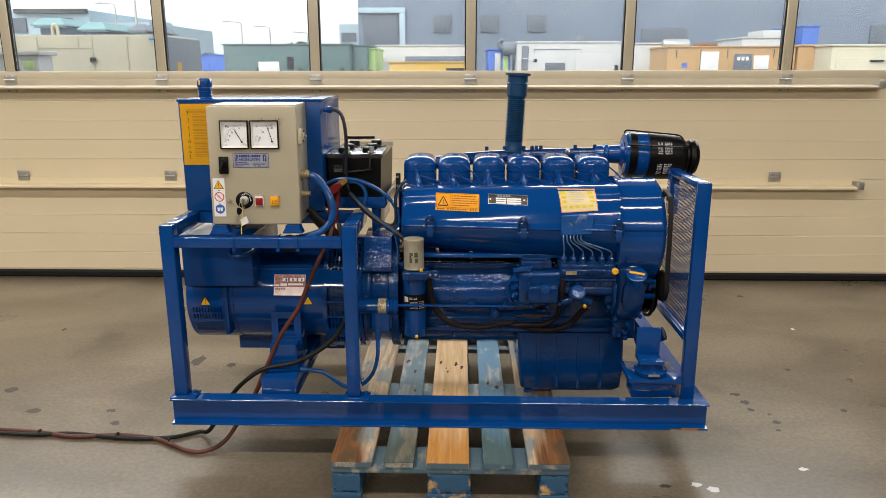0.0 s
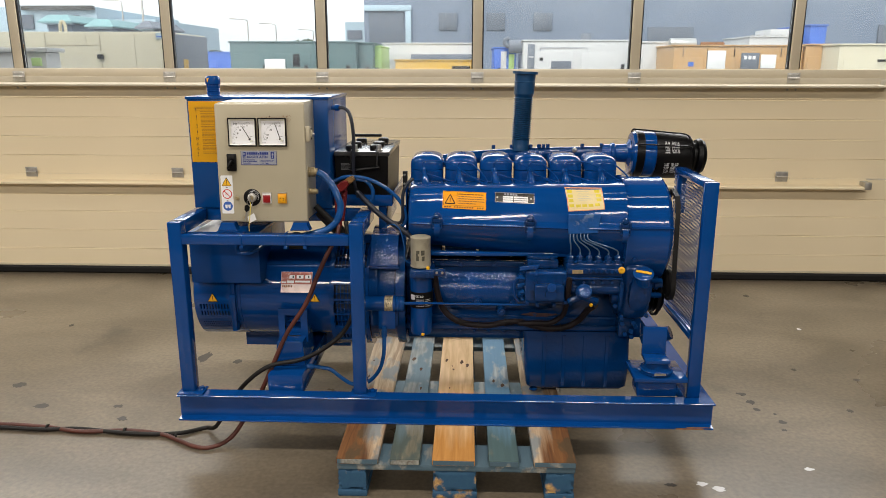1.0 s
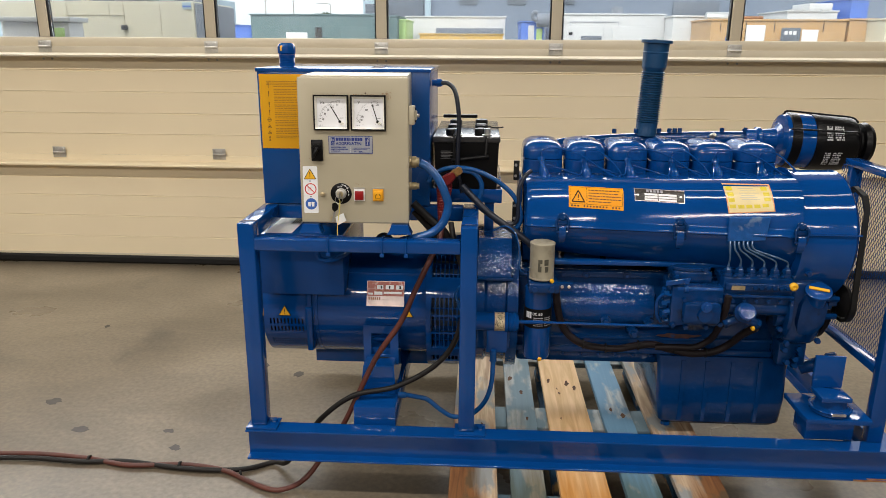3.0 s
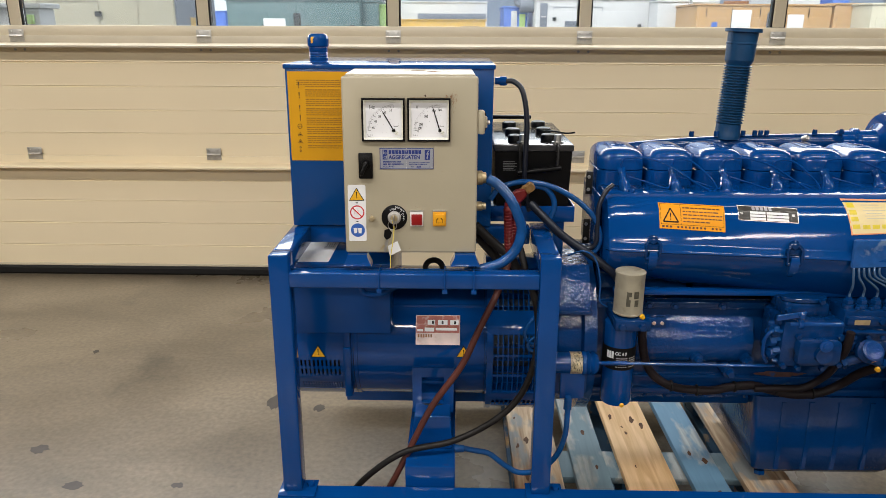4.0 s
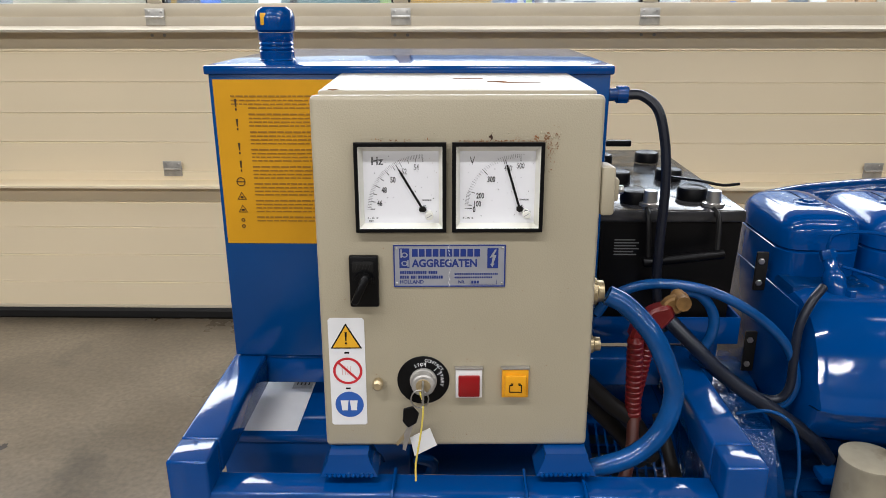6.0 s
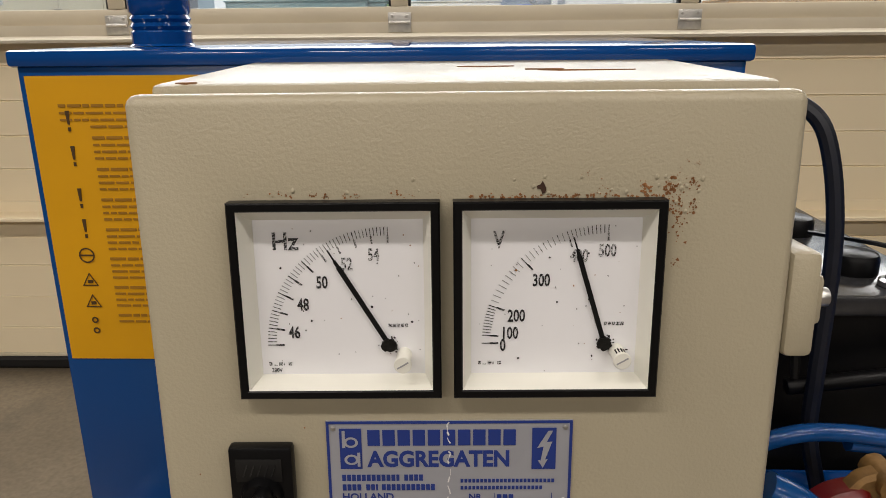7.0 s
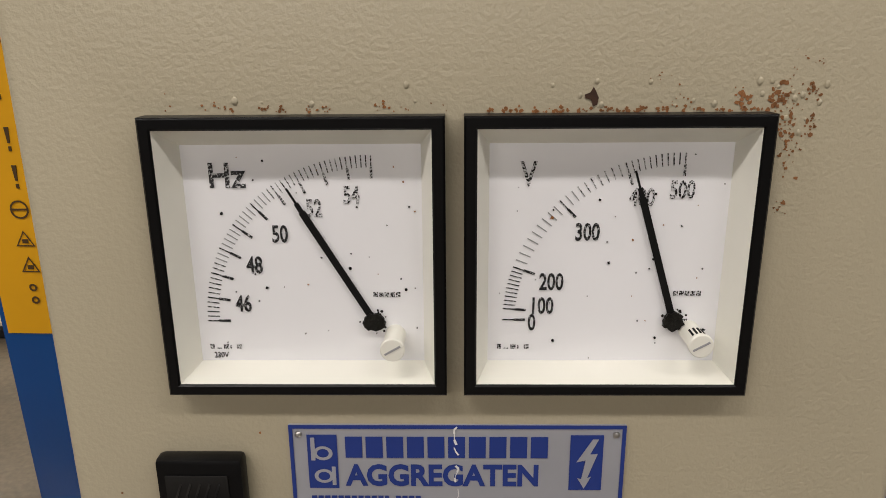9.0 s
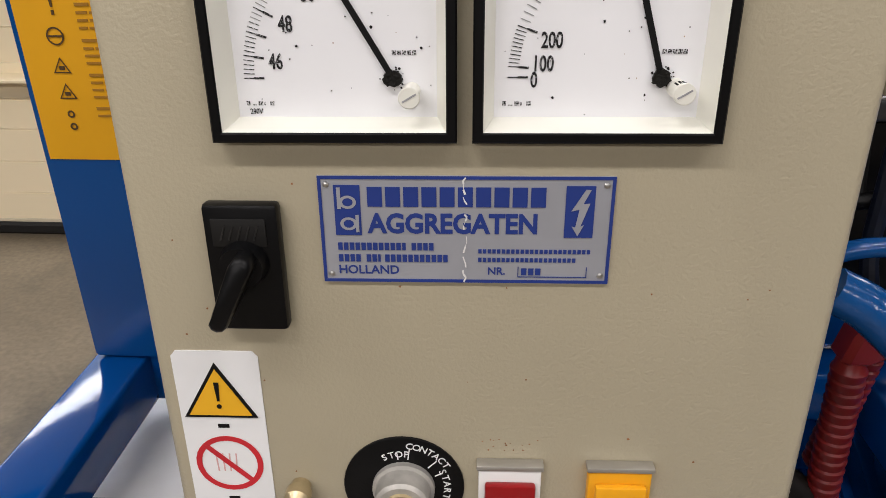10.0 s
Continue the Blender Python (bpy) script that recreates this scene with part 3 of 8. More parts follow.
part("exhaust_elbow", tube([(1.45, 25.8, 2.08), (1.32, 25.8, 2.12), (1.28, 25.8, 2.24), (1.34, 25.8, 2.33), (1.44, 25.8, 2.32)], 0.07, 12), GREY_C, w)
part("silencer", cyl((1.417, 25.8, 2.075), (1.907, 25.8, 2.075), 0.22, 0.03), GREY_C, w)
part("exhaust_stub", cyl((4.0, 25.6, 2.093), (4.0, 25.6, 2.49), 0.18, 0.02), GREY_C, w)
enclosure("pale_side_unit", 5.434, 6.557, 24.0, 2.5, 2.135, WHITE_C, "pale white unit beside the orange housings", 1)
o = enclosure("orange_generator_housing", 5.996, 9.679, 22.0, 2.6, 1.979, ORANGE_C, "long orange generator housing with posted notices", 4, [(6.958, 7.473, 1.353, 1.867, PAPER, "notice"), (7.92, 8.435, 1.353, 1.803, DARKGLASS, "control_window"), (8.484, 8.916, 1.369, 1.755, PAPER, "notice")])
part("roof_pipe", cyl((7.05, 23, 2.09), (7.75, 23, 2.09), 0.05, 0.01), RUST, o)
for px0 in (6.25, 6.95, 7.72, 9.05):
    part("door_seam", box(px0, px0 + 0.02, 21.985, 21.9985, 1.30, 1.93), BLACK, o)
part("blue_notice", box(6.42, 6.58, 21.97, 21.9985, 1.42, 1.55), BLUE_C, o)
for k in range(3):
    part("gauge", box(8.0 + 0.12 * k, 8.08 + 0.12 * k, 21.925, 21.939, 1.62, 1.72), PAPER, o)
part("roof_silencer", cyl((6.112, 23, 2.09), (6.892, 23, 2.09), 0.16, 0.03), SILVER, o)
enclosure("orange_generator_housing", 9.745, 10.674, 22.0, 2.6, 2.011, ORANGE_C, "short orange generator housing", 1)
wc = enclosure("white_cooler_unit", 9.592, 11.2, 26.0, 2.6, 2.38, WHITE_C, "tall white cooler unit behind the orange housing", 1)
part("fan_box", box(10.35, 11.1, 26.2, 27.6, 2.431, 2.66, 0.02), WHITE_C, wc)
for k in range(7):
    part("roof_bolt", box(9.65 + 0.2 * k, 9.71 + 0.2 * k, 25.95, 26.05, 2.431, 2.46), ZINC, wc)
enclosure("blue_box_unit", 11.592, 12.142, 26.0, 2.6, 2.757, BLUE_C, "bright blue box unit", 1)
enclosure("cream_generator_housing", 10.221, 13.673, 21.0, 2.6, 1.984, CREAM_C, "pale cream generator housing", 2, [(11.266, 11.646, 1.556, 1.617, INK, "marking_bar")])

bld = thing("office_building", (12.767, 60, -0.06), "large slate-blue clad office building", "building")
part("wall", box(-8.267, 58.1, 60, 85, -0.06, 14), SLATE, bld)
part("portal", box(-8.222, -4.505, 59.6, 59.99, 5.633, 6.058, 0.05), PALE_B, bld)
part("portal", box(-4.958, -4.505, 59.6, 59.99, 2.963, 5.621, 0.05), PALE_B, bld)
part("window", box(-7.859, -5.094, 59.85, 59.99, 3.224, 5.548, 0.05), DARKGLASS, bld)
for k in range(4):
    part("window_bar", box(-7.35 + 0.56 * k, -7.30 + 0.56 * k, 59.83, 59.849, 3.224, 5.548), SLATE, bld)
part("window_bar", box(-7.859, -5.094, 59.83, 59.849, 4.10, 4.16), SLATE, bld)
for a in (767, 850, 932):
    part("window", box(-37.099 + (a - 0) * 0.045333, -37.099 + (a + 32) * 0.045333, 59.85, 59.99, 4.177, 5.506, 0.04), DARKGLASS, bld)
part("window", box(14.127, 17.663, 59.85, 59.99, 2.789, 4.435, 0.04), DARKGLASS, bld)
part("window", box(31.898, 34.527, 59.85, 59.99, 2.789, 4.607, 0.04), DARKGLASS, bld)
pale = thing("pale_office_building", (-10.607, 70, -0.06), "pale blue low office building", "building")
part("wall", box(-11.453, -8.914, 70, 80, -0.06, 5.391), PALE_B, pale)
part("window", box(-11.242, -9.866, 69.85, 69.99, 3.831, 4.638), DARKGLASS, pale)
shed = thing("far_factory_building", (-39.066, 70, -0.06), "pale teal factory shed far off", "building")
part("wall", box(-49.645, -34.834, 70, 90, -0.06, 6.735), PALE_B, shed)
part("extension", box(-34.781, -30.073, 72, 90, -0.06, 5.74), PALE_B, shed)
part("roof", box(-41.711, -34.94, 69.5, 69.99, 6.437, 6.834), PLASTER, shed)
for px0, wd in ((22, 24), (70, 60)):
    part("window", box(-43.297 + px0 * 0.052897, -43.297 + (px0 + wd) * 0.052897, 69.8, 69.99, 4.739, 6.04), DARKGLASS, shed)
for k, (a, c, zt) in enumerate(((-9.103, -8.356, 2.465), (-8.103, -7.476, 2.374), (-7.03, -6.621, 2.34))):
    cool = thing("cooling_unit", ((a + c) / 2, 16, -0.06), "teal steel cooling unit behind the cream housing", "cooling unit", "cooling units in the yard")
    part("body", box(a + 0.1, c - 0.1, 16.0, 17.5, -0.06, zt - 0.17, 0.03), SLATE, cool)
    hood_mat = TEAL_C if k < 2 else GREY_C
    part("hood", loft([[(a + i, 15.8 + i, zz), (c - i, 15.8 + i, zz), (c - i, 17.6 - i, zz), (a + i, 17.6 - i, zz)] for zz, i in ((zt - 0.169, 0.0), (zt - 0.14, 0.0), (zt, 0.16))]), hood_mat, cool)
    part("hood_rim", box(a + 0.05, c - 0.05, 15.86, 15.95, zt - 0.20, zt - 0.1695), PALE_B, cool)


def street_lamp(x, y, top, side):
    e = thing("street_lamp", (x, y, -0.06), "slender grey street lamp with a curved arm", "street lamp", "street lamps")
    part("pole", lathe((x, y, -0.06), (x, y, top - 0.3), [(0, 0.09), (1, 0.05)], 10), ZINC, e)
    part("arm", tube([(x, y, top - 0.32), (x + 0.05 * side, y, top - 0.1), (x + 0.5 * side, y, top), (x + 1.3 * side, y, top + 0.02)], 0.04, 8, 4), ZINC, e)
    part("lamp_head", box(x + 1.2 * side - 0.25, x + 1.2 * side + 0.25, y - 0.1, y + 0.1, top - 0.01, top + 0.09, 0.03), ZINC, e)


street_lamp(-25.399, 55, 6.059, -1)
street_lamp(-17.651, 60, 5.036, -1)
street_lamp(-16.93, 66, 5.021, -1)
street_lamp(-17.363, 40, 5.742, 1)
street_lamp(-15.506, 75, 4.923, -1)


def far_tree(x, y, h, w):
    e = thing("bush", (x, y, -0.06), "dark green distant tree top", "tree", "distant trees")
    part("trunk", lathe((x, y, -0.06), (x, y, h * 0.7), [(0, 0.12), (1, 0.05)], 8), WOOD_GREY, e)
    b = bmesh.new()
    rnd = random.Random(int(abs(x) * 100))
    for _ in range(260):
        a, r, zz = rnd.uniform(0, 6.28), w * math.sqrt(rnd.random()), rnd.uniform(-1, 1)
        c = Vector((x + r * math.cos(a), y + r * math.sin(a), h * 0.75 + zz * h * 0.25 * (1 - 0.5 * r / w)))
        u = Vector((rnd.uniform(-1, 1), rnd.uniform(-1, 1), rnd.uniform(-1, 1))).normalized() * 0.22
        v = u.orthogonal().normalized() * 0.14
        b.faces.new([b.verts.new(c + u), b.verts.new(c + v), b.verts.new(c - u), b.verts.new(c - v)])
    part("crown", b, FOLIAGE, e)


far_tree(-9.857, 45, 3.096, 0.9)
far_tree(-20.326, 60, 2.658, 1.6)

# ---- pallet ----
def chipped(b, rng, depth):
    """Sawn block with knocked, splintered arrises."""
    mid = sum((v.co for v in b.verts), Vector()) / len(b.verts)
    ext = [max(abs(v.co[i] - mid[i]) for v in b.verts) for i in range(3)]
    bmesh.ops.subdivide_edges(b, edges=b.edges[:], cuts=7, use_grid_fill=True)
    for v in b.verts:
        d = v.co - mid
        rim = [i for i in range(3) if abs(abs(d[i]) - ext[i]) < 1e-5]
        if len(rim) > 1:
            bite = depth * rng.random() ** 2.2 + 0.001
            for i in rim[:2]:
                d[i] -= math.copysign(bite, d[i])
            v.co = mid + d
    return b


rc = random.Random(12)
TOP = 0.144
pallet = thing("pallet", (0.012, 2.82, 0), "weathered wooden pallet with blue painted blocks under the skid", "pallet")
for x0, x1, m in ((-0.388, -0.247, WOOD_WORN), (-0.208, -0.108, WOOD_GREY), (-0.067, 0.076, WOOD_RAW), (0.122, 0.222, WOOD_FADED), (0.272, 0.412, WOOD_WORN)):
    part("painted_end", box(x0 + 0.003, x1 - 0.003, 2.2186, 2.2198, TOP - 0.019, TOP - 0.003), WOOD_TEAL, pallet)
    part("top_board", box(x0, x1, 2.22, 3.42, TOP - 0.022, TOP, 0.003), m, pallet, {"worn_brown_board": "brown worn deck board", "weathered_blue_grey_board": "grey-blue weathered deck board", "faded_blue_board": "faded blue painted deck board"}.get(m.name, "pale fresh pine deck board"))
for y0 in (2.224, 2.75, 3.276):
    part("cross_board", box(-0.386, 0.410, y0, y0 + 0.14, TOP - 0.0445, TOP - 0.0225, 0.003), WOOD_TEAL if y0 < 2.5 else WOOD_GREY, pallet)
    for x0, x1 in ((-0.385, -0.288), (-0.064, 0.082), (0.312, 0.409)):
        part("block", chipped(box(x0, x1, y0 + 0.002, y0 + 0.138, 0.0225, TOP - 0.045), rc, 0.009), WOOD_BLUE, pallet, "chipped blue painted spacer block")
for x0, x1 in ((-0.386, -0.287), (-0.066, 0.084), (0.311, 0.410)):
    part("bottom_board", box(x0, x1, 2.222, 3.418, 0.0, 0.022, 0.003), WOOD_BLUE, pallet)
rk = random.Random(4)
KNOT = mat("dark_knot", (0.085, 0.036, 0.014), 0.8, vary=0.4, scale=50, bump=0.4)
for bx0, bx1, n in ((-0.06, 0.07, 10), (-0.38, -0.26, 6), (0.13, 0.21, 3), (-0.2, -0.12, 3)):
    for _ in range(n):
        kx, ky, kr = rk.uniform(bx0 + 0.012, bx1 - 0.012), rk.uniform(2.55, 3.1), rk.uniform(0.003, 0.0095)
        lean = rk.uniform(-0.5, 0.5)
        P = []
        for q in range(11):
            a, r = 2 * math.pi * q / 11, kr * rk.uniform(0.5, 1.1)
            P.append((kx + r * math.cos(a) + lean * r * math.sin(a), ky + 2.6 * r * math.sin(a)))
        part("knot", prism(P, "z", TOP + 0.0002, TOP + 0.0008), KNOT, pallet, "dark resin knot")

# ---- skid with its frames ----
skid = thing("skid_frame", (0, 2.95, TOP), "blue painted steel skid of rolled beams with upright tube frames", "machine frame")
part("long_beam", ibeam(-1.012, 0.935, 2.487, TOP + 0.001, 0.1, 0.058, 0.0062, 0.0045), BLUE, skid, "long rolled steel side beam")
part("long_beam", ibeam(-1.012, 0.935, 3.43, TOP + 0.001, 0.1, 0.058, 0.0062, 0.0045), BLUE, skid, "long rolled steel side beam")
part("cross_beam", ibeam(2.517, 3.40, 0.906, TOP + 0.001, 0.0985, 0.058, 0.0062, 0.0045, axis="y"), BLUE, skid)


def tube_bar(x0, x1, y0, y1, z0, z1):
    return box(x0, x1, y0, y1, z0, z1, 0.004, seg=3)


ZB = TOP + 0.1015
for x0 in (-1.000, -0.366):
    p = part("upright", tube_bar(x0, x0 + 0.048, 2.482, 2.530, ZB + 0.006, 0.886), BLUE, skid, "square tube upright")
    part("foot_plate", box(x0 - 0.012, x0 + 0.082, 2.464, 2.532, ZB, ZB + 0.0055, 0.001), BLUE, p)
    part("foot_bolt", hexbolt((x0 + 0.066, 2.508, ZB + 0.0056), (0, 0, 1), 0.010, 0.009), BLUE, p)
    part("side_rail", tube_bar(x0, x0 + 0.048, 2.5305, 2.80, 0.838, 0.8855), BLUE, skid)
part("front_rail", tube_bar(-0.9635, -0.3665, 2.484, 2.526, 0.806, 0.8435), BLUE, skid, "square tube front rail")
part("back_rail", tube_bar(-0.9635, -0.3665, 2.752, 2.796, 0.838, 0.884), BLUE, skid)
for sx in (-0.742, -0.588, -0.520):
    strap = tube([(sx, 2.481, 0.804), (sx, 2.4815, 0.844), (sx, 2.50, 0.8475), (sx, 2.53, 0.8465)], 0.0022, 6, 3)
    box(sx - 0.006, sx + 0.006, 2.479, 2.487, 0.796, 0.806, 0.001, bm=strap)
    part("strap", strap, BLUE, skid)
# cross channel with pedestal for the alternator foot
ped = part("cross_channel", box(-0.690, -0.560, 2.518, 3.39, ZB - 0.02, ZB + 0.060, 0.004), BLUE, skid)
rows = [(-0.682, 0.306), (-0.568, 0.306), (-0.574, 0.405), (-0.670, 0.405)]
part("pedestal", prism(rows, "y", 2.60, 2.78, 0.003), BLUE, ped)

# right-hand engine stool
part("stool", box(0.668, 0.808, 2.515, 2.60, ZB, 0.318, 0.003), BLUE, skid, "box-section engine stool")
part("stool_plate", box(0.646, 0.834, 2.472, 2.64, 0.3185, 0.336, 0.003), BLUE, skid)

part("rust_patch", box(0.80, 0.90, 2.4565, 2.4578, TOP + 0.0015, TOP + 0.0068), RUST, skid, "rusty patch on the beam")
part("rust_patch", box(0.84, 0.925, 2.4592, 2.4835, TOP + 0.0074, TOP + 0.0079), RUST, skid, "rusty patch on the beam")
# belt guard
gp = part("guard_post", box(0.846, 0.892, 2.508, 2.540, ZB, 1.034, 0.003), BLUE, skid, "flat guard post")
part("guard_top", box(0.848, 0.890, 2.5405, 2.90, 1.012, 1.034, 0.003), BLUE, skid)
part("guard_lug", box(0.852, 0.886, 2.855, 2.885, 0.86, 1.0115, 0.003), BLUE, skid)
part("guard_bottom", box(0.850, 0.888, 2.5405, 3.05, 0.452, 0.476, 0.003), BLUE, skid)
mesh = bmesh.new()
ny, nz = 30, 40
for k in range(-nz, ny + 1):
    y0, z0, y1, z1 = 2.545, 0.48, 2.95, 1.008
    # slanted strands clipped to the frame
    for slope in (1, -1):
        a = y0 + (y1 - y0) * k / ny
        pa, pb = Vector((0.866, a, z0)), Vector((0.866, a + (z1 - z0) * 0.60, z1))
        if slope < 0:
            pa, pb = Vector((0.866, a, z1)), Vector((0.866, a + (z1 - z0) * 0.60, z0))
        t0 = max(0.0, (y0 - pa.y) / (pb.y - pa.y))
        t1 = min(1.0, (y1 - pa.y) / (pb.y - pa.y))
        if t1 - t0 > 0.01:
            tube([pa.lerp(pb, t0), pa.lerp(pb, t1)], 0.0010, 4, 1, bm=mesh)
part("wire_mesh", mesh, BLUE_DARK, skid, "diagonal expanded-metal mesh")

# ---- fuel tank ----
tank = thing("fuel_tank", (-0.733, 2.95, 0.887), "blue welded steel fuel tank on the upright frame", "fuel tank")
part("shell", box(-0.996, -0.472, 2.745, 3.15, 0.887, 1.300, 0.004), TANK_BLUE, tank)
part("lid_edge", box(-1.000, -0.468, 2.741, 3.154, 1.292, 1.304, 0.003), BLUE, tank)
neck = part("filler_neck", lathe((-0.928, 2.85, 1.3045), (-0.928, 2.85, 1.342), [(0, 0.027), (0.05, 0.0245), (0.3, 0.0245), (0.34, 0.023), (0.42, 0.025), (0.5, 0.023), (0.58, 0.025), (0.66, 0.023), (0.74, 0.025), (1, 0.025)]), BLUE, tank)
part("filler_cap", lathe((-0.928, 2.85, 1.3425), (-0.928, 2.85, 1.376), [(0, 0.025), (0.1, 0.028), (0.6, 0.028), (0.85, 0.025), (1, 0.018)]), BLUE, neck, "blue filler cap with a yellow paint mark")
part("paint_mark", box(-0.942, -0.934, 2.8235, 2.826, 1.352, 1.368, 0.001), YELLOW, neck)
sticker = part("warning_sticker", box(-0.990, -0.745, 2.7440, 2.7446, 1.062, 1.286), mat("amber_notice", (0.66, 0.325, 0.008), 0.45, spec=0.3, vary=0.06, scale=12), tank, "yellow safety notice with rows of small print")
rows_bm = bmesh.new()
ICON_INK = mat("brown_black_ink", (0.06, 0.030, 0.007), 0.5)
rt = random.Random(7)
z = 1.272
for k in range(36):
    z -= 0.0050 if k % 4 else 0.0085
    if z < 1.09:
        break
    x, xe = (-0.946 if k > 2 else -0.968), -0.862 + rt.uniform(-0.02, 0.025) * (k % 4 == 3) + 0.02
    while x < xe:
        w = rt.uniform(0.004, 0.013)
        box(x, min(x + w, xe), 2.7434, 2.7439, z, z + (0.0017 if k % 4 else 0.0022), bm=rows_bm)
        x += w + 0.0016
part("small_print", rows_bm, mat("brown_small_print", (0.30, 0.14, 0.008), 0.5), sticker)["kind"] = "stuff"
for k, zz in enumerate((1.246, 1.220, 1.188, 1.164)):
    ic = prism([(-0.9635, zz + 0.015), (-0.9605, zz + 0.015), (-0.9613, zz + 0.005), (-0.9627, zz + 0.005)], "y", 2.7433, 2.7439)
    part("exclamation_mark", box(-0.9629, -0.9611, 2.7433, 2.7439, zz, zz + 0.003, bm=ic), ICON_INK, sticker)


def ring(x, z, r, w, y0, y1, bm, seg=20):
    b = bmesh.new()
    for k in range(seg):
        a, c = 2 * math.pi * k / seg, 2 * math.pi * (k + 1) / seg
        q = [(r, a), (r, c), (r - w, c), (r - w, a)]
        f = [b.verts.new((x + rr * math.cos(t), y0, z + rr * math.sin(t))) for rr, t in q]
        b.faces.new(f)
    return add(bm, b)


def tri_outline(x, z, s, w, y0, bm):
    """Outline of an upright warning triangle of side s."""
    h = s * 0.866
    P = [Vector((x - s / 2, y0, z)), Vector((x + s / 2, y0, z)), Vector((x, y0, z + h))]
    c = (P[0] + P[1] + P[2]) / 3
    Q = [c + (p - c) * (1 - w) for p in P]
    b = bmesh.new()
    for i in range(3):
        j = (i + 1) % 3
        b.faces.new([b.verts.new(v) for v in (P[i], P[j], Q[j], Q[i])])
    return add(bm, b)


part("warning_icon", box(-0.9690, -0.9590, 2.7433, 2.7439, 1.1494, 1.1506, bm=ring(-0.9640, 1.150, 0.0062, 0.0012, 2.7433, 2.7439, bmesh.new())), ICON_INK, sticker)
for zz in (1.125, 1.107):
    part("warning_icon", tri_outline(-0.9645, zz, 0.0128, 0.24, 2.7433, bmesh.new()), ICON_INK, sticker)
for zz in (1.125, 1.107):
    part("icon_glyph", box(-0.9664, -0.9626, 2.7433, 2.7439, zz + 0.0022, zz + 0.0048), ICON_INK, sticker)
for zz in (1.096, 1.087):
    part("warning_icon", ring(-0.9655, zz, 0.0028, 0.0014, 2.7433, 2.7439, bmesh.new(), 10), ICON_INK, sticker)
# return line elbow and hose from the tank top corner
part("banjo_fitting", add(lathe((-0.468, 2.79, 1.262), (-0.440, 2.79, 1.262), [(0, 0.009), (0.5, 0.009), (0.5, 0.012), (1, 0.012)], 12), hexbolt((-0.446, 2.79, 1.252), (0, 0, 1), 0.010, 0.02)), BLUE, tank)
hose = thing("fuel_hose", (-0.42, 2.78, 0.9), "dark fuel return hose hanging beside the battery", "hose")
part("hose_body", tube([(-0.440, 2.79, 1.262), (-0.418, 2.785, 1.260), (-0.396, 2.775, 1.235), (-0.384, 2.765, 1.16), (-0.386, 2.757, 1.05), (-0.384, 2.757, 0.99), (-0.37, 2.75, 0.93)], 0.0068, 10), mat("dark_blue_hose", (0.006, 0.008, 0.016), 0.4, vary=0.3, scale=20), hose)

# ---- battery on its tray ----
tray = thing("battery_tray", (-0.36, 3.0, 0.89), "blue steel battery tray on brackets", "tray")
part("tray_floor", box(-0.472, -0.246, 2.79, 3.27, 0.892, 0.897, 0.001), BLUE, tray)
part("front_lip", box(-0.472, -0.246, 2.786, 2.7895, 0.892, 0.935, 0.001), BLUE, tray)
part("side_lip", box(-0.249, -0.2455, 2.79, 3.27, 0.8975, 0.935, 0.001), BLUE, tray)
part("bracket", box(-0.30, -0.27, 2.80, 3.2, 0.80, 0.8915, 0.002), BLUE, tray)
battery = thing("battery", (-0.36, 3.02, 0.8975), "black starter battery with six vent caps, on the tray", "battery")
case = bmesh.new()
loft([[(-0.455 + i, 2.80 + i, 0.898), (-0.265 - i, 2.80 + i, 0.898), (-0.265 - i, 3.25 - i, 0.898), (-0.455 + i, 3.25 - i, 0.898)] if k == 0 else
      [(-0.462 + i, 2.796 + i, 1.080), (-0.259 - i, 2.796 + i, 1.080), (-0.259 - i, 3.255 - i, 1.080), (-0.462 + i, 3.255 - i, 1.080)] for k, i in ((0, 0.0), (1, 0.0))], bm=case)
part("case", case, BLACK, battery)
part("lid", box(-0.466, -0.255, 2.792, 3.259, 1.0805, 1.099, 0.004), mat("dusty_black_lid", (0.035, 0.035, 0.037), 0.16, vary=0.5, scale=25, rough_vary=0.08), battery, "black ribbed lid with dusty top")
for cx in (-0.405, -0.315):
    for cy in (2.84, 2.97, 3.12):
        part("vent_cap", lathe((cx, cy + (0.02 if cx > -0.35 else 0), 1.0995), (cx, cy + (0.02 if cx > -0.35 else 0), 1.119), [(0, 0.022), (0.7, 0.022), (0.9, 0.020), (1, 0.015)], 20), BLACK, battery)
for px in (-0.388, -0.296):
    t = part("terminal", lathe((px, 2.818, 1.0995), (px, 2.818, 1.122), [(0, 0.016), (0.2, 0.016), (0.25, 0.011), (1, 0.0095)], 16), SILVER, battery)
for hp in ([(-0.396, 2.800, 1.099), (-0.398, 2.780, 1.088), (-0.396, 2.770, 1.035)], [(-0.301, 2.800, 1.099), (-0.298, 2.782, 1.088), (-0.300, 2.770, 1.045)]):
    part("handle_strap", tube(hp, 0.004, 8), RUBBER, battery)
part("handle_grip", cyl((-0.404, 2.768, 1.028), (-0.290, 2.768, 1.042), 0.007, 0.002, 14), BLACK, battery)
part("rear_bar", box(-0.455, -0.33, 3.20, 3.215, 1.116, 1.128, 0.003), BLACK, battery)
GREY_PRINT = mat("grey_print", (0.16, 0.16, 0.16), 0.5)
lab = bmesh.new()
for k in range(6):
    box(-0.440, -0.440 + (0.030, 0.036, 0.032, 0.036, 0.028, 0.033)[k], 2.7965, 2.7974, 1.052 - k * 0.0045, 1.0537 - k * 0.0045, bm=lab)
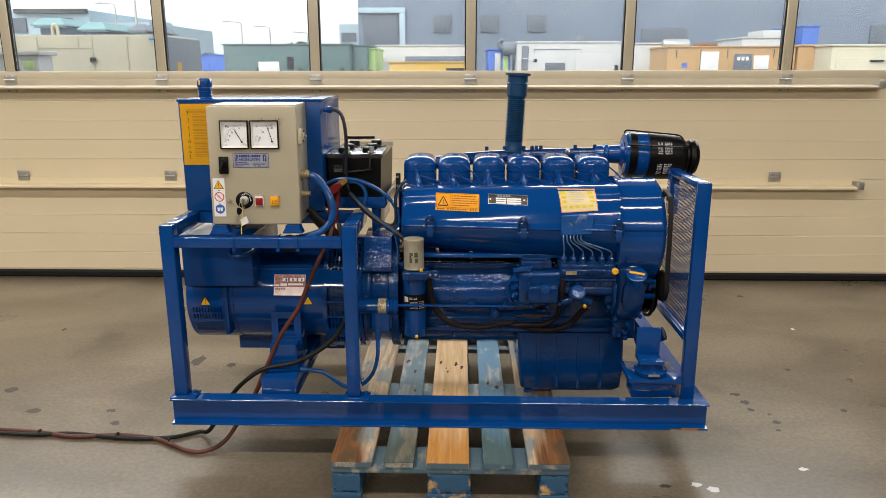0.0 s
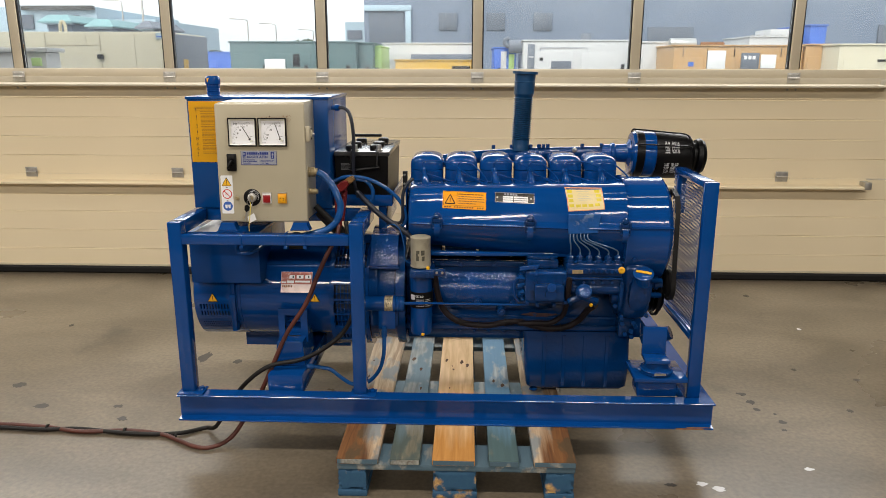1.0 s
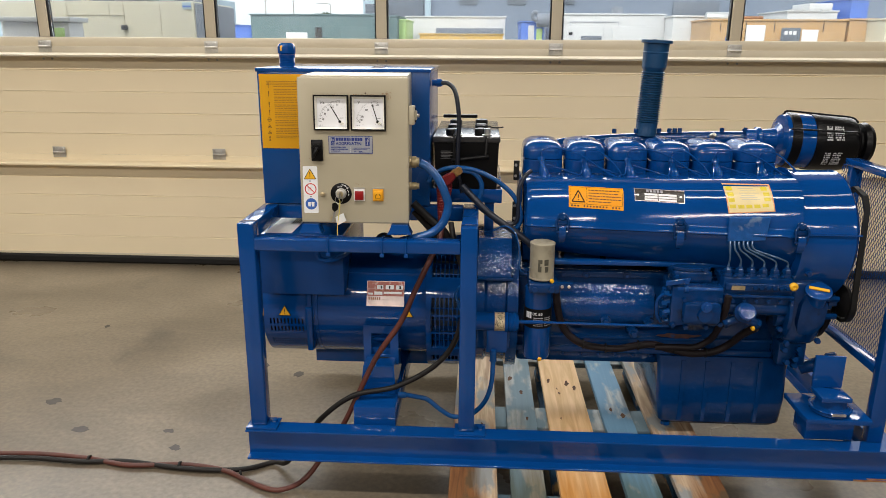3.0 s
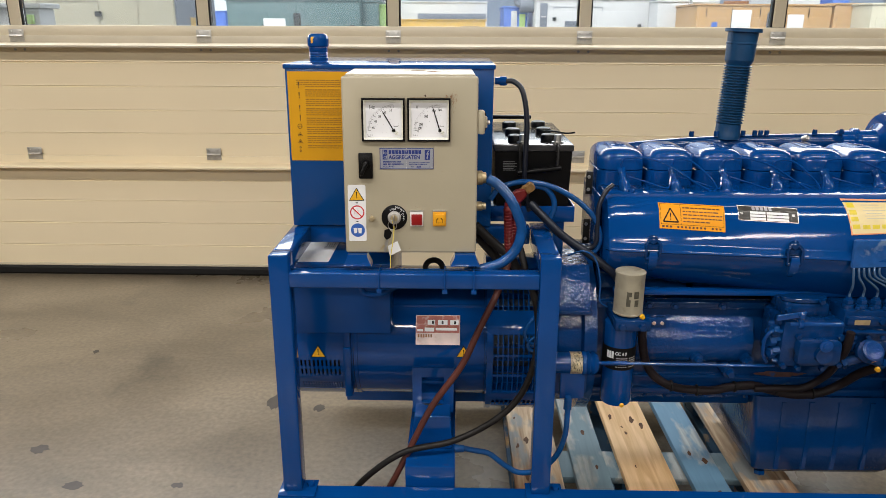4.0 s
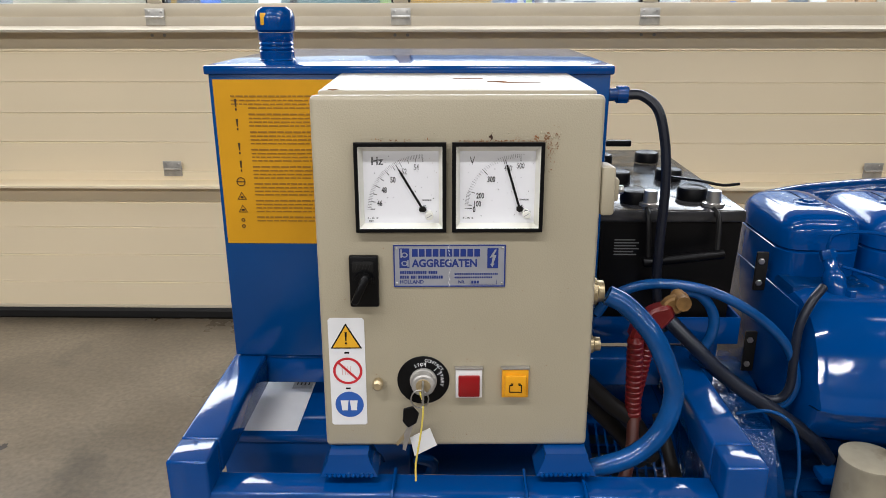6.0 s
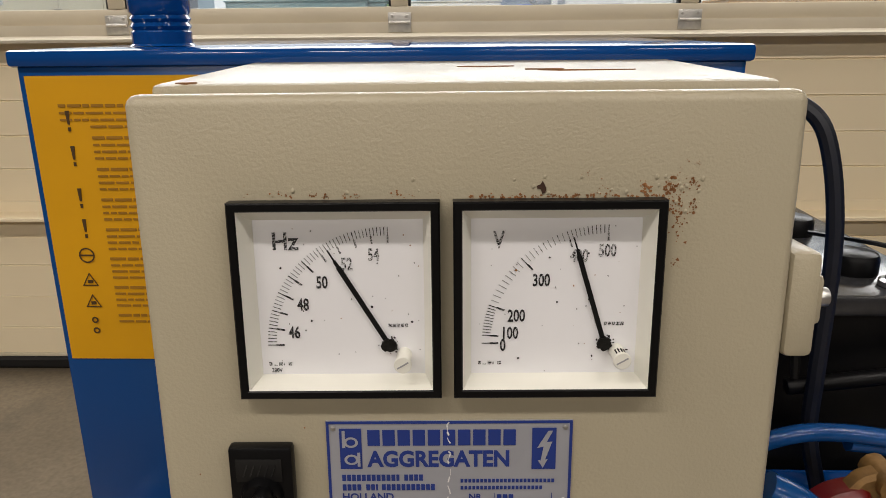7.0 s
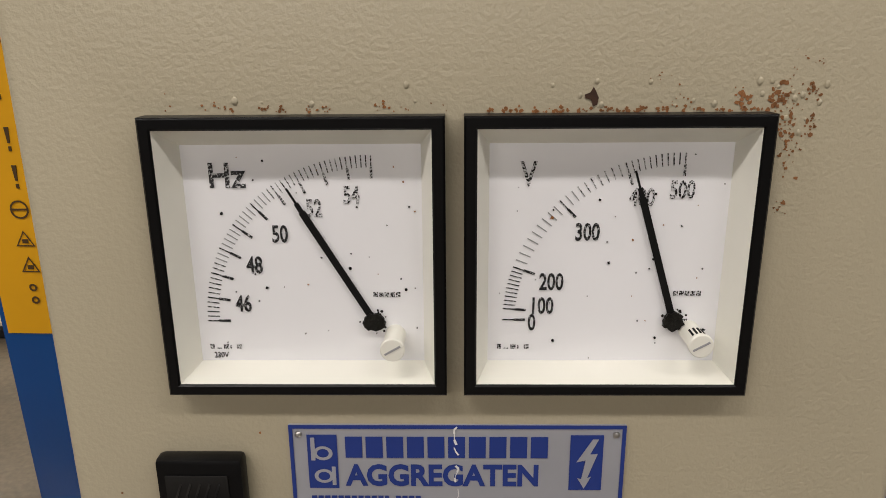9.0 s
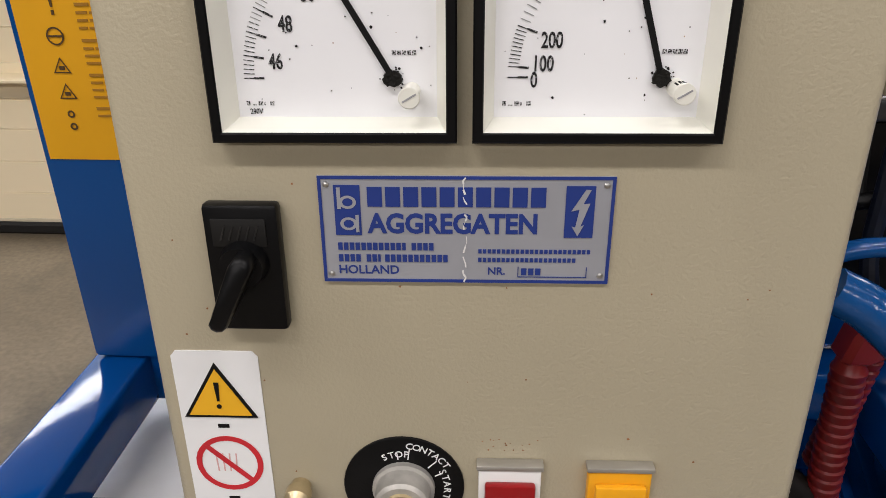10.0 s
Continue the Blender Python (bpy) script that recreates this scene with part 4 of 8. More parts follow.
part("label_print", lab, GREY_PRINT, battery)["kind"] = "stuff"
part("wire", tube([(-0.33, 2.92, 1.119), (-0.30, 2.87, 1.124), (-0.27, 2.86, 1.120), (-0.245, 2.86, 1.122)], 0.0022, 6), BLACK, battery)

# ---- alternator ----
AY, AZ = 2.885, 0.535
alt = thing("alternator", (-0.65, AY, 0.35), "blue cylindrical alternator with slotted ends, coupled to the engine", "alternator")


def slot_cage(x0, x1, r, a0, a1, nslots, rows, material, name, parent, gap=0.45):
    """Curved band of bars with open slots between them; angles in degrees from the front, up positive."""
    b = bmesh.new()
    zs = np.linspace(a0, a1, rows + 1)
    xs = np.linspace(x0, x1, nslots + 1)
    th = 0.004
    def patch(xa, xb, aa, ab):
        n = max(1, int(abs(ab - aa) / 6))
        for k in range(n):
            p, q = radians(aa + (ab - aa) * k / n), radians(aa + (ab - aa) * (k + 1) / n)
            vs = []
            for rr in (r, r - th):
                for xx, an in ((xa, p), (xb, p), (xb, q), (xa, q)):
                    vs.append(b.verts.new((xx, AY - rr * math.cos(an), AZ + rr * math.sin(an))))
            for f in ((0, 1, 2, 3), (7, 6, 5, 4), (0, 4, 5, 1), (1, 5, 6, 2), (2, 6, 7, 3), (3, 7, 4, 0)):
                b.faces.new([vs[i] for i in f])
    wx = (x1 - x0) / nslots
    for k in range(nslots + 1):
        c = xs[k]
        patch(max(x0, c - wx * (1 - gap) / 2), min(x1, c + wx * (1 - gap) / 2), a0, a1)
    dz = (a1 - a0) / rows * (0.13 if nslots > 9 else 0.055)
    for k in range(rows + 1):
        patch(x0, x1, max(a0, zs[k] - dz), min(a1, zs[k] + dz))
    return part(name, b, material, parent)


def open_band(x0, x1, r, a0, a1, material, name, parent, th=0.006):
    """A shell that runs round the axis from angle a0 to a1, leaving the rest open."""
    n = 48
    secs = []
    for k in range(n + 1):
        a = radians(a0 + (a1 - a0) * k / n)
        secs.append([(xx, AY - rr * math.cos(a), AZ + rr * math.sin(a)) for xx, rr in ((x0, r), (x1, r), (x1, r - th), (x0, r - th))])
    return part(name, loft(secs), material, parent)


part("stator", lathe((-0.842, AY, AZ), (-0.472, AY, AZ), [(0, 0.175), (0.003, 0.190), (0.03, 0.190), (0.032, 0.187), (0.97, 0.187), (0.972, 0.190), (0.997, 0.190), (1, 0.175)], 64), BLUE, alt)
part("end_cover", lathe((-1.030, AY, AZ), (-1.010, AY, AZ), [(0, 0.135), (0.3, 0.160), (0.7, 0.180), (1.0, 0.187)], 64), BLUE, alt)
open_band(-1.010, -0.842, 0.190, 0, 318, BLUE, "rear_shell", alt)
open_band(-1.010, -0.992, 0.190, -41.9, -0.1, BLUE, "rear_shell", alt)
open_band(-0.876, -0.842, 0.190, -41.9, -0.1, BLUE, "rear_shell", alt)
slot_cage(-0.992, -0.876, 0.1895, -22, -4, 10, 2, BLUE, "slotted_vent", alt)
open_band(-0.992, -0.876, 0.190, -3.9, 0, BLUE, "rear_shell", alt)
slot_cage(-0.992, -0.876, 0.1895, -42, -30, 16, 3, BLUE, "slotted_vent", alt)
open_band(-0.992, -0.876, 0.190, -29.9, -22.1, BLUE, "rear_shell", alt)
part("winding", lathe((-1.000, AY, AZ), (-0.85, AY, AZ), [(0, 0.08), (0.1, 0.155), (0.9, 0.155), (1, 0.08)], 40), RUBBER, alt)
lug = box(-0.868, -0.846, AY - 0.203, AY - 0.170, 0.50, 0.56, 0.003)
for sx, sz in ((-0.857, 0.628), (-0.857, 0.425)):
    box(sx - 0.011, sx + 0.011, AY - 0.188, AY - 0.13, sz - 0.016, sz + 0.016, 0.003, bm=lug)
box(-0.866, -0.848, AY - 0.196, AY - 0.183, 0.41, 0.62, 0.002, bm=lug)
part("clamp_ring", lug, BLUE, alt)
part("terminal_box", box(-0.997, -0.733, 2.655, 3.05, 0.615, 0.800, 0.005), BLUE_DARK, alt, "flat-sided sheet-steel terminal box")
part("terminal_lid", box(-0.999, -0.731, 2.651, 3.054, 0.8005, 0.812, 0.003), BLUE, alt)
note = part("paper_label", box(-0.976, -0.892, 2.662, 2.88, 0.8125, 0.8131), PAPER, alt, "white paper label on the lid")
part("label_field", box(-0.925, -0.895, 2.78, 2.878, 0.8132, 0.8135), mat("grey_printed_field", (0.42, 0.42, 0.42), 0.5, vary=0.3, scale=80), note)
for k in range(4):
    part("label_line", box(-0.920 + 0.006 * k, -0.918 + 0.006 * k, 2.79, 2.86, 0.8136, 0.8138), INK, note)
# fan ring at the drive end
open_band(-0.470, -0.330, 0.226, 70, 312, BLUE, "fan_ring", alt)
slot_cage(-0.462, -0.338, 0.225, -26, 20, 9, 3, BLUE, "slotted_vent", alt, 0.76)
slot_cage(-0.462, -0.338, 0.225, 34, 70, 9, 1, BLUE, "slotted_vent", alt, 0.74)
slot_cage(-0.462, -0.338, 0.225, -48, -36, 10, 1, BLUE, "slotted_vent", alt, 0.62)
open_band(-0.470, -0.330, 0.228, 20.1, 33.9, BLUE, "fan_ring", alt)
open_band(-0.470, -0.330, 0.228, -35.9, -26.1, BLUE, "fan_ring", alt)
open_band(-0.478, -0.4625, 0.229, 0, 360, BLUE, "ring_edge", alt, 0.045)
open_band(-0.3375, -0.328, 0.229, 0, 360, BLUE, "ring_edge", alt, 0.1)
part("fan_core", lathe((-0.470, AY, AZ), (-0.33, AY, AZ), [(0, 0.08), (0.05, 0.185), (0.95, 0.185), (1, 0.08)], 40), mat("dull_steel_core", (0.03, 0.04, 0.055), 0.35, 0.4, vary=0.4, scale=30), alt)
for k in range(36):
    a = radians(10 * k)
    part("fan_fin", loft([[(x, AY - r * math.cos(a + d), AZ + r * math.sin(a + d)) for r, d in ((0.186, -0.008), (0.212, -0.008), (0.212, 0.008), (0.186, 0.008))] for x in (-0.458, -0.345)]), BLUE_DARK, alt) if -60 < 10 * k - (360 if k > 18 else 0) < 80 else None
rp = Matrix.Translation((-0.61, AY - 0.1795, AZ + 0.072)) @ pose(0, 0, 0, 90 - 22, 0, 0)
plate_bm = box(-0.060, 0.060, -0.040, 0.040, 0, 0.0012)
plate_bm.transform(rp)
name_plate = part("rating_plate", plate_bm, mat("worn_silver_plate", (0.62, 0.50, 0.46), 0.35, 0.2, vary=0.2, scale=25, spots=(0.50, 0.26, 0.22), spot_amount=0.03, spot_scale=30), alt, "worn red and silver rating plate")


def on_plate(name, x0, x1, y0, y1, d, material):
    q = box(x0, x1, y0, y1, d, d + 0.0003)
    q.transform(rp)
    return part(name, q, material, name_plate)


on_plate("red_field", -0.0585, 0.0585, -0.008, 0.0385, 0.00125, mat("faded_red_print", (0.36, 0.085, 0.06), 0.4, vary=0.3, scale=60, spots=(0.52, 0.34, 0.30), spot_amount=0.05, spot_scale=60))
for x0, x1, y0, y1 in ((-0.028, -0.008, 0.014, 0.027), (0.000, 0.026, 0.014, 0.027), (0.033, 0.056, 0.014, 0.027), (-0.036, -0.010, -0.004, 0.006), (-0.006, 0.052, -0.001, 0.006), (-0.056, -0.040, -0.004, 0.002)):
    on_plate("plate_field", x0, x1, y0, y1, 0.00165, PAPER)
for x0 in (-0.016, 0.010, 0.044):
    on_plate("print_bar", x0, x0 + 0.005, 0.016, 0.025, 0.002, INK)
for k in range(6):
    on_plate("print_bar", -0.054 + 0.0068 * k, -0.050 + 0.0068 * k, -0.020, -0.011, 0.00125, RUST)
for k in range(9):
    on_plate("print_bar", -0.034 + 0.0098 * k, -0.028 + 0.0098 * k, 0.0085, 0.0105, 0.002, RUST)


def warning_triangle(x, z, s, y, parent, tilt=0.0):
    """Yellow triangle with black border and exclamation mark, facing the front."""
    m = Matrix.Translation((x, y, z)) @ pose(0, 0, 0, tilt, 0, 0)
    h = s * 0.866
    bk = prism([(-s / 2, 0), (s / 2, 0), (0, h)], "y", -0.0006, 0.0)
    bk.transform(m)
    o = part("warning_sign", bk, INK, parent, "yellow warning triangle with an exclamation mark")
    k = 0.10
    c = h / 3
    yl = prism([(-s / 2 * (1 - 2 * k * 0.72), c - c * (1 - 1.45 * k)), (s / 2 * (1 - 2 * k * 0.72), c - c * (1 - 1.45 * k)), (0, h - h * k * 1.05)], "y", -0.0010, -0.00061)
    yl.transform(m)
    part("yellow_field", yl, YELLOW, o)
    ex = prism([(-s * 0.035, h * 0.66), (s * 0.035, h * 0.66), (s * 0.016, h * 0.32), (-s * 0.016, h * 0.32)], "y", -0.0014, -0.00101)
    add(ex, lathe((0, -0.00101, h * 0.22), (0, -0.0014, h * 0.22), [(0, s * 0.034), (1, s * 0.034)], 12))
    ex.transform(m)
    part("exclamation_mark", ex, INK, o)
    return o


warning_triangle(-0.937, 0.528, 0.042, AY - 0.1915, alt)
warning_triangle(-0.540, 0.532, 0.040, AY - 0.1895, alt)
# foot and rubber mount
foot = bmesh.new()
for x0, x1, z0, z1 in ((-0.678, -0.653, 0.380, 0.513), (-0.592, -0.566, 0.380, 0.513), (-0.653, -0.592, 0.486, 0.513), (-0.653, -0.592, 0.380, 0.410)):
    box(x0, x1, 2.665, 2.677, z0, z1, bm=foot)
bmesh.ops.remove_doubles(foot, verts=foot.verts, dist=0.0001)
part("foot_plate", foot, BLUE, alt)
part("foot_bar", box(-0.66, -0.585, 2.70, 2.73, 0.446, 0.456, 0.002), BLUE, alt)
part("weld_line", box(-0.735, -0.475, 2.744, 2.752, 0.655, 0.665, 0.003), BLUE, alt)
part("foot_web", box(-0.672, -0.570, 2.6825, 2.90, 0.395, 0.43, 0.003), BLUE, alt)
part("rubber_mount", lathe((-0.622, 2.70, 0.406), (-0.622, 2.70, 0.3955 - 0.0004), [(0, 0.045), (0.5, 0.05), (1, 0.045)], 24), RUBBER, alt)
part("mount_cup", lathe((-0.622, 2.655, 0.372), (-0.622, 2.655, 0.392), [(0, 0.036), (0.3, 0.046), (0.8, 0.046), (1, 0.040)], 28), BLUE, alt)
for k in range(4):
    part("mount_marking", box(-0.640 + 0.011 * k, -0.633 + 0.011 * k, 2.6080, 2.6092, 0.3785, 0.3880), PAPER, alt)
part("hanging_loop", tube([(-0.77, 2.62, 0.80), (-0.80, 2.615, 0.775), (-0.795, 2.612, 0.748), (-0.76, 2.61, 0.745), (-0.715, 2.615, 0.765), (-0.70, 2.62, 0.79), (-0.725, 2.622, 0.80)], 0.008, 10), BLUE_DARK, alt, "painted cable loop hanging under the rail")
part("lower_tray", box(-0.912, -0.456, 2.985, 3.10, 0.236, 0.40, 0.003), BLUE, alt)
eye = tube([(-0.624 + 0.024 * math.cos(radians(a)), 2.80, 0.752 + 0.024 * math.sin(radians(a))) for a in range(-60, 241, 20)], 0.008, 10, 2)
box(-0.655, -0.593, 2.792, 2.808, 0.716, 0.736, 0.003, bm=eye)
part("lifting_eye", eye, RUBBER, alt, "dark forged lifting eye")

# ---- engine ----
eng = thing("diesel_engine", (0.25, 2.92, 0.2), "blue six-cylinder air-cooled diesel engine on rubber mounts", "diesel engine")
EZ = 0.56
bell = lathe((-0.329, AY, EZ), (-0.19, AY, EZ), [(0, 0.20), (0.02, 0.232), (0.25, 0.232), (0.3, 0.222), (0.72, 0.228), (0.76, 0.246), (1, 0.246)], 56)
bell_housing = bell
cover_secs = [[(-0.316, y, z), (-0.214, y, z), (-0.214, y + 0.10, z), (-0.316, y + 0.10, z)] for y, z in ((2.648, 0.690), (2.650, 0.700), (2.690, 0.785), (2.700, 0.800))]
LUMPY = mat("lumpy_blue_enamel", (0.001, 0.040, 0.168), 0.06, vary=0.2, scale=14, bump=1.0, bump_scale=85, rough_vary=0.025)
part("inspection_cover", loft(cover_secs), LUMPY, eng, "glossy lumpy painted sloping cover")
part("flywheel_housing", bell_housing, LUMPY, eng)
part("cover_lip", box(-0.322, -0.208, 2.640, 2.70, 0.680, 0.6895, 0.003), BLUE_CAST, eng)
bolts = bmesh.new()
for k in range(12):
    a = radians(-60 + k * 15)
    hexbolt((-0.206, AY - 0.236 * math.cos(a), EZ + 0.236 * math.sin(a)), (-1, 0, 0), 0.009, 0.012, bm=bolts)
part("housing_bolts", bolts, BLUE_CAST, eng)
part("sealing_plate", box(-0.318, -0.212, 2.63, 2.686, 0.46, 0.545, 0.006), BLUE_CAST, eng)
sol = lathe((-0.345, 2.632, 0.550), (-0.188, 2.632, 0.550), [(0, 0.0246), (0.03, 0.0290), (0.72, 0.0290), (0.74, 0.0326), (0.79, 0.0326), (0.80, 0.0282), (0.84, 0.0326), (0.88, 0.0282), (0.92, 0.0326), (0.97, 0.0282), (1, 0.0229)], 28)
part("stop_solenoid", sol, BLUE, eng)
part("solenoid_label", lathe((-0.262, 2.632, 0.550), (-0.231, 2.632, 0.550), [(0, 0.0292), (0.001, 0.0298), (0.999, 0.0298), (1, 0.0292)], 28), mat("tan_label", (0.46, 0.38, 0.24), 0.4, vary=0.5, scale=90, spots=(0.02, 0.015, 0.01), spot_amount=0.09, spot_scale=220), eng, "small tan printed label")
part("solenoid_bracket", box(-0.286, -0.222, 2.612, 2.640, 0.455, 0.548, 0.003), BLUE, eng)
part("rod_end", cyl((-0.195, 2.628, 0.552), (-0.115, 2.612, 0.560), 0.006, 0.001, 12), BLUE, eng)
part("control_rod", tube([(-0.19, 2.632, 0.552), (-0.16, 2.612, 0.560), (0.19, 2.607, 0.560), (0.262, 2.61, 0.560)], 0.0038, 8), BLUE, eng)

crank = box(-0.19, 0.665, 2.715, 3.10, 0.425, 0.692, 0.008)
part("crankcase", crank, BLUE_CAST, eng)
part("sump_flange", box(-0.19, 0.668, 2.700, 3.12, 0.425, 0.445, 0.003), BLUE_CAST, eng)
part("crankcase_rib", box(-0.19, 0.668, 2.703, 3.12, 0.470, 0.482, 0.003), BLUE_CAST, eng)
part("top_flange", box(-0.19, 0.60, 2.700, 2.73, 0.678, 0.698, 0.004), BLUE_CAST, eng)
bulge = []
for xx, k in ((-0.10, 0.25), (-0.085, 0.85), (-0.06, 1.0), (0.20, 1.0), (0.235, 0.9), (0.25, 0.3)):
    bulge.append([(xx, 2.735 - d * k, z) for d, z in ((0, 0.668), (0.012, 0.662), (0.020, 0.657), (0.044, 0.612), (0.052, 0.598), (0.054, 0.575), (0.050, 0.545), (0.030, 0.522), (0.0, 0.515))])
part("side_cover", loft(bulge), LUMPY, eng, "glossy thickly painted crankcase cover", sharp=40)
for bx, bz in ((0.019, 0.688), (0.145, 0.688), (0.265, 0.688), (-0.049, 0.690)):
    part("cover_bolt", add(hexbolt((bx, 2.700, bz), (0, -1, 0), 0.012, 0.006), hexbolt((bx, 2.694, bz), (0, -1, 0), 0.007, 0.006)), BLUE_CAST, eng)
for bx, bz in ((0.086, 0.545), (0.221, 0.541), (0.175, 0.507)):
    part("boss", add(lathe((bx, 2.715, bz), (bx, 2.672, bz), [(0, 0.020), (0.6, 0.018), (1, 0.016)], 16), hexbolt((bx, 2.672, bz), (0, -1, 0), 0.011, 0.016)), BLUE_CAST, eng)
sump_bolts = bmesh.new()
for k in range(15):
    hexbolt((-0.15 + k * 0.056, 2.706, 0.4235), (0, 0, -1), 0.007, 0.008, bm=sump_bolts)
part("flange_bolts", sump_bolts, BLUE_CAST, eng)
ro = random.Random(17)
STAINED = mat("rust_stained_paint", (0.05, 0.02, 0.018), 0.6, vary=0.5, scale=60, spots=(0.002, 0.03, 0.11), spot_amount=0.05, spot_scale=45)
part("oil_stain", prism([(0.325 + 0.07 * math.cos(2 * math.pi * k / 22) * ro.uniform(0.7, 1.1), 0.4905 + 0.008 * math.sin(2 * math.pi * k / 22) * ro.uniform(0.5, 1.2)) for k in range(22)], "y", 2.7012, 2.7027), STAINED, eng, "rusty oil stain below the pump")
# shallow pan and deep sump
part("shallow_pan", box(-0.185, 0.27, 2.74, 3.06, 0.375, 0.424, 0.008), BLUE_CAST, eng)
secs = []
for zz, xa, xb, ya, yb in ((0.424, 0.262, 0.672, 2.695, 3.10), (0.395, 0.265, 0.672, 2.690, 3.10), (0.28, 0.270, 0.674, 2.685, 3.10), (0.202, 0.280, 0.668, 2.688, 3.09), (0.186, 0.292, 0.650, 2.70, 3.07), (0.181, 0.31, 0.63, 2.72, 3.05)):
    r = 0.018
    ringp = []
    for cx, cy, a0 in ((xb - r, ya + r, -90), (xb - r, yb - r, 0), (xa + r, yb - r, 90), (xa + r, ya + r, 180)):
        for k in range(4):
            a = radians(a0 + 30 * k)
            ringp.append((cx + r * math.cos(a), cy + r * math.sin(a), zz))
    secs.append(ringp)
sump = loft(secs)
part("oil_sump", sump, BLUE_CAST, eng, "deep ribbed oil sump", sharp=45)
for rx in (0.345, 0.42, 0.50, 0.585):
    part("sump_rib", loft([[(rx - 0.012, 2.70, zz), (rx - 0.006, yy - 0.0045, zz), (rx + 0.006, yy - 0.0045, zz), (rx + 0.012, 2.70, zz)] for zz, yy in ((0.41, 2.694), (0.29, 2.686), (0.203, 2.689))]), BLUE_CAST, eng)
part("drain_plug", hexbolt((0.31, 2.705, 0.186), (0, -0.3, -1), 0.016, 0.012), BLUE_CAST, eng)

# cylinder jackets, heads and rocker covers
for k in range(6):
    cx = -0.116 + 0.1338 * k
    cyl_o = part("cylinder", box(cx - 0.060, cx + 0.060, 2.79, 3.06, 0.70, 0.985, 0.01), BLUE_CAST, eng)
    secs = []
    for zz, g in ((0.960, 0.0), (1.022, 0.0), (1.0245, 0.0035), (1.027, 0.0), (1.052, 0.001), (1.063, 0.0045), (1.071, 0.0105), (1.0765, 0.019), (1.080, 0.030), (1.082, 0.042), (1.0825, 0.050)):
        hx, hy, r = 0.0625 - g, 0.098 - g, max(0.034 - g * 0.4, 0.008)
        ringp = []
        for sx, sy, a0 in ((1, -1, -90), (1, 1, 0), (-1, 1, 90), (-1, -1, 180)):
            for q in range(5):
                a = radians(a0 + 22.5 * q)
                ringp.append((cx + sx * (hx - r) + r * math.cos(a), 2.928 + sy * (hy - r) + r * math.sin(a), zz))
        secs.append(ringp)
    cover = part("rocker_cover", loft(secs), BLUE, eng, "domed rocker cover", sharp=50)
    part("cover_nut", add(lathe((cx, 2.905, 1.0815), (cx, 2.905, 1.0845), [(0, 0.023), (0.7, 0.021), (1, 0.018), (1, 0.015), (0.2, 0.014)], 24), hexbolt((cx, 2.905, 1.0815), (0, 0, 1), 0.009, 0.005)), BLUE_DARK, cover)
    # injector with its clamp, pipe and leak-off line
    inj = lathe((cx + 0.004, 2.772, 0.962), (cx - 0.010, 2.806, 1.036), [(0, 0.011), (0.15, 0.015), (0.5, 0.016), (0.6, 0.013), (0.65, 0.010), (1, 0.009)], 14)
    hexbolt((cx - 0.008, 2.800, 1.024), (-0.2, 0.45, 0.9), 0.0115, 0.014, bm=inj)
    box(cx - 0.012, cx + 0.020, 2.752, 2.786, 0.966, 0.980, 0.005, bm=inj)
    hexbolt((cx + 0.012, 2.764, 0.980), (0, 0, 1), 0.008, 0.010, bm=inj)
    part("injector", inj, BLUE, eng)
    if k % 2 == 0:
        run = [(cx - 0.010, 2.806, 1.036), (cx - 0.008, 2.802, 1.058), (cx + 0.010, 2.796, 1.066), (cx + 0.055, 2.786, 1.066), (cx + 0.115, 2.778, 1.046), (cx + 0.175, 2.768, 1.008), (cx + 0.218, 2.760, 0.985)]
    else:
        run = [(cx - 0.010, 2.806, 1.036), (cx - 0.008, 2.802, 1.056), (cx + 0.008, 2.796, 1.063), (cx + 0.035, 2.788, 1.058), (cx + 0.075, 2.774, 1.026), (cx + 0.098, 2.764, 0.996), (cx + 0.092, 2.760, 0.984)]
    part("fuel_pipe", tube(run, 0.0029, 8), BLUE, eng)
    if k < 5:
        part("leak_off_line", tube([(cx + 0.004, 2.785, 1.018), (cx + 0.05, 2.775, 1.006), (cx + 0.095, 2.772, 0.992), (cx + 0.112, 2.776, 0.992), (cx + 0.118, 2.79, 1.016)], 0.0022, 6), BLUE, eng)

# cooling air cowl over the cylinders


def cowl_ring(x, yf, zt, zb):
    P = [(2.90, zt - 0.004), (yf + 0.125, zt), (yf + 0.09, zt - 0.002), (yf + 0.062, zt - 0.012), (yf + 0.038, zt - 0.032), (yf + 0.02, zt - 0.06), (yf + 0.008, zt - 0.092), (yf, 0.874),
         (yf - 0.001, 0.869), (yf - 0.010, 0.857), (yf - 0.011, 0.851), (yf - 0.001, 0.846), (yf, 0.833), (yf + 0.020, 0.797), (yf + 0.052, zb + 0.022), (yf + 0.085, zb), (2.90, zb)]
    return [(x, y, z) for y, z in P]


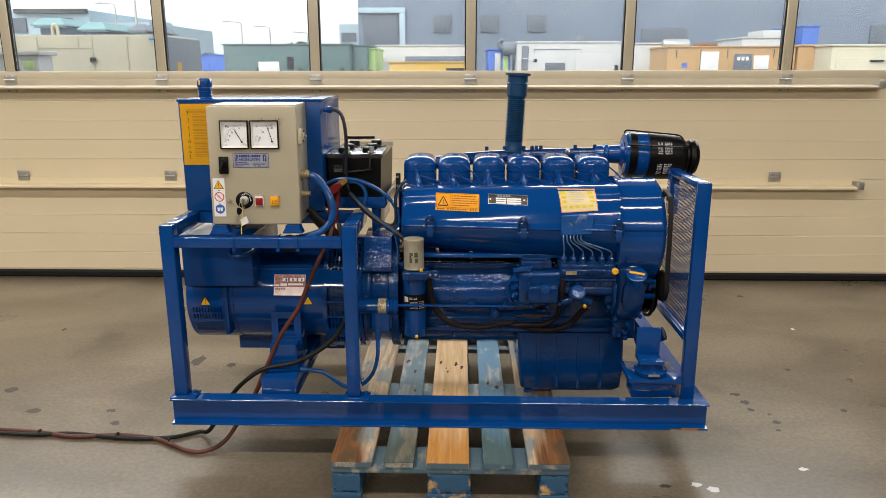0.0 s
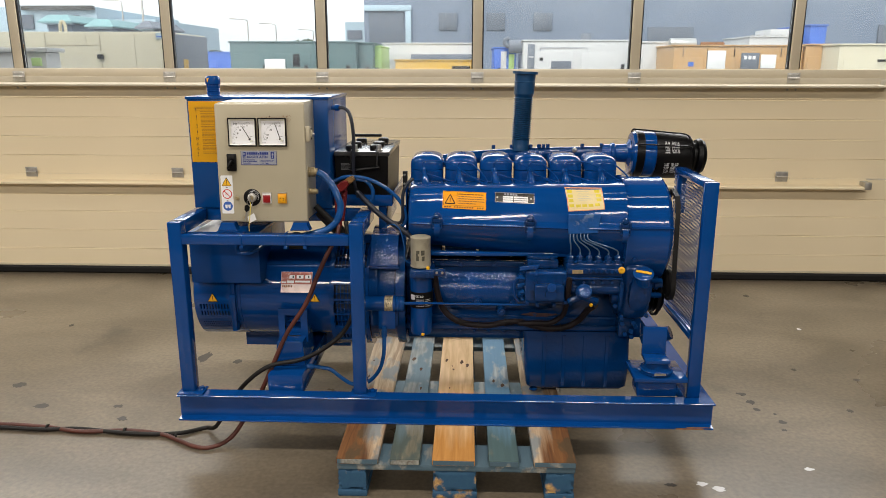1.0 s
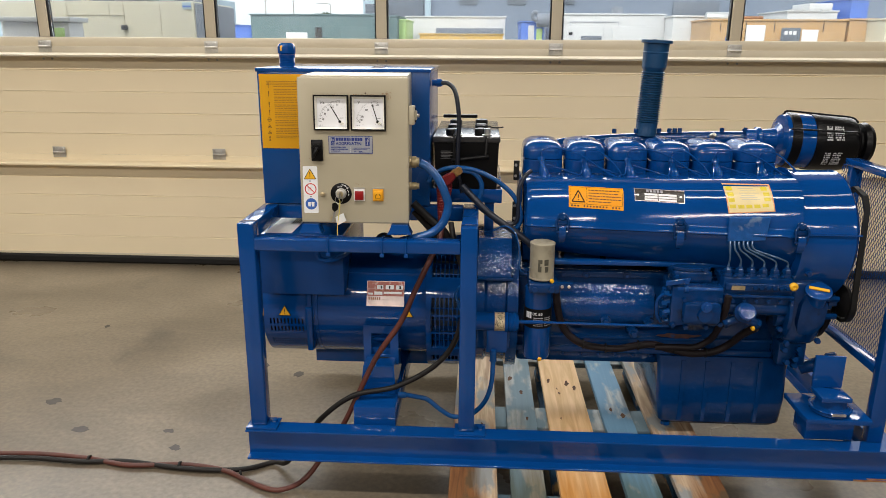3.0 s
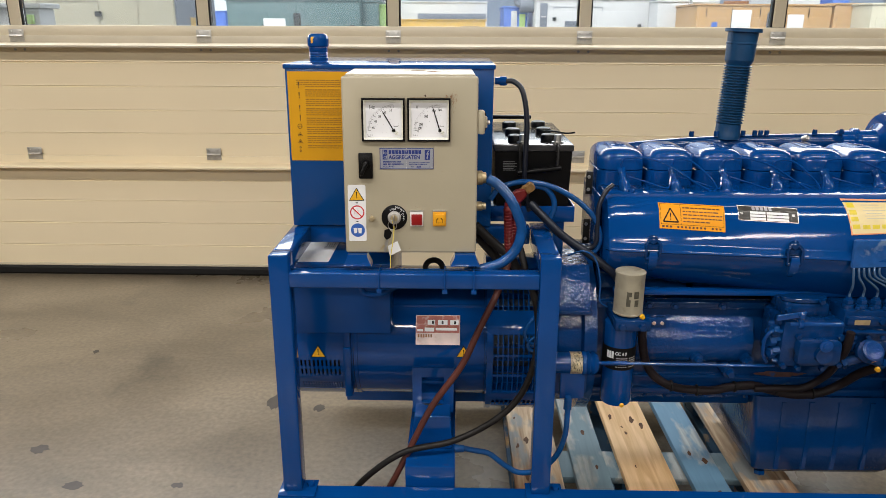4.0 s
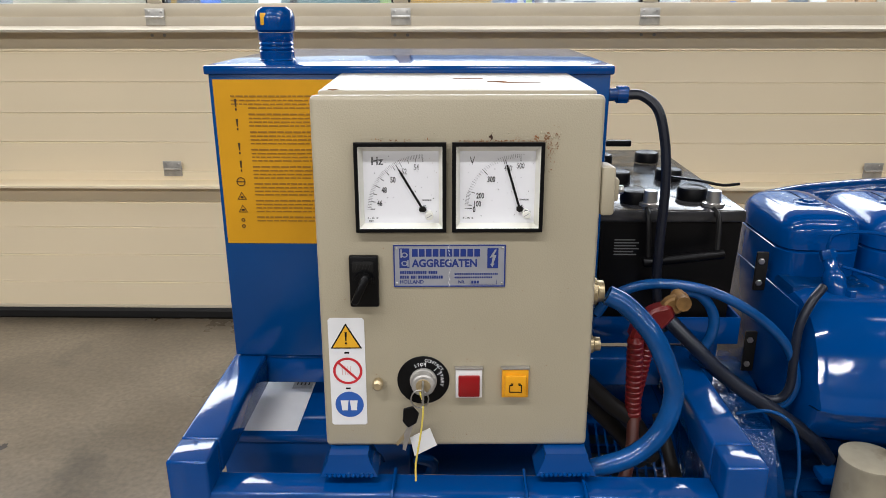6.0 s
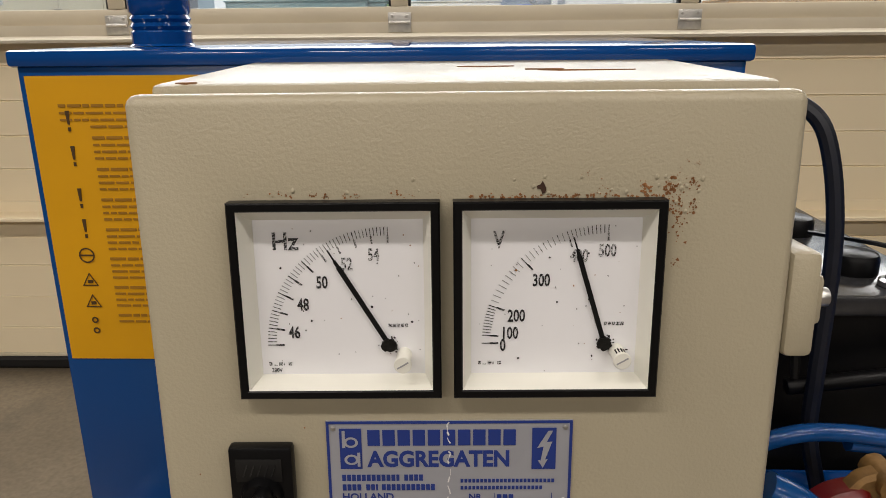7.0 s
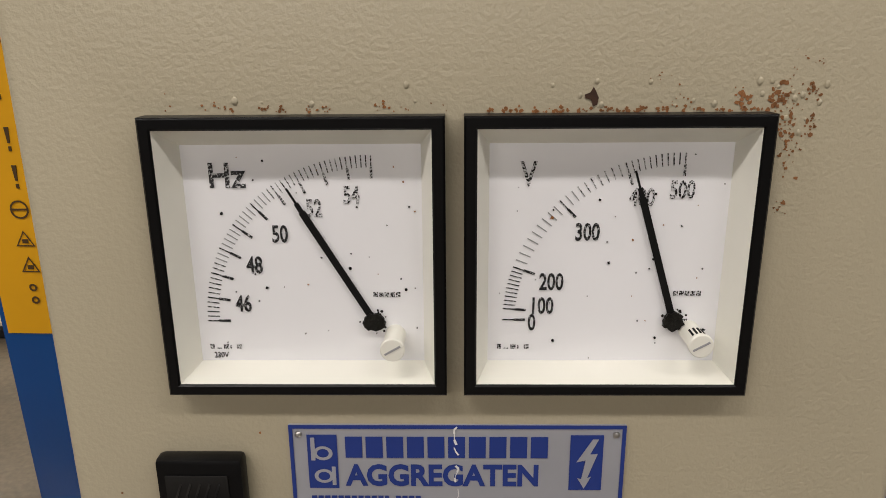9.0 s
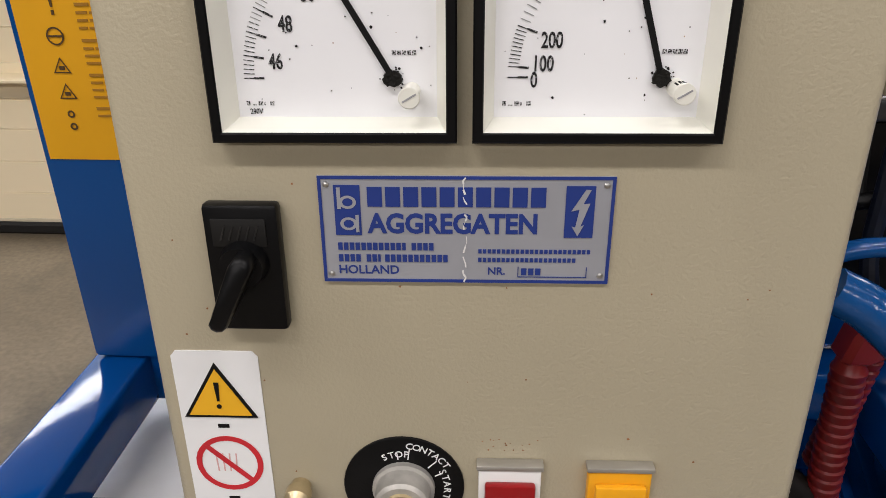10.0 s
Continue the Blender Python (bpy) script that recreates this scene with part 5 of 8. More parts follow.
part("air_cowl", loft([cowl_ring(x, yf, zt, zb) for x, yf, zt, zb in ((-0.178, 2.690, 0.964, 0.775), (-0.172, 2.675, 0.976, 0.765), (-0.155, 2.666, 0.981, 0.757), (0.05, 2.645, 0.985, 0.742), (0.25, 2.622, 0.990, 0.730), (0.45, 2.600, 0.996, 0.722), (0.61, 2.588, 1.001, 0.715))]), BLUE, eng, "bulged sheet-steel cooling air cowl", sharp=28)
part("cowl_sill", box(-0.15, 0.58, 2.668, 2.70, 0.728, 0.742, 0.004), BLUE, eng)
for cx, yf in ((-0.068, 2.656), (0.268, 2.618), (0.600, 2.587)):
    cl = lathe((cx, yf - 0.002, 0.882), (cx, yf - 0.014, 0.886), [(0, 0.012), (0.5, 0.013), (0.85, 0.010), (1, 0.005)], 16)
    box(cx - 0.019, cx + 0.019, yf - 0.013, yf - 0.001, 0.858, 0.874, 0.003, bm=cl)
    for side in (-1, 1):
        tube([(cx + side * 0.010, yf - 0.012, 0.884), (cx + side * 0.018, yf - 0.017, 0.872), (cx + side * 0.0165, yf - 0.018, 0.852), (cx + side * 0.015, yf - 0.014, 0.838)], 0.0036, 8, 4, bm=cl)
    cyl((cx - 0.018, yf - 0.014, 0.838), (cx + 0.018, yf - 0.014, 0.838), 0.006, 0.001, 12, bm=cl)
    clip = part("cowl_clip", cl, BLUE_CAST, eng)
    lever = loft([[(cx - w, yf - d - 0.005, z), (cx + w, yf - d - 0.005, z), (cx + w, yf - d, z), (cx - w, yf - d, z)] for z, w, d in ((0.856, 0.009, 0.017), (0.848, 0.0105, 0.020), (0.832, 0.0105, 0.019), (0.818, 0.010, 0.015), (0.806, 0.008, 0.006), (0.802, 0.005, 0.000))])
    part("lever", lever, BLUE, clip, "bent sheet-steel latch lever")
part("end_baffle", box(-0.190, -0.186, 2.74, 2.99, 0.80, 0.975, 0.002), BLUE_DARK, eng)
for z0, z1 in ((0.955, 1.018), (0.815, 0.885)):
    tab = part("end_bracket", box(-0.209, -0.1905, 2.846, 2.852, z0, z1, 0.002), RUBBER, eng, "black bracket plate")
    for zz in (z0 + 0.014, z1 - 0.014):
        part("bracket_bolt", hexbolt((-0.202, 2.8458, zz), (0, -1, 0), 0.005, 0.003), SILVER, tab)
# fan housing
FY, FZ, FR = 2.782, 0.815, 0.196
fan = lathe((0.611, FY, FZ), (0.778, FY, FZ), [(0, 0.17), (0.0, FR + 0.006), (0.05, FR + 0.006), (0.055, FR), (0.85, FR - 0.001), (0.90, FR + 0.001), (0.94, FR - 0.004), (0.97, FR - 0.014), (1.0, FR - 0.018), (1.0, 0.15), (0.7, 0.15)], 64)
part("fan_housing", fan, BLUE, eng, "round fan housing")
part("fan_seam", box(0.62, 0.775, FY - FR - 0.002, FY - FR + 0.02, 0.856, 0.860), BLUE, eng)
hubp = lathe((0.70, FY, FZ), (0.80, FY, FZ), [(0, 0.05), (0.2, 0.06), (0.7, 0.06), (0.75, 0.075), (0.95, 0.075), (1, 0.06)], 32)
part("fan_pulley", hubp, BLACK, eng)
for k in range(12):
    a = 2 * math.pi * k / 12
    v0 = [Vector((0.735, FY + r * math.cos(a), FZ + r * math.sin(a))) for r in (0.055, 0.145)]
    v1 = [Vector((0.760, FY + r * math.cos(a + 0.3), FZ + r * math.sin(a + 0.3))) for r in (0.055, 0.145)]
    b = bmesh.new()
    q = [v0[0], v0[1], v1[1], v1[0]]
    off = Vector((0.003, 0, 0))
    lo = [b.verts.new(p) for p in q]
    hi = [b.verts.new(p + off) for p in q]
    b.faces.new(lo), b.faces.new(hi[::-1])
    for i in range(4):
        b.faces.new((lo[i], hi[i], hi[(i + 1) % 4], lo[(i + 1) % 4]))
    part("fan_blade", b, BLUE_DARK, eng)

# exhaust manifold, stack, air cleaner
man = tube([(-0.08, 3.13, 1.020), (0.02, 3.13, 1.036), (0.25, 3.13, 1.052), (0.50, 3.13, 1.060), (0.72, 3.13, 1.062)], 0.027, 16)
part("intake_manifold", man, BLUE_CAST, eng)
for bx in (0.15, 0.34, 0.358, 0.376, 0.52, 0.60, 0.225, 0.305):
    part("manifold_bolt", hexbolt((bx, 3.115, 1.074 + 0.02 * bx), (0, 0, 1), 0.008, 0.016), BLUE_CAST, eng)
part("manifold_plug", lathe((0.485, 3.11, 1.072), (0.490, 3.092, 1.080), [(0, 0.009), (0.7, 0.009), (1, 0.006)], 14), ZINC, eng)
prof = [(0, 0.037), (0.05, 0.037), (0.055, 0.0365), (0.14, 0.0365)]
n_rib = 22
for k in range(n_rib):
    s = 0.145 + 0.535 * k / n_rib
    prof += [(s + 0.002, 0.0335), (s + 0.008, 0.0400), (s + 0.013, 0.0400), (s + 0.020, 0.0335)]
prof += [(0.69, 0.036), (0.72, 0.041), (0.86, 0.042), (0.865, 0.0435), (0.875, 0.0435), (0.88, 0.042), (0.965, 0.043), (0.97, 0.052), (1.0, 0.052), (1.0, 0.04), (0.9, 0.038)]
part("exhaust_bellows", lathe((0.262, 3.13, 1.070), (0.276, 3.13, 1.392), prof, 36), TEAL, eng, "faded blue ribbed flexible exhaust pipe", sharp=25)
AC0, AC1 = Vector((0.716, 3.13, 1.060)), Vector((1.034, 3.13, 1.046))
air = thing("air_cleaner", (0.87, 3.13, 0.97), "black and blue drum air cleaner with printed labels behind the fan", "air filter")
part("inlet_elbow", lathe((0.60, 3.13, 1.061), AC0, [(0, 0.036), (0.3, 0.036), (0.35, 0.043), (0.45, 0.043), (0.5, 0.036), (0.9, 0.04), (1, 0.06)], 24), BLUE, air)
part("drum", lathe(AC0, AC0.lerp(AC1, 0.30), [(0, 0.06), (0.05, 0.086), (0.2, 0.094), (1, 0.094)], 48), BLUE, air)
part("body", lathe(AC0.lerp(AC1, 0.302), AC0.lerp(AC1, 0.80), [(0, 0.097), (0.05, 0.098), (0.75, 0.094), (0.92, 0.087), (1, 0.072)], 48), BLACK, air, "black plastic dust bowl")
part("dust_cap", lathe(AC0.lerp(AC1, 0.80), AC1, [(0, 0.056), (0.25, 0.056), (0.3, 0.070), (0.55, 0.076), (0.8, 0.066), (0.95, 0.043), (1, 0.02)], 40), BLACK, air)
part("clamp_band", lathe(AC0.lerp(AC1, 0.05), AC0.lerp(AC1, 0.16), [(0, 0.092), (0.1, 0.0965), (0.9, 0.0965), (1, 0.092)], 48), BLACK, air)
for wire_run in ([(0.716, 3.10, 1.150), (0.722, 3.10, 1.160), (0.74, 3.095, 1.162), (0.85, 3.07, 1.153), (0.925, 3.06, 1.146), (0.945, 3.05, 1.13)], [(0.725, 3.04, 1.108), (0.80, 3.027, 1.106), (0.90, 3.03, 1.10), (0.95, 3.042, 1.094), (0.958, 3.05, 1.04)]):
    part("bail_wire", tube(wire_run, 0.0032, 8), BLACK, air)
for x0, zz in ((0.845, 1), (0.872, 1), (0.845, -1), (0.872, -1)):
    b = bmesh.new()
    rl = random.Random(int(x0 * 1000) + zz)
    for k in range(9 if x0 < 0.86 else 14):
        xk = x0 + k * 0.0022
        for q in range(7):
            if rl.random() < 0.2:
                continue
            a = radians(zz * (34 - 4.4 * q) + (4 if zz > 0 else -8))
            r = 0.0985 - max(0, xk - 0.84) * 0.03
            q2 = box(-0.0005, 0.0005, -0.0004, 0.0004, -0.0024, 0.0024)
            q2.transform(Matrix.Translation((xk, 3.13 - r * math.cos(a), 1.054 + r * math.sin(a))) @ pose(0, 0, 0, -math.degrees(a), 0, 0))
            add(b, q2)
    lp = part("label_print", b, PAPER, air)
    lp["kind"] = "stuff"

# fuel filters beside the flywheel housing
part("filter_head", add(box(-0.165, -0.075, 2.565, 2.70, 0.668, 0.698, 0.006), box(-0.11, -0.034, 2.580, 2.600, 0.674, 0.699, 0.003)), BLUE_CAST, eng)
for bx in (-0.148, -0.098):
    part("head_bolt", hexbolt((bx, 2.565, 0.682), (0, -1, 0), 0.010, 0.010), BLUE_CAST, eng)
FC = (-0.126, 2.612)
FL, RL = (-0.128, 2.660), 0.0425
fil = part("upper_filter", lathe((*FC, 0.701), (*FC, 0.815), [(0, 0.032), (0.03, 0.0375), (0.06, 0.0375), (0.07, 0.0365), (0.93, 0.0365), (0.95, 0.0375), (0.985, 0.0375), (1, 0.034)], 36), FILTER_GREY, eng, "dull grey spin-on filter can")
lg = bmesh.new()
for a0, a1, za, zc in ((-22, -6, 0.731, 0.749), (-22, -12, 0.749, 0.757), (-22, -3, 0.757, 0.769), (6, 26, 0.752, 0.770), (10, 26, 0.731, 0.748)):
    pts = [(FC[0] + 0.0372 * math.sin(radians(a)), FC[1] - 0.0372 * math.cos(radians(a))) for a in (a0, (a0 + a1) / 2, a1)]
    pts += [(FC[0] + 0.0366 * math.sin(radians(a)), FC[1] - 0.0366 * math.cos(radians(a))) for a in (a1, (a0 + a1) / 2, a0)]
    prism(pts, "z", za, zc, bm=lg)
part("label_patch", lg, mat("worn_grey_print", (0.075, 0.070, 0.050), 0.5, vary=0.5, scale=60, spots=(0.24, 0.215, 0.16), spot_amount=0.04, spot_scale=90), fil)
part("paint_dot", lathe((-0.098, 2.578, 0.705), (-0.096, 2.571, 0.705), [(0, 0.007), (1, 0.005)], 12), YELLOW, eng, "yellow paint dot")
for bx in (-0.066, -0.046):
    part("head_bolt", hexbolt((bx, 2.580, 0.687), (0, -1, 0), 0.005, 0.003), SILVER, eng)
lo = part("lower_filter", lathe((*FL, 0.664), (*FL, 0.426), [(0, RL - 0.005), (0.02, RL), (0.95, RL), (0.985, RL - 0.004), (1, RL - 0.012)], 40), BLUE, eng, "blue spin-on oil filter with a black label")
part("filter_label", lathe((*FL, 0.536), (*FL, 0.598), [(0, RL), (0.001, RL + 0.0006), (0.999, RL + 0.0006), (1, RL)], 40), INK, lo)
part("paint_dot", lathe((-0.120, 2.620, 0.435), (-0.120, 2.615, 0.433), [(0, 0.007), (1, 0.005)], 12), YELLOW, eng, "yellow paint dot")

# injection pump with governor
PIPE_PAINT = mat("worn_blue_steel_pipe", (0.075, 0.15, 0.27), 0.22, 0.3, vary=0.3, scale=40)
PUMP_PAINT = mat("thick_dark_blue_enamel", (0.001, 0.028, 0.115), 0.07, spec=0.4, vary=0.3, scale=25, bump=0.8, bump_scale=55, rough_vary=0.05, spots=(0.004, 0.012, 0.035), spot_amount=-0.02, spot_scale=14)
gov = box(0.252, 0.405, 2.57, 2.70, 0.575, 0.700, 0.010)
box(0.262, 0.375, 2.60, 2.69, 0.700, 0.735, 0.008, bm=gov)
box(0.285, 0.395, 2.545, 2.60, 0.590, 0.655, 0.012, bm=gov)
lathe((0.345, 2.546, 0.622), (0.345, 2.535, 0.622), [(0, 0.022), (1, 0.020)], 20, bm=gov)
cyl((0.245, 2.60, 0.69), (0.295, 2.60, 0.69), 0.016, 0.003, 16, bm=gov)
cyl((0.232, 2.60, 0.655), (0.28, 2.60, 0.655), 0.02, 0.004, 16, bm=gov)
cyl((0.228, 2.605, 0.605), (0.27, 2.605, 0.605), 0.013, 0.003, 14, bm=gov)
for bx, bz in ((0.262, 0.58), (0.30, 0.575), (0.36, 0.575), (0.40, 0.585), (0.395, 0.66), (0.29, 0.66), (0.27, 0.72), (0.35, 0.742)):
    hexbolt((bx, 2.57 if bz < 0.7 else 2.60, bz), (0, -1, 0), 0.008, 0.010, bm=gov)
part("governor", gov, PUMP_PAINT, eng)
part("governor_shaft", add(cyl((0.268, 2.578, 0.690), (0.398, 2.578, 0.690), 0.0085, 0.001, 14), cyl((0.288, 2.578, 0.690), (0.300, 2.578, 0.690), 0.013, 0.002, 14)), BLUE, eng)
part("governor_disc", lathe((0.345, 2.5345, 0.650), (0.345, 2.528, 0.650), [(0, 0.016), (0.4, 0.016), (0.5, 0.009), (1, 0.008)], 20), BLUE, eng)
part("lever", add(prism([(0.232, 0.700), (0.300, 0.712), (0.304, 0.726), (0.232, 0.716)], "y", 2.566, 2.574, 0.002), hexbolt((0.290, 2.566, 0.717), (0, -1, 0), 0.008, 0.007)), BLUE, eng)
rg = random.Random(12)
for k in range(16):
    part("governor_bolt", hexbolt((0.252, 2.580 + 0.018 * (k % 4) + rg.uniform(-0.004, 0.004), 0.588 + 0.028 * (k // 4) + rg.uniform(-0.005, 0.005)), (-1, rg.uniform(-0.2, 0.2), rg.uniform(-0.2, 0.2)), rg.uniform(0.006, 0.010), rg.uniform(0.008, 0.018)), LUMPY, eng)
for bx, bz in ((0.240, 0.672), (0.236, 0.640), (0.240, 0.610)):
    part("union_nut", hexbolt((bx + 0.004, 2.585, bz), (-1, -0.3, 0), 0.013, 0.016), LUMPY, eng)
part("spill_pipe", tube([(0.236, 2.578, 0.672), (0.222, 2.574, 0.668), (0.214, 2.58, 0.645), (0.220, 2.59, 0.60), (0.236, 2.60, 0.575)], 0.0045, 8), BLUE, eng)
part("governor_cap", prism([(0.288 + 0.03 * math.cos(radians(a)) * 1.9 + 0.03, 2.625 + 0.025 * math.sin(radians(a))) for a in range(0, 360, 20)], "z", 0.7355, 0.746, 0.002), BLUE_CAST, eng)
pump = box(0.400, 0.602, 2.578, 2.68, 0.640, 0.728, 0.008)
box(0.404, 0.600, 2.566, 2.60, 0.690, 0.712, 0.005, bm=pump)
box(0.404, 0.600, 2.560, 2.60, 0.672, 0.678, 0.002, bm=pump)
cyl((0.41, 2.60, 0.632), (0.61, 2.60, 0.632), 0.026, 0.004, 18, bm=pump)
for k in range(6):
    hexbolt((0.486 + 0.0185 * k, 2.568, 0.702), (0, -1, 0.2), 0.0075, 0.009, bm=pump)
    hexbolt((0.428 + 0.034 * k, 2.568, 0.660), (0, -1, 0), 0.006, 0.006, bm=pump)
part("injection_pump", pump, PUMP_PAINT, eng)
part("pump_plate", box(0.420, 0.458, 2.5635, 2.5652, 0.6945, 0.7075), BRASS, eng)
part("pump_plug", lathe((0.594, 2.566, 0.709), (0.594, 2.555, 0.709), [(0, 0.012), (0.7, 0.012), (0.9, 0.010), (1, 0.006), (0.8, 0.004)], 18), YELLOW, eng, "yellow marked plug")
for k in range(6):
    hx = 0.416 + 0.0338 * k
    valve = lathe((hx, 2.60, 0.7285), (hx, 2.60, 0.756), [(0, 0.0145), (0.3, 0.0145), (0.34, 0.010), (0.55, 0.010), (0.6, 0.0095), (1, 0.0065)], 14)
    hexbolt((hx, 2.60, 0.7395), (0, 0, 1), 0.0128, 0.011, bm=valve)
    hexbolt((hx + 0.017, 2.585, 0.7285), (0, 0, 1), 0.006, 0.007, bm=valve)
    part("delivery_valve", valve, BLUE_CAST, eng)
    tx = 0.410 + 0.0126 * k
    part("delivery_pipe", tube([(hx, 2.60, 0.752), (hx, 2.599, 0.766), (hx * 0.88 + tx * 0.12, 2.593, 0.778), (hx * 0.52 + tx * 0.48, 2.588, 0.793), (hx * 0.12 + tx * 0.88, 2.587, 0.808), (tx, 2.588, 0.820), (tx, 2.594, 0.838)], 0.0030, 8), PIPE_PAINT, eng, "thin grey-blue steel delivery pipe")
# the plate's pale spots paint in glossy highlights along with the scrapes
part("pipe_cover", prism([(0.402, 0.832), (0.510, 0.836), (0.517, 0.908), (0.400, 0.905)], "y", 2.588, 2.598, 0.003), mat("scuffed_glinting_plate", (0.010, 0.085, 0.30), 0.14, vary=0.3, scale=30, spots=(0.16, 0.24, 0.38), spot_amount=0.02, spot_scale=22, bump=0.8, bump_scale=60, rough_vary=0.06), eng, "flat cover plate with scraped paint and painted-on highlights over the pipes")
lift = lathe((0.462, 2.575, 0.622), (0.463, 2.545, 0.632), [(0, 0.020), (0.3, 0.030), (0.7, 0.030), (1, 0.022)], 24)
for a in (200, 340):
    d = Vector((math.cos(radians(a)), 0, math.sin(radians(a))))
    p = Vector((0.462, 2.572, 0.606))
    cyl(p, p + d * 0.055, 0.013, 0.003, 14, bm=lift)
    hexbolt(p + d * 0.045, d, 0.016, 0.012, bm=lift)
part("lift_pump", lift, PUMP_PAINT, eng)
part("lift_pump_cap", lathe((0.463, 2.5445, 0.632), (0.463, 2.534, 0.640), [(0, 0.020), (0.3, 0.026), (0.75, 0.026), (1, 0.021), (0.9, 0.008)], 24), LUMPY, eng, "glossy round hand primer knob")
part("paint_dot", lathe((0.490, 2.553, 0.582), (0.490, 2.546, 0.580), [(0, 0.007), (1, 0.005)], 12), YELLOW, eng, "yellow paint dot")
# timing case with oil filler
tim = box(0.600, 0.72, 2.605, 2.80, 0.50, 0.73, 0.042, seg=4)
loft([[(x0, 2.66, z), (x0 + 0.012, yf, z), ((x0 + x1) / 2, yf - 0.010, z), (x1 - 0.012, yf, z), (x1, 2.66, z)] for z, x0, x1, yf in ((0.528, 0.650, 0.690, 2.640), (0.545, 0.632, 0.706, 2.606), (0.585, 0.622, 0.722, 2.592), (0.640, 0.626, 0.726, 2.590), (0.668, 0.636, 0.716, 2.594), (0.676, 0.645, 0.705, 2.610))], bm=tim)
lathe((0.592, 2.66, 0.612), (0.606, 2.66, 0.612), [(0, 0.090), (0.2, 0.097), (0.8, 0.097), (1, 0.090)], 36, bm=tim)
cyl((0.60, 2.62, 0.60), (0.57, 2.62, 0.60), 0.035, 0.004, 20, bm=tim)
box(0.63, 0.76, 2.66, 2.80, 0.72, 0.752, 0.006, bm=tim)
for bx, bz in ((0.585, 0.645), (0.585, 0.565), (0.61, 0.52), (0.70, 0.53), (0.645, 0.74)):
    hexbolt((bx, 2.60, bz), (0, -1, 0), 0.009, 0.014, bm=tim)
part("timing_case", tim, PUMP_PAINT, eng)
part("filler_neck", lathe((0.682, 2.608, 0.650), (0.679, 2.590, 0.684), [(0, 0.03), (1, 0.030)], 28), BLUE, eng)
fc = part("oil_filler_cap", lathe((0.679, 2.590, 0.6842), (0.678, 2.5848, 0.6942), [(0, 0.034), (0.2, 0.037), (0.7, 0.037), (1, 0.032)], 28), BLUE, eng)
capbar = box(-0.028, 0.028, -0.0055, 0.0055, 0, 0.005, 0.002)
capbar.transform(frame_to((0.678, 2.5847, 0.6944), (0.677, 2.5795, 0.7044))[0] @ pose(0, 0, 0, 0, 0, -10))
part("cap_bar", capbar, YELLOW, fc, "yellow painted grip bar")
cp = lathe((0.72, 2.66, 0.635), (0.765, 2.66, 0.635), [(0, 0.02), (0.3, 0.02), (0.35, 0.028), (0.6, 0.028), (0.65, 0.018), (1, 0.018)], 18)
hexbolt((0.715, 2.62, 0.655), (1, 0, 0), 0.010, 0.04, bm=cp)
hexbolt((0.715, 2.62, 0.60), (1, 0, 0), 0.010, 0.04, bm=cp)
part("drive_fittings", cp, BLUE_CAST, eng)
bolt_bm = bmesh.new()
for bx, by, bz in ((0.62, 2.63, 0.485), (0.66, 2.625, 0.49), (0.655, 2.63, 0.455), (0.672, 2.64, 0.47), (0.66, 2.64, 0.43), (0.635, 2.64, 0.44)):
    hexbolt((bx, by, bz), (0, -1, 0.2), 0.010, 0.018, bm=bolt_bm)
box(0.615, 0.70, 2.65, 2.75, 0.42, 0.50, 0.008, bm=bolt_bm)
part("front_bracket", bolt_bm, BLUE_CAST, eng)
part("crank_pulley", lathe((0.735, 2.83, 0.57), (0.80, 2.83, 0.57), [(0, 0.09), (0.15, 0.10), (0.25, 0.085), (0.4, 0.10), (0.5, 0.085), (0.65, 0.10), (0.8, 0.085), (1, 0.10)], 40), BLACK, eng)
belt = bmesh.new()
bp_ = []
for k in range(25):
    a = radians(180 + 180 * k / 24)
    bp_.append((2.83 + 0.108 * math.cos(a), 0.57 + 0.108 * math.sin(a)))
for k in range(25):
    a = radians(180 * k / 24)
    bp_.append((FY + 0.10 * math.cos(a), FZ + 0.08 * math.sin(a)))
def belt_loop(x0, x1, pts, th):
    c = Vector((sum(p[0] for p in pts) / len(pts), sum(p[1] for p in pts) / len(pts)))
    secs = []
    for y, z in pts + [pts[0]]:
        d = (Vector((y, z)) - c).normalized() * th
        secs.append([(x0, y, z), (x1, y, z), (x1, y + d.x, z + d.y), (x0, y + d.x, z + d.y)])
    return loft(secs)
part("fan_belt", belt_loop(0.775, 0.787, bp_, 0.008), RUBBER, eng, "black rubber V-belt")
tens = lathe((0.778, 2.66, 0.635), (0.800, 2.66, 0.635), [(0, 0.035), (0.3, 0.05), (0.7, 0.05), (1, 0.04)], 28)
part("idler_pulley", tens, RUBBER, eng)
part("front_belt", belt_loop(0.784, 0.800, [(2.66 - 0.055 * math.cos(radians(a)), 0.635 - 0.055 * math.sin(radians(a))) for a in range(-20, 200, 20)] + [(2.765, 0.60), (2.76, 0.93), (2.70, 0.97), (2.64, 0.955), (2.618, 0.92)], 0.010), RUBBER, eng, "black rubber V-belt")
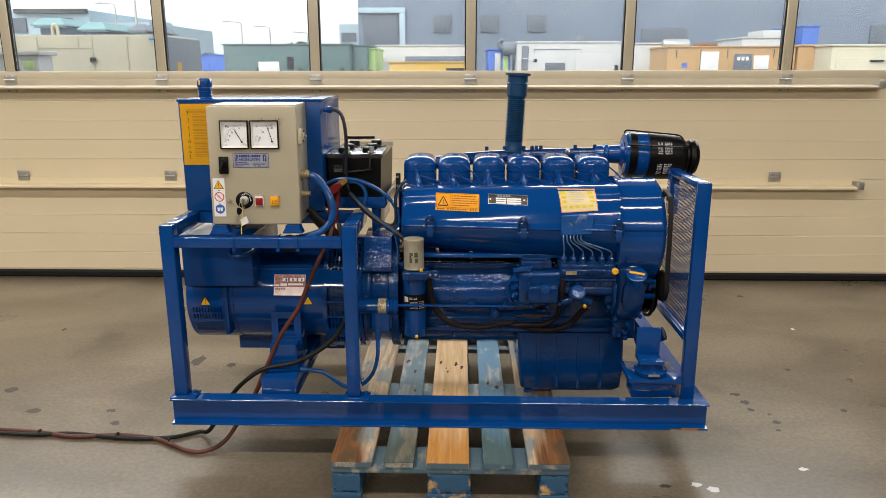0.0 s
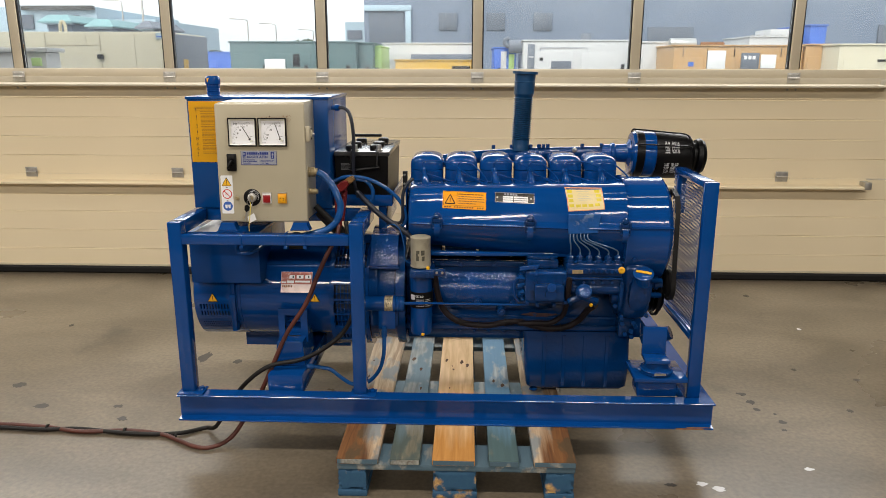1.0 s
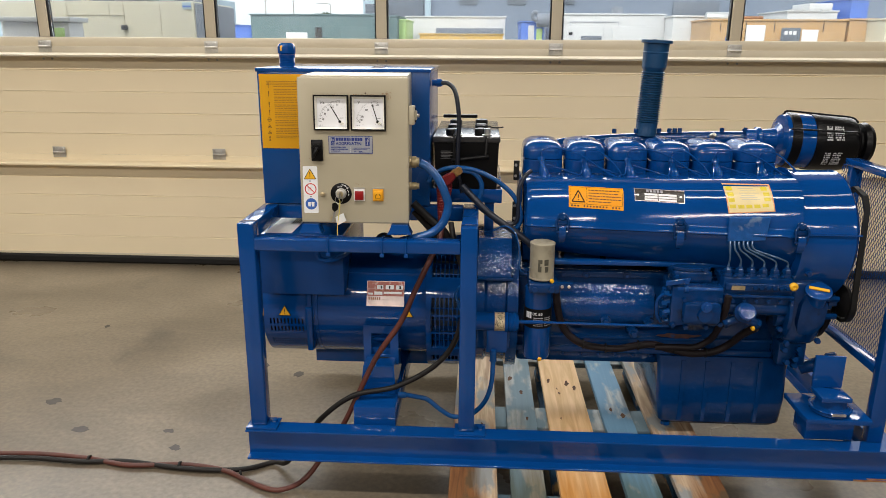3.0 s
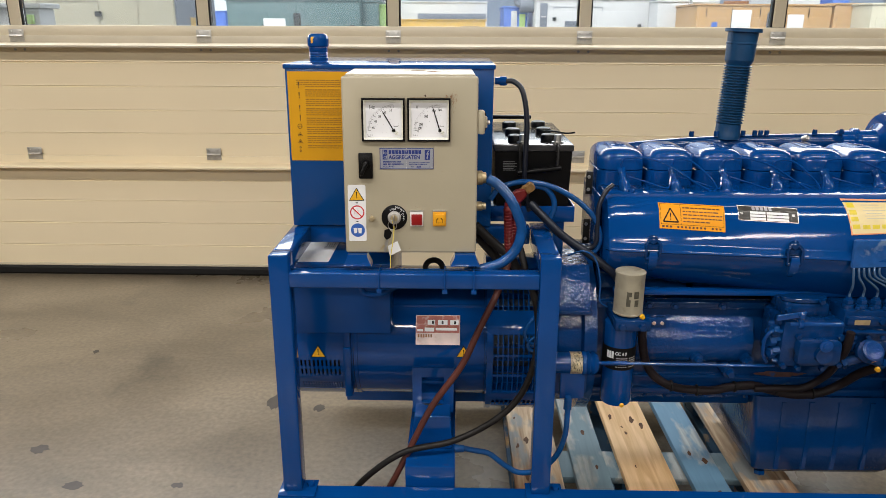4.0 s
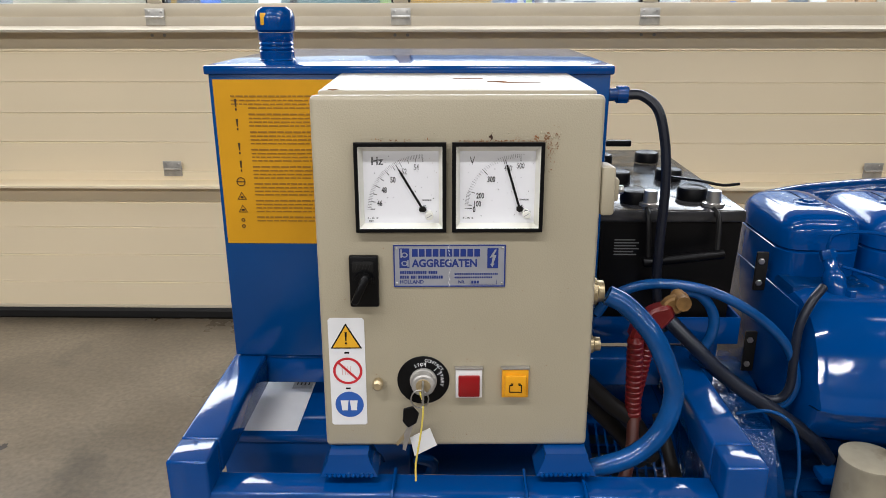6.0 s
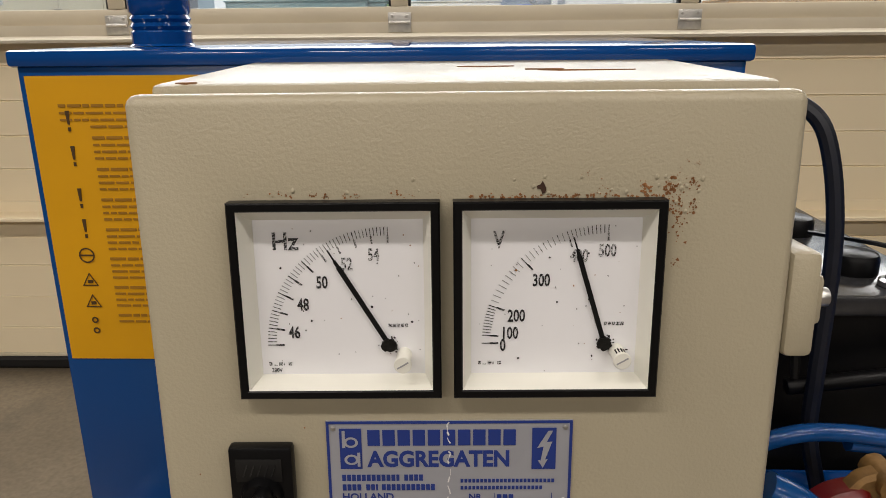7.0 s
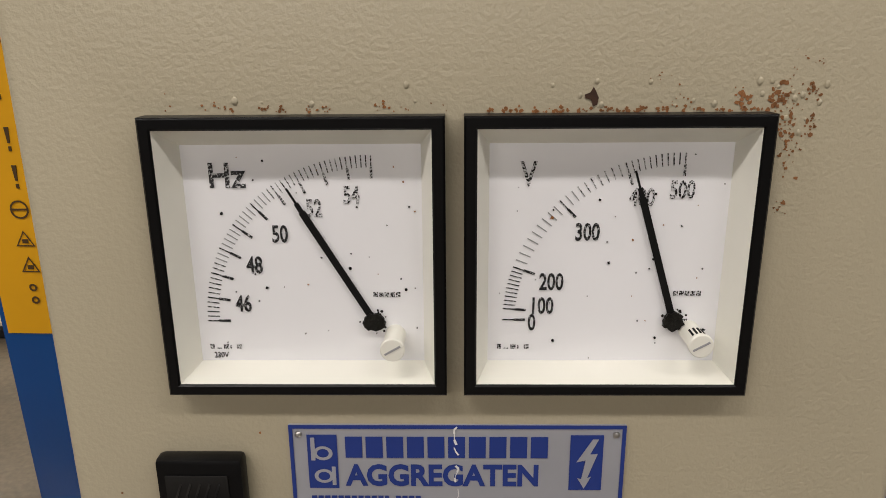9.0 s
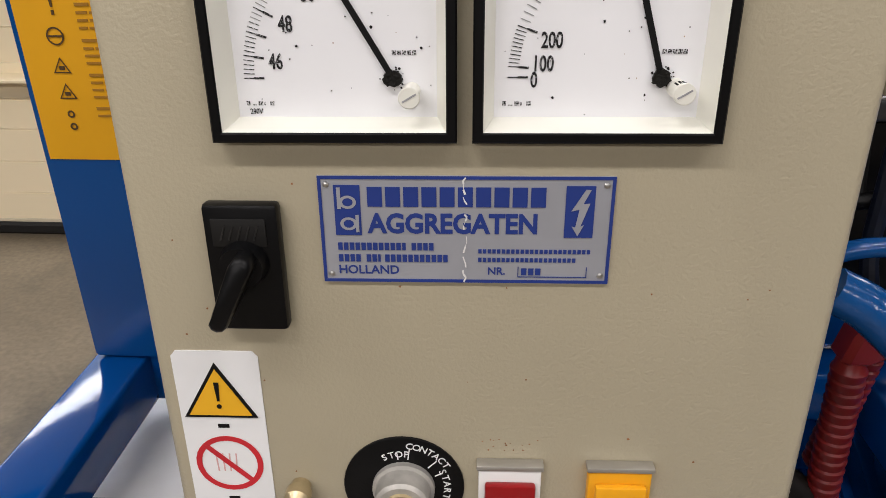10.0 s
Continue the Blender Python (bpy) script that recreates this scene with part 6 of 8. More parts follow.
# right-hand engine foot on its rubber mount
foot2 = box(0.682, 0.768, 2.545, 2.556, 0.402, 0.502, 0.002)
box(0.682, 0.768, 2.475, 2.557, 0.388, 0.4015, 0.002, bm=foot2)
part("engine_foot", foot2, BLUE, eng, "bent plate engine foot")
part("rubber_mount", lathe((0.733, 2.525, 0.3365), (0.733, 2.525, 0.3875), [(0, 0.05), (0.1, 0.056), (0.35, 0.056), (0.5, 0.045), (1, 0.04)], 32), BLUE_DARK, eng)
part("mount_ring", lathe((0.733, 2.525, 0.3505), (0.733, 2.525, 0.3565), [(0, 0.057), (0.5, 0.060), (1, 0.057)], 32), BLUE, eng)
part("mount_marking", box(0.712, 0.752, 2.4655, 2.4670, 0.349, 0.357), SILVER, eng)
part("drain_pipe", lathe((0.73, 2.74, 0.375), (0.825, 2.70, 0.425), [(0, 0.022), (0.7, 0.022), (0.75, 0.028), (1, 0.026)], 18), BLUE_DARK, eng)

# ---- control cabinet (it leans back a little and stands slightly askew) ----
FRONT = 2.529
DZ = -0.0046
cab = thing("control_cabinet", (-0.668, 2.64, 0.852), "pebble-grey enamelled control cabinet with two dials, on two blue legs", "control cabinet")
body = box(-0.816, -0.521, FRONT + 0.018, 2.735, 0.880 + DZ, 1.2895 + DZ, 0.003)
for v in body.verts:
    if v.co.z > 1.2:
        v.co.z += (v.co.y - FRONT) * 0.055
part("body", body, CABINET, cab)


def cut_out(bm, cutters):
    """The solid bm less the cutter boxes."""
    def temp(b):
        me = bpy.data.meshes.new("tmp")
        bmesh.ops.recalc_face_normals(b, faces=b.faces)
        b.to_mesh(me)
        b.free()
        o = bpy.data.objects.new("tmp", me)
        scene.collection.objects.link(o)
        return o
    body_o, cuts = temp(bm), [temp(c) for c in cutters]
    for c in cuts:
        md = body_o.modifiers.new("cut", "BOOLEAN")
        md.operation, md.object, md.solver = "DIFFERENCE", c, "EXACT"
    me = bpy.data.meshes.new_from_object(body_o.evaluated_get(bpy.context.evaluated_depsgraph_get()))
    out = bmesh.new()
    out.from_mesh(me)
    for o in [body_o] + cuts:
        bpy.data.objects.remove(o)
    bpy.data.meshes.remove(me)
    return out


METER_X = (-0.7775, -0.6745)
door_bm = cut_out(box(-0.8225, -0.515, FRONT, FRONT + 0.0173, 0.876 + DZ, 1.2865 + DZ, 0.0055, seg=3),
                  [box(mx + 0.0032, mx + 0.0938, FRONT - 0.01, FRONT + 0.0085, 1.1445 + DZ, 1.2351 + DZ) for mx in METER_X])
door_p = part("cabinet_door", door_bm, CABINET, cab, "rounded sheet-steel door with rust spots")
for x0, x1 in ((-0.817, -0.772), (-0.565, -0.517)):
    leg = part("leg", loft([[(x0 - g, 2.512 - g * 0.4, zz), (x1 + g, 2.512 - g * 0.4, zz), (x1 + g, 2.552, zz), (x0 - g, 2.552, zz)] for zz, g in ((0.8440, 0.011), (0.8475, 0.009), (0.862, 0.002), (0.876 + DZ - 0.0005, 0.0))]), BLUE, cab, "blue welded support leg")
    bead = bmesh.new()
    rw = random.Random(int(-x0 * 1000))
    for k in range(11):
        wx = x0 - 0.006 + 0.0054 * k
        lathe((wx, 2.5075, 0.8438), (wx + 0.003, 2.5065, 0.8485), [(0, 0.0012), (0.5, 0.0022 + rw.uniform(0, 0.0008)), (1, 0.0010)], 8, bm=bead)
    part("weld_bead", bead, BLUE, leg)


def face(x0, x1, z0, z1, d0, d1, bevel=0.0, bm=None):
    """A slab on the door between depths d0 and d1 in front of it."""
    return box(x0, x1, FRONT - d1, FRONT - d0, z0 + DZ, z1 + DZ, bevel, bm)


GREY_TICK = mat("grey_scale_ink", (0.30, 0.30, 0.31), 0.6, vary=0.2, scale=50)


def worn_ink(name, color, wear, grain):
    """Print that has flaked off in grains and lets the white card through."""
    m = mat(name, color, 0.6, spec=0.2, vary=0.2, scale=200)
    nt = m.node_tree
    b = nt.nodes["Principled BSDF"]
    base = b.inputs["Base Color"].links[0].from_socket
    n = nt.nodes.new("ShaderNodeTexNoise")
    n.inputs["Scale"].default_value, n.inputs["Detail"].default_value = grain, 2.0
    nt.links.new(nt.nodes["Texture Coordinate"].outputs["Object"], n.inputs["Vector"])
    r = nt.nodes.new("ShaderNodeMapRange")
    r.inputs[1].default_value, r.inputs[2].default_value = 0.62 - wear, 0.72 - wear
    nt.links.new(n.outputs[0], r.inputs[0])
    mx = nt.nodes.new("ShaderNodeMix")
    mx.data_type = "RGBA"
    nt.links.new(r.outputs[0], mx.inputs[0])
    nt.links.new(base, mx.inputs[6])
    mx.inputs[7].default_value = (0.62, 0.62, 0.63, 1)
    nt.links.new(mx.outputs[2], b.inputs["Base Color"])
    return m


SOFT_INK = worn_ink("faded_dial_ink", (0.03, 0.03, 0.032), 0.08, 1400)
DIAL_INK = worn_ink("worn_dial_ink", (0.015, 0.015, 0.016), 0.04, 1600)
FLAKED_INK = worn_ink("flaked_dial_ink", (0.006, 0.006, 0.006), 0.16, 1500)
DIAL_WHITE = mat("dial_card", (0.84, 0.84, 0.86), 0.5, vary=0.03, scale=20)
BEZEL_WHITE = mat("cream_dial_surround", (0.80, 0.79, 0.71), 0.35, vary=0.05, scale=20)


def seg_bar(p, q, w, d0, d1, bm):
    """A straight inked stroke from p to q, given as (x, z) on the door."""
    p, q = Vector(p), Vector(q)
    d = (q - p).normalized()
    n = Vector((-d.y, d.x)) * w / 2
    return prism([(v.x, v.y + DZ) for v in (p + n, q + n, q - n, p - n)], "y", FRONT - d1, FRONT - d0, bm=bm)


def meter(name, x0, label, unit, unit_x, majors, numerals, needle, fine, hub, screw, seed):
    """A square moving-coil panel meter: bezel, sloping surround, card, scale, needle, zero screw."""
    z0, s = 1.1413, 0.0970
    b = 0.0042
    bz = bmesh.new()
    quad = [(x0, z0, 1, 1), (x0 + s, z0, -1, 1), (x0 + s, z0 + s, -1, -1), (x0, z0 + s, 1, -1)]
    loops = []
    for depth, inset in ((0.0002, 0.0), (0.0076, 0.0), (0.0083, 0.0007), (0.0083, b - 0.0006), (0.0077, b), (0.0002, b)):
        loops.append([bz.verts.new((x + sx * inset, FRONT - depth, z + sz * inset + DZ)) for x, z, sx, sz in quad])
    for r0, r1 in zip(loops, loops[1:] + loops[:1]):
        for k in range(4):
            bz.faces.new((r0[k], r0[(k + 1) % 4], r1[(k + 1) % 4], r1[k]))
    e = part(name, bz, BLACK, cab, label)
    # surround slopes in to the card
    o = [(x0 + b, z0 + b), (x0 + s - b, z0 + b), (x0 + s - b, z0 + s - b), (x0 + b, z0 + s - b)]
    n = [(x0 + 0.0086, z0 + 0.0080), (x0 + s - 0.0082, z0 + 0.0080), (x0 + s - 0.0082, z0 + s - 0.0104), (x0 + 0.0086, z0 + s - 0.0104)]
    sb = bmesh.new()
    vo = [sb.verts.new((x, FRONT - 0.0074, z + DZ)) for x, z in o]
    vn = [sb.verts.new((x, FRONT + 0.0042, z + DZ)) for x, z in n]
    for k in range(4):
        sb.faces.new((vo[k], vo[(k + 1) % 4], vn[(k + 1) % 4], vn[k]))
    part("surround", sb, BEZEL_WHITE, e, "cream sloping surround", sharp=20)
    card_d = -0.0040
    part("dial_card", face(n[0][0] - 0.0005, n[1][0] + 0.0005, n[0][1] - 0.0005, n[2][1] + 0.0005, card_d - 0.0015, card_d), DIAL_WHITE, e, "white dial card")
    px, pz = x0 + s * hub[0], z0 + s * hub[1]
    R = 0.0555

    def pt(a, r):
        return (px + r * math.cos(radians(a)), pz + r * math.sin(radians(a)))

    # heavy divisions stand inside the ring of fine ones; the ink has flaked towards the top
    heavy, flaked = bmesh.new(), bmesh.new()
    for a in majors:
        seg_bar(pt(a, R - 0.0040), pt(a, R), 0.00085, card_d + 0.0001, card_d + 0.0003, heavy if a > 130 else flaked)
        seg_bar(pt(a, R), pt(a, R + 0.0040), 0.00042, card_d + 0.0001, card_d + 0.0003, heavy if a > 130 else flaked)
    part("scale_marks", heavy, DIAL_INK, e)["kind"] = "stuff"
    part("worn_scale_marks", flaked, FLAKED_INK, e)["kind"] = "stuff"
    crisp, grey, worn = bmesh.new(), bmesh.new(), bmesh.new()
    for a in fine:
        seg_bar(pt(a, R - 0.0002), pt(a, R + 0.0040), 0.00036, card_d + 0.0001, card_d + 0.00025, crisp if a > 158 or a < 100 else grey if a > 128 else worn)
    part("fine_marks", crisp, SOFT_INK, e)["kind"] = "stuff"
    part("faded_fine_marks", grey, GREY_TICK, e)["kind"] = "stuff"
    part("worn_fine_marks", worn, FLAKED_INK, e)["kind"] = "stuff"
    for t, u, v, ink in numerals:
        x, z = x0 + s * u, z0 + s * v
        text(t, 0.0086, facing(x, FRONT - card_d - 0.0003, z + DZ - 0.0031), FLAKED_INK if ink else DIAL_INK, e, "numeral", "CENTER", 0.00016, 0.0001, 0.66)
    text(unit, 0.0120, facing(x0 + s * unit_x, FRONT - card_d - 0.0003, z0 + s * 0.745 + DZ), SOFT_INK if unit == "Hz" else FLAKED_INK, e, "unit_letter", "LEFT", 0.00022, 0.0001, 0.93 if unit == "Hz" else 0.72)
    nd = bmesh.new()
    seg_bar((px, pz), pt(needle, 0.0465), 0.0024, card_d + 0.0012, card_d + 0.0016, nd)
    seg_bar(pt(needle, 0.0465), pt(needle, 0.0500), 0.0016, card_d + 0.0012, card_d + 0.0016, nd)
    seg_bar(pt(needle, 0.0500), pt(needle, 0.0560), 0.0007, card_d + 0.0012, card_d + 0.0016, nd)
    part("needle", nd, INK, e, "black needle")
    rh = random.Random(seed)
    blob = bmesh.new()
    prism([(px + (0.0037 + rh.uniform(-0.0006, 0.0007)) * math.cos(2 * math.pi * k / 26), pz + DZ + (0.0033 + rh.uniform(-0.0006, 0.0006)) * math.sin(2 * math.pi * k / 26)) for k in range(26)], "y", FRONT - card_d - 0.0026, FRONT - card_d - 0.0010, bm=blob)
    for _ in range(14):
        a, r = rh.uniform(0, 6.28), rh.uniform(0.0034, 0.0052)
        lathe((px + r * math.cos(a), FRONT - card_d - 0.0010, pz + DZ + r * 0.9 * math.sin(a)), (px + r * math.cos(a), FRONT - card_d - 0.0016, pz + DZ + r * 0.9 * math.sin(a)), [(0, rh.uniform(0.0002, 0.0006)), (1, 0.0002)], 6, bm=blob)
    part("needle_hub", blob, mat("crumbled_hub_paint", (0.005, 0.0045, 0.003), 0.55, spec=0.2, vary=0.6, scale=500, bump=0.6, bump_scale=900), e)
    sx, sz = x0 + s * screw[0], z0 + s * screw[1]
    scr = part("zero_screw", lathe((sx, FRONT - card_d, sz + DZ), (sx, FRONT - 0.0105, sz + DZ), [(0, 0.0036), (0.86, 0.0036), (0.88, 0.0042), (0.98, 0.0042), (1, 0.0039)], 24), BEZEL_WHITE, e, "white plastic zero screw")
    sl = bmesh.new()
    seg_bar((sx - 0.0027, sz - 0.0016), (sx + 0.0027, sz + 0.0016), 0.0007, 0.0104, 0.0107, sl)
    part("screw_slot", sl, GREY_TICK, scr)
    if unit == "V":
        sp = bmesh.new()
        for k in range(4):
            a = radians(60 + 22 * k)
            seg_bar((sx + 0.0034 * math.cos(a), sz + 0.0034 * math.sin(a)), (sx + 0.0038 * math.cos(a), sz + 0.0038 * math.sin(a)), 0.0007, 0.0030, 0.0078, sp)
        part("screw_grooves", sp, INK, scr)
    small = bmesh.new()
    for k, (w, h) in enumerate(((0.0015, 0.0018), (0.0016, 0.0004), (0.0019, 0.0018), (0.0005, 0.0014), (0.0017, 0.0017))):
        face(x0 + s * 0.122 + k * 0.0024, x0 + s * 0.122 + k * 0.0024 + w, z0 + s * 0.130, z0 + s * 0.130 + h, card_d + 0.0001, card_d + 0.0003, bm=small)
    mk = [(-0.008 + 0.0205 * k, 0.0165) for k in range(5)]
    for u, w in mk:
        face(px + s * (0.035 + u - 0.03), px + s * (0.035 + u + w - 0.03), pz + s * 0.093, pz + s * 0.111, card_d + 0.0001, card_d + 0.0003, bm=small)
    part("maker_mark", small, FLAKED_INK, e)["kind"] = "stuff"
    if unit == "Hz":
        text("230V", 0.0031, facing(x0 + s * 0.134, FRONT - card_d - 0.0003, z0 + s * 0.095 + DZ), DIAL_INK, e, "lettering", "LEFT", 0.00002, 0.0001, 0.8)
    rs = random.Random(seed + 5)
    for k in range(34):
        qx, qz, qr = x0 + s * rs.uniform(0.10, 0.90), z0 + s * rs.uniform(0.09, 0.88), rs.choice((0.0002, 0.0002, 0.0003, 0.0003, 0.0004, 0.0006))
        P = [(qx + qr * rs.uniform(0.5, 1.3) * math.cos(2 * math.pi * q / 7), qz + DZ + qr * rs.uniform(0.5, 1.3) * math.sin(2 * math.pi * q / 7)) for q in range(7)]
        part("speck", prism(P, "y", FRONT - card_d - 0.0004, FRONT - card_d - 0.0001), INK if k % 5 else RUST, e)
    return e


def between(majors, steps):
    """Angles of the fine divisions between heavy ones."""
    return [a + (c - a) * k / steps for a, c in zip(majors, majors[1:]) for k in range(1, steps)]


HZ_A = [180, 171.3, 162.2, 152.8, 143.2, 133.6, 124.3, 115.4, 106.3, 97.8, 89.5]
V_A = [180, 175.9, 160.6, 133.3, 109.2, 90]
meter("frequency_meter", METER_X[0], "square frequency meter with white dial, needle near 52", "Hz", 0.174, HZ_A,
      [("46", 0.261, 0.313, 0), ("48", 0.313, 0.461, 0), ("50", 0.412, 0.577, 0), ("52", 0.538, 0.671, 1), ("54", 0.671, 0.718, 1)], 120.2,
      between(HZ_A, 5), (0.738, 0.243), (0.812, 0.190), 3)
meter("voltmeter", METER_X[1], "square voltmeter with white dial, needle near 400", "V", 0.196, V_A,
      [("0", 0.247, 0.238, 0), ("100", 0.281, 0.303, 0), ("200", 0.313, 0.395, 0), ("300", 0.433, 0.581, 0), ("400", 0.616, 0.706, 1), ("500", 0.752, 0.732, 1)], 107,
      between(V_A[1:], 10), (0.754, 0.246), (0.818, 0.205), 8)

# maker's plate
PX0, PX1, PZ0, PZ1 = -0.7385, -0.6157, 1.0772, 1.1258
plate = part("maker_plate", face(PX0, PX1, PZ0, PZ1, 0.0002, 0.0012), PLATE, cab, "silver plate with blue lettering")
for a in ((PX0, PX1, PZ0, PZ0 + 0.0014), (PX0, PX1, PZ1 - 0.0014, PZ1), (PX0, PX0 + 0.0014, PZ0 + 0.0014, PZ1 - 0.0014), (PX1 - 0.0014, PX1, PZ0 + 0.0014, PZ1 - 0.0014), (PX0 + 0.0065, PX0 + 0.0175, PZ1 - 0.0265, PZ1 - 0.004), (PX1 - 0.020, PX1 - 0.008, PZ1 - 0.0270, PZ1 - 0.004)):
    part("blue_field", face(*a, 0.0013, 0.0016), BLUE_INK, plate)
lm = bmesh.new()
for zc in (PZ1 - 0.0115, PZ1 - 0.0212):
    b = bmesh.new()
    for k in range(20):
        a, c = 2 * math.pi * k / 20, 2 * math.pi * (k + 1) / 20
        b.faces.new([b.verts.new((PX0 + 0.0122 + r * math.cos(t), FRONT - 0.0018, zc + DZ + r * 0.82 * math.sin(t))) for r, t in ((0.0036, a), (0.0036, c), (0.0022, c), (0.0022, a))])
    add(lm, b)
face(PX0 + 0.0078, PX0 + 0.0093, PZ1 - 0.0145, PZ1 - 0.005, 0.0017, 0.0019, bm=lm)
face(PX0 + 0.0152, PX0 + 0.0166, PZ1 - 0.0250, PZ1 - 0.0172, 0.0017, 0.0019, bm=lm)
bx = PX1 - 0.014
prism([(bx + 0.0020, PZ1 - 0.0055 + DZ), (bx - 0.0035, PZ1 - 0.0150 + DZ), (bx - 0.0002, PZ1 - 0.0142 + DZ), (bx - 0.0015, PZ1 - 0.0222 + DZ), (bx - 0.0030, PZ1 - 0.0218 + DZ), (bx - 0.0004, PZ1 - 0.0262 + DZ), (bx + 0.0020, PZ1 - 0.0212 + DZ), (bx + 0.0006, PZ1 - 0.0218 + DZ), (bx + 0.0040, PZ1 - 0.0115 + DZ), (bx + 0.0012, PZ1 - 0.0118 + DZ), (bx + 0.0042, PZ1 - 0.0055 + DZ)], "y", FRONT - 0.0019, FRONT - 0.0017, bm=lm)
part("emblem", lm, PLATE, plate)
for k in range(10):
    xa, xb, za, zb = PX0 + 0.0205 + k * 0.00755, PX0 + 0.0205 + k * 0.00755 + 0.0062, PZ1 - 0.0135, PZ1 - 0.0048
    part("name_bar", face(xa, xb, za, zb, 0.0013, 0.0016), BLUE_INK, plate)
text("AGGREGATEN", 0.0122, facing(PX0 + 0.0205, FRONT - 0.0014, PZ1 - 0.0252 + DZ), BLUE_INK, plate, "lettering", "LEFT", 0.00042, 0.0001, 0.895)
text("HOLLAND", 0.0056, facing(PX0 + 0.0065, FRONT - 0.0014, PZ0 + 0.0040 + DZ), BLUE_INK, plate, "lettering", "LEFT", 0.0001, 0.0001, 1.0)
text("NR.", 0.0048, facing(PX0 + 0.071, FRONT - 0.0014, PZ0 + 0.0040 + DZ), BLUE_INK, plate, "lettering", "LEFT", 0.0001, 0.0001, 1.0)
adr = bmesh.new()
for z_, xs in ((PZ0 + 0.0152, (0.007, 0.036, 0.0385, 0.049)), (PZ0 + 0.0097, (0.007, 0.0175, 0.019, 0.025, 0.027, 0.055))):
    for a, c in zip(xs[::2], xs[1::2]):
        k = a
        while k < c - 0.0005:
            face(PX0 + k, PX0 + min(k + 0.0019, c), z_, z_ + 0.0034, 0.0013, 0.0016, bm=adr)
            k += 0.0025
for z_, x0_, x1_ in ((PZ0 + 0.0140, 0.067, 0.115), (PZ0 + 0.0100, 0.067, 0.108)):
    k = x0_
    while k < x1_:
        face(PX0 + k, PX0 + k + 0.0014, z_, z_ + 0.0019, 0.0013, 0.0016, bm=adr)
        k += 0.0020
for k in range(3):
    face(PX0 + 0.0855 + k * 0.003, PX0 + 0.0878 + k * 0.003, PZ0 + 0.0038, PZ0 + 0.0070, 0.0013, 0.0016, bm=adr)
for a in ((0.084, 0.1135, 0.0028, 0.0031), (0.084, 0.0843, 0.0028, 0.0078), (0.1132, 0.1135, 0.0028, 0.0078)):
    face(PX0 + a[0], PX0 + a[1], PZ0 + a[2], PZ0 + a[3], 0.0013, 0.0016, bm=adr)
part("small_print", adr, BLUE_INK, plate)
crack = bmesh.new()
rc = random.Random(31)
cx_, cz_ = PX0 + 0.0615, PZ1 - 0.0005
while cz_ > PZ0 + 0.001:
    nx, nz = PX0 + 0.0612 + rc.uniform(-0.0009, 0.0009), cz_ - rc.uniform(0.0012, 0.0030)
    if rc.random() < 0.8:
        seg_bar((cx_, cz_), (nx, nz), rc.uniform(0.0002, 0.0009), 0.0017, 0.00178, crack)
    cx_, cz_ = nx, nz
part("scratch", crack, WHITE, plate, "pale scratch across the plate")["kind"] = "stuff"
for rx, rz in ((PX0 + 0.0035, PZ0 + 0.0038), (PX1 - 0.0035, PZ0 + 0.0038), (PX0 + 0.0035, PZ1 - 0.0038), (PX1 - 0.0035, PZ1 - 0.0038)):
    part("rivet", lathe((rx, FRONT - 0.0013, rz + DZ), (rx, FRONT - 0.0022, rz + DZ), [(0, 0.0014), (0.6, 0.0012), (1, 0.0006)], 12), SILVER, plate)

# rotary switch
sw = part("selector_switch", face(-0.7868, -0.7548, 1.0555, 1.115, 0.0002, 0.008, 0.002), BLACK, cab, "black plastic rotary switch")
face_b = face(-0.7830, -0.7600, 1.0965, 1.1090, 0.0081, 0.0088, 0.0003)
part("switch_label", face_b, RUBBER, sw)
hs = bmesh.new()
for k in range(5):
    seg_bar((-0.7795 + 0.0035 * k, 1.0995), (-0.7772 + 0.0035 * k, 1.1060), 0.0007, 0.0089, 0.0091, hs)
part("label_strokes", hs, mat("grey_emboss", (0.012, 0.012, 0.012), 0.3), sw)
part("switch_boss", lathe((-0.7705, FRONT - 0.0081, 1.0890 + DZ), (-0.7705, FRONT - 0.0150, 1.0890 + DZ), [(0, 0.0105), (0.5, 0.0098), (1, 0.0092)], 28), BLACK, sw)
arm = [(-0.7700, 1.0975), (-0.7665, 1.0978), (-0.7640, 1.0960), (-0.7635, 1.0925), (-0.7650, 1.0885), (-0.7755, 1.0668), (-0.7775, 1.0650), (-0.7800, 1.0648), (-0.7822, 1.0660), (-0.7832, 1.0682), (-0.7822, 1.0705), (-0.7730, 1.0935)]
ac = Vector((-0.7733, 1.0815))
part("switch_lever", loft([[(ac.x + (x - ac.x) * k, FRONT - d - (1.0978 - z) * 0.12, ac.y + (z - ac.y) * k + DZ) for x, z in arm] for d, k in ((0.0120, 0.97), (0.0150, 1.0), (0.0215, 1.0), (0.0235, 0.95), (0.0245, 0.84))]), BLACK, sw, "slanting black lever", sharp=50)

